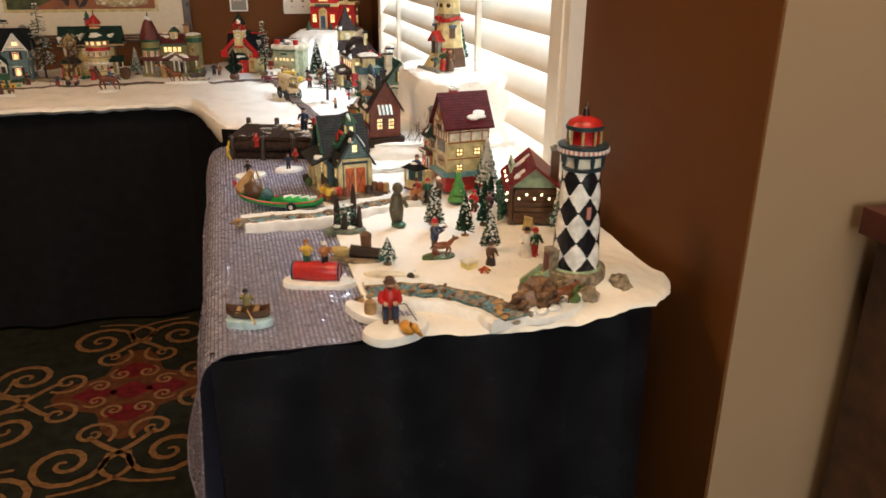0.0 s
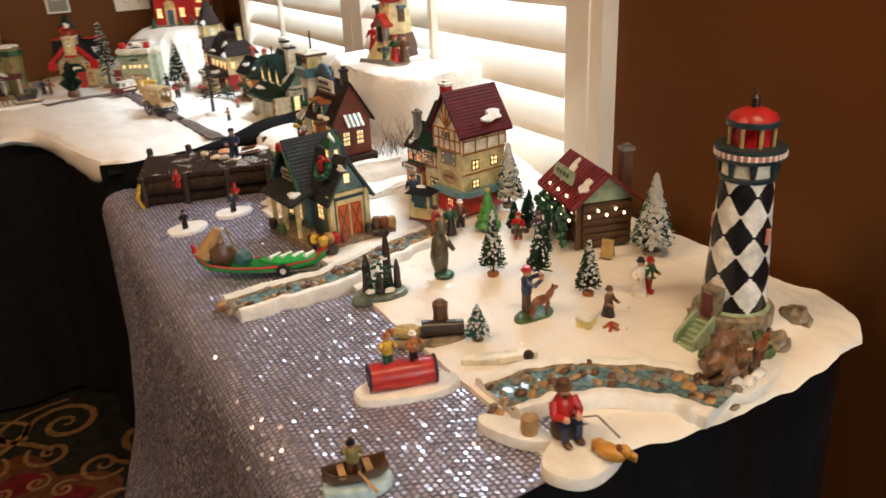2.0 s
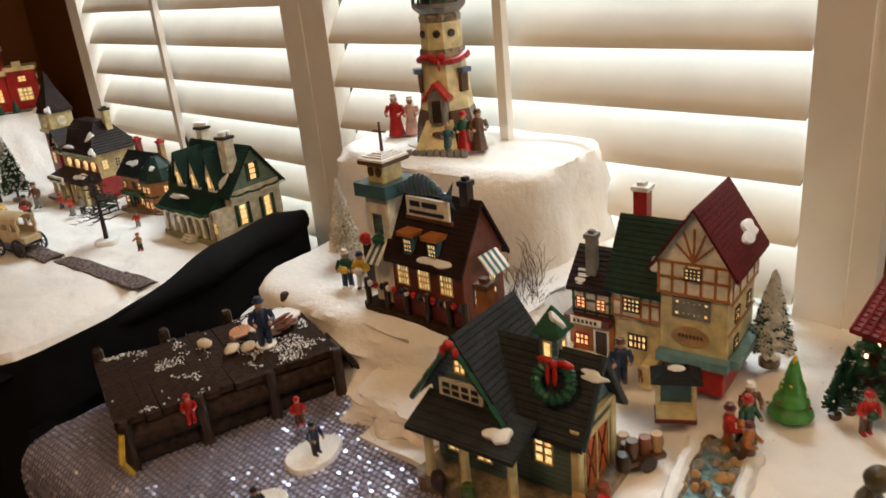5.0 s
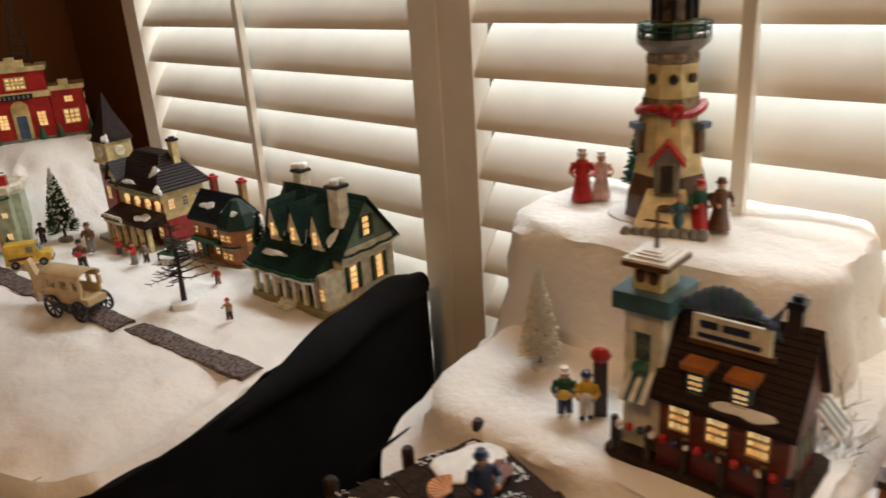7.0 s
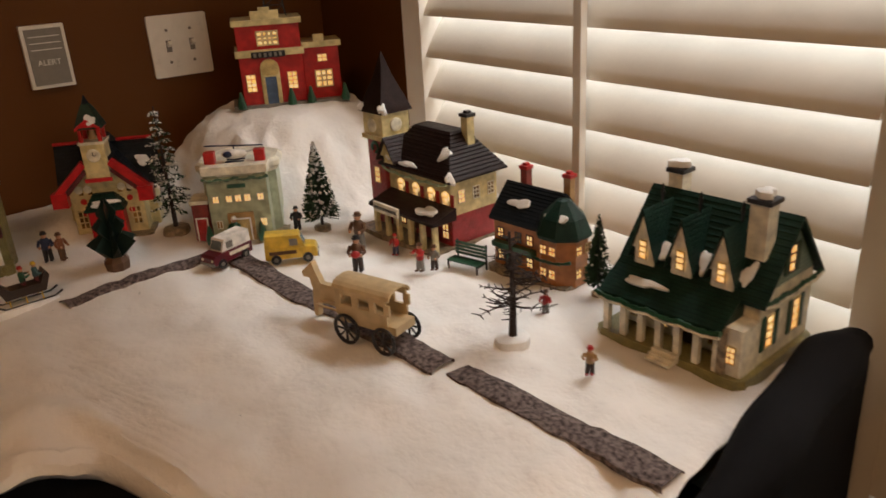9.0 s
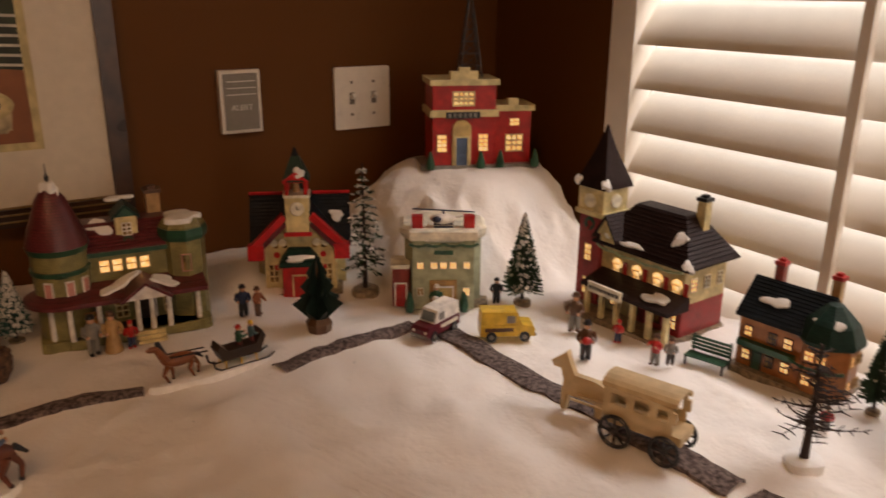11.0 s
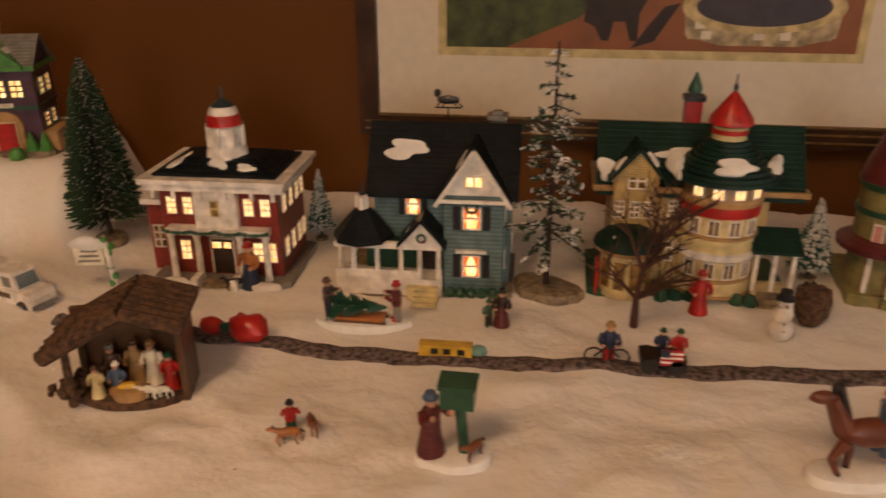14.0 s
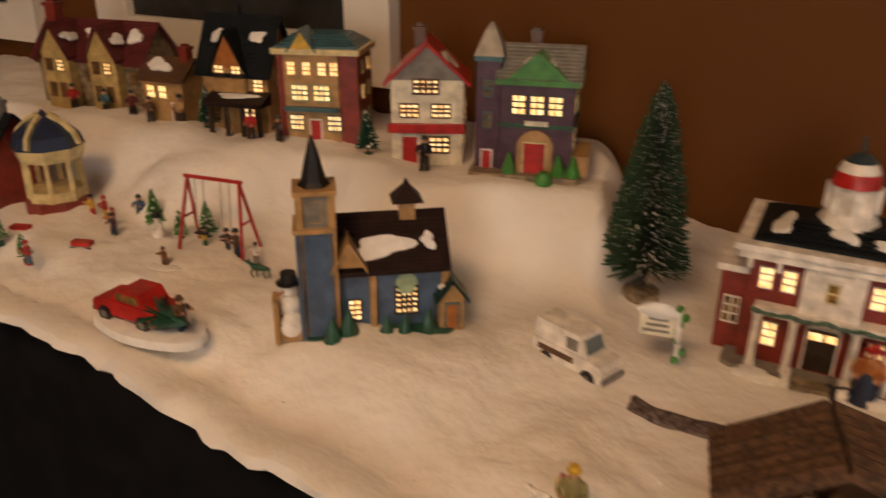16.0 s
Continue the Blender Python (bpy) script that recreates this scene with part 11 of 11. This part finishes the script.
# ---- on the walls ----
def picture():
    e = thing("framed_picture", -0.533, YN - 0.002, 0.857, 0, "large framed print of a paddock in cream mat and dark frame", "picture")
    W, H = 0.80, 0.62
    for nm, a, b, c, d in (("frame_bottom", -W / 2, W / 2, 0, 0.028), ("frame_top", -W / 2, W / 2, H - 0.028, H), ("frame_side", -W / 2, -W / 2 + 0.028, 0.0281, H - 0.0281), ("frame_side", W / 2 - 0.028, W / 2, 0.0281, H - 0.0281)):
        o = Geo().box(a, b, -0.028, 0, c, d).make(nm, FRAMEW, e)
    for a, b, c, d in ((-W / 2 + 0.008, W / 2 - 0.008, 0.008, 0.0105), (-W / 2 + 0.008, W / 2 - 0.008, 0.019, 0.0215), (-W / 2 + 0.024, W / 2 - 0.024, 0.0285, 0.031)):
        Geo().box(a, b, -0.0305 if c < 0.02 else -0.024, -0.0281 if c < 0.02 else -0.0205, c, d).make("gilt_line", GILT, e)
    Geo().box(-W / 2 + 0.0283, W / 2 - 0.0283, -0.020, -0.002, 0.0283, H - 0.0283).make("mat_board", MATB, e)
    x0, x1, z0, z1 = -0.272, 0.268, 0.128, 0.50
    Geo().box(x0 - 0.012, x1 + 0.012, -0.0212, -0.0202, z0 - 0.012, z1 + 0.012).make("inner_mat", mat("buff_mat", (0.55, 0.46, 0.24), rough=0.8), e)
    PG = mat("print_grass", (0.05, 0.065, 0.02), rough=0.6, var=0.5, scale=40)
    PC = mat("print_clay", (0.24, 0.085, 0.035), rough=0.6, var=0.2, scale=15)
    PB = mat("print_dark_green", (0.02, 0.028, 0.015), rough=0.6, var=0.5, scale=25)
    PW = mat("print_white", (0.55, 0.52, 0.44), rough=0.6)
    PS = mat("print_stone", (0.38, 0.30, 0.18), rough=0.6, var=0.4, scale=70)
    PD = mat("print_shadow", (0.025, 0.014, 0.012), rough=0.6, var=0.4, scale=40)
    Geo().box(x0, x1, -0.0222, -0.0213, z0, z1).make("print_background", PB, e)

    def flat(poly, y, mt, nm):
        g = Geo()
        n = len(poly)
        g.add([(a, y, b) for a, b in poly], [tuple(range(n))]).make(nm, mt, e)
    flat([(x0, z0), (x1, z0), (x1, 0.235), (0.1, 0.25), (x0, 0.235)], -0.0226, PC, "print_ground")
    flat([(x0, z0), (-0.19, z0), (-0.09, 0.17), (-0.06, 0.2), (-0.1, 0.232), (x0, 0.236)], -0.0229, PG, "print_lawn")
    for k in range(6):
        z = 0.238 + 0.014 * k
        flat([(x0, z), (0.0, z + 0.016), (x1, z + 0.002), (x1, z + 0.006), (0.0, z + 0.020), (x0, z + 0.005)], -0.0231, PW, "print_fence_rail")
    for k in range(8):
        x = x0 + 0.03 + 0.066 * k
        flat([(x, 0.232), (x + 0.006, 0.232), (x + 0.006, 0.335), (x, 0.335)], -0.0233, PW, "print_fence_post")
    well = (0.145, 0.186)
    flat([(well[0] - 0.1, well[1]), (well[0] - 0.095, 0.148), (well[0] - 0.05, 0.136), (well[0] + 0.05, 0.136), (well[0] + 0.095, 0.148), (well[0] + 0.1, well[1])], -0.0235, PS, "print_well_wall")
    for k in range(3):
        for i in range(11):
            x = well[0] - 0.092 + 0.0168 * i + 0.008 * (k % 2)
            z = 0.144 + 0.0135 * k
            if x < well[0] + 0.082:
                flat([(x, z), (x + 0.0135, z), (x + 0.0135, z + 0.0105), (x, z + 0.0105)], -0.0237, (PS, MATB, PW)[(i * 7 + k) % 3] if (i + k) % 2 else PS, "print_stone")
    flat([(well[0] + 0.103 * math.cos(a), well[1] + 0.034 * math.sin(a)) for a in [i * 6.283 / 32 for i in range(32)]], -0.0239, mat("print_rim", (0.50, 0.40, 0.20), rough=0.6, var=0.3, scale=60), "print_well_rim")
    flat([(well[0] + 0.085 * math.cos(a), well[1] + 0.025 * math.sin(a)) for a in [i * 6.283 / 32 for i in range(32)]], -0.0241, mat("print_well_water", (0.045, 0.04, 0.055), rough=0.6), "print_well_water")
    flat([(-0.085, 0.165), (-0.07, 0.158), (-0.06, 0.14), (-0.05, 0.14), (-0.045, 0.165), (-0.03, 0.165), (-0.022, 0.14), (-0.012, 0.14), (-0.012, 0.175), (0.0, 0.2), (-0.02, 0.235), (-0.06, 0.24), (-0.08, 0.21)], -0.0235, PD, "print_horse_shape")
    flat([(-0.02, 0.13), (0.01, 0.14), (0.04, 0.19), (0.02, 0.185), (0.0, 0.16)], -0.0234, PD, "print_shadow_shape")


picture()


def white_picture(x0, x1, z0, label):
    e = thing("white_framed_picture", (x0 + x1) / 2, YN - 0.002, z0, 0, label, "picture", "white framed pictures")
    w, H = (x1 - x0) / 2, 0.7
    Geo().box(-w, w, -0.03, 0, 0, 0.075).make("frame_bottom", WHITE, e)
    Geo().box(-w, w, -0.03, 0, H, H + 0.075).make("frame_top", WHITE, e)
    for s in (-1, 1):
        a, b = sorted((s * w, s * (w - 0.085)))
        Geo().box(a, b, -0.03, 0, 0.0751, H - 0.0001).make("frame_side", WHITE, e)
    Geo().box(-w + 0.086, w - 0.086, -0.014, -0.002, 0.0752, H - 0.0002).make("dark_print", DGLASS, e)


white_picture(-2.37, -1.695, 0.90, "dark print in a broad white frame")
white_picture(-3.28, -2.57, 0.90, "second dark print in a broad white frame")
e = thing("light_switch", 0.302, YN - 0.002, 1.014, 0, "white double light switch plate with two toggles", "switch")
Geo().prism([(-0.055, -0.058), (0.055, -0.058), (0.058, -0.055), (0.058, 0.055), (0.055, 0.058), (-0.055, 0.058), (-0.058, 0.055), (-0.058, -0.055)], 0, 0.006).make("switch_plate", PLATE, e).matrix_basis = pose(0, 0, 0, 90, 0, 0)
for x in (-0.023, 0.023):
    Geo().box(x - 0.005, x + 0.005, -0.0068, -0.0061, -0.011, 0.011).make("toggle_slot", GPLAS, e)
    o = Geo().box(-0.0035, 0.0035, -0.012, 0, -0.004, 0.004).make("toggle", PLATE, e)
    o.matrix_basis = pose(x, -0.0069, 0.002, -25, 0, 0)
    for z in (-0.03, 0.03):
        o = Geo().lathe([(0.003, 0), (0.0025, 0.0012)], 10).make("screw", GPLAS, e)
        o.matrix_basis = pose(x, -0.0061, z, 90, 0, 0)
e = thing("alert_box", 0.062, YN - 0.002, 1.023, 0, "grey wall alert box in a pale frame", "wall device")
Geo().box(-0.036, 0.036, -0.014, 0, -0.054, 0.054).make("box_frame", PLATE, e)
Geo().box(-0.030, 0.030, -0.018, -0.0141, -0.048, 0.048).make("box_face", GPLAS, e)
for k in range(12):
    Geo().box(-0.025, 0.025, -0.0188, -0.0181, 0.012 + 0.0028 * k, 0.0135 + 0.0028 * k).make("grille_slat", PLATE if k % 4 == 0 else GPLAS, e)
cu = bpy.data.curves.new("alert_text", "FONT")
cu.body, cu.size, cu.align_x = "ALERT", 0.0135, "CENTER"
cu.extrude = 0.0002
t = new("alert_lettering", cu)
t.data.materials.append(PLATE)
t.parent = e
t.matrix_basis = pose(0, -0.0186, -0.014, 90, 0, 0)
e = thing("wooden_cabinet", 1.16, 0.55, 0, 0, "dark red-brown wooden cabinet beside the return wall", "cabinet")
Geo().box(-0.36, 0.4, -0.2, 0.21, 0.0, 0.88).make("carcass", FRAMEW, e)
Geo().box(-0.39, 0.43, -0.23, 0.215, 0.8801, 0.915).make("cabinet_top", mat("dark_cherry_wood", (0.07, 0.014, 0.010), rough=0.35, var=0.35, scale=20), e)

# stray glitter on the snow
g = Geo()
for i in range(170):
    if i < 100:
        x, y = _r.uniform(-1.9, 0.5), 0
        y = _r.uniform(pl(EDGE, x) + 0.03, 3.3)
        z = snow_north(x, y) + 0.0012
    else:
        x, y = _r.uniform(0.17, 0.56), _r.uniform(0.86, 1.5)
        z = snow_right(x, y) + 0.0012
    a, s = _r.uniform(0, 6.28), _r.uniform(0.0009, 0.0022)
    t1 = _r.gauss(0, 0.35)
    g.add([(x + s * math.cos(a), y + s * math.sin(a), z), (x - s * math.sin(a), y + s * math.cos(a), z + s * t1), (x - s * math.cos(a), y - s * math.sin(a), z + 0.0005), (x + s * math.sin(a), y - s * math.cos(a), z - s * t1 + 0.0008)], [(0, 1, 2, 3)])
tagged(g.make("glitter", mat("glitter_flake", (0.92, 0.92, 0.90), rough=0.25, metal=0.25, var=0.05), None), "tiny glitter flakes scattered on the cotton snow", "glitter", "", "stuff")
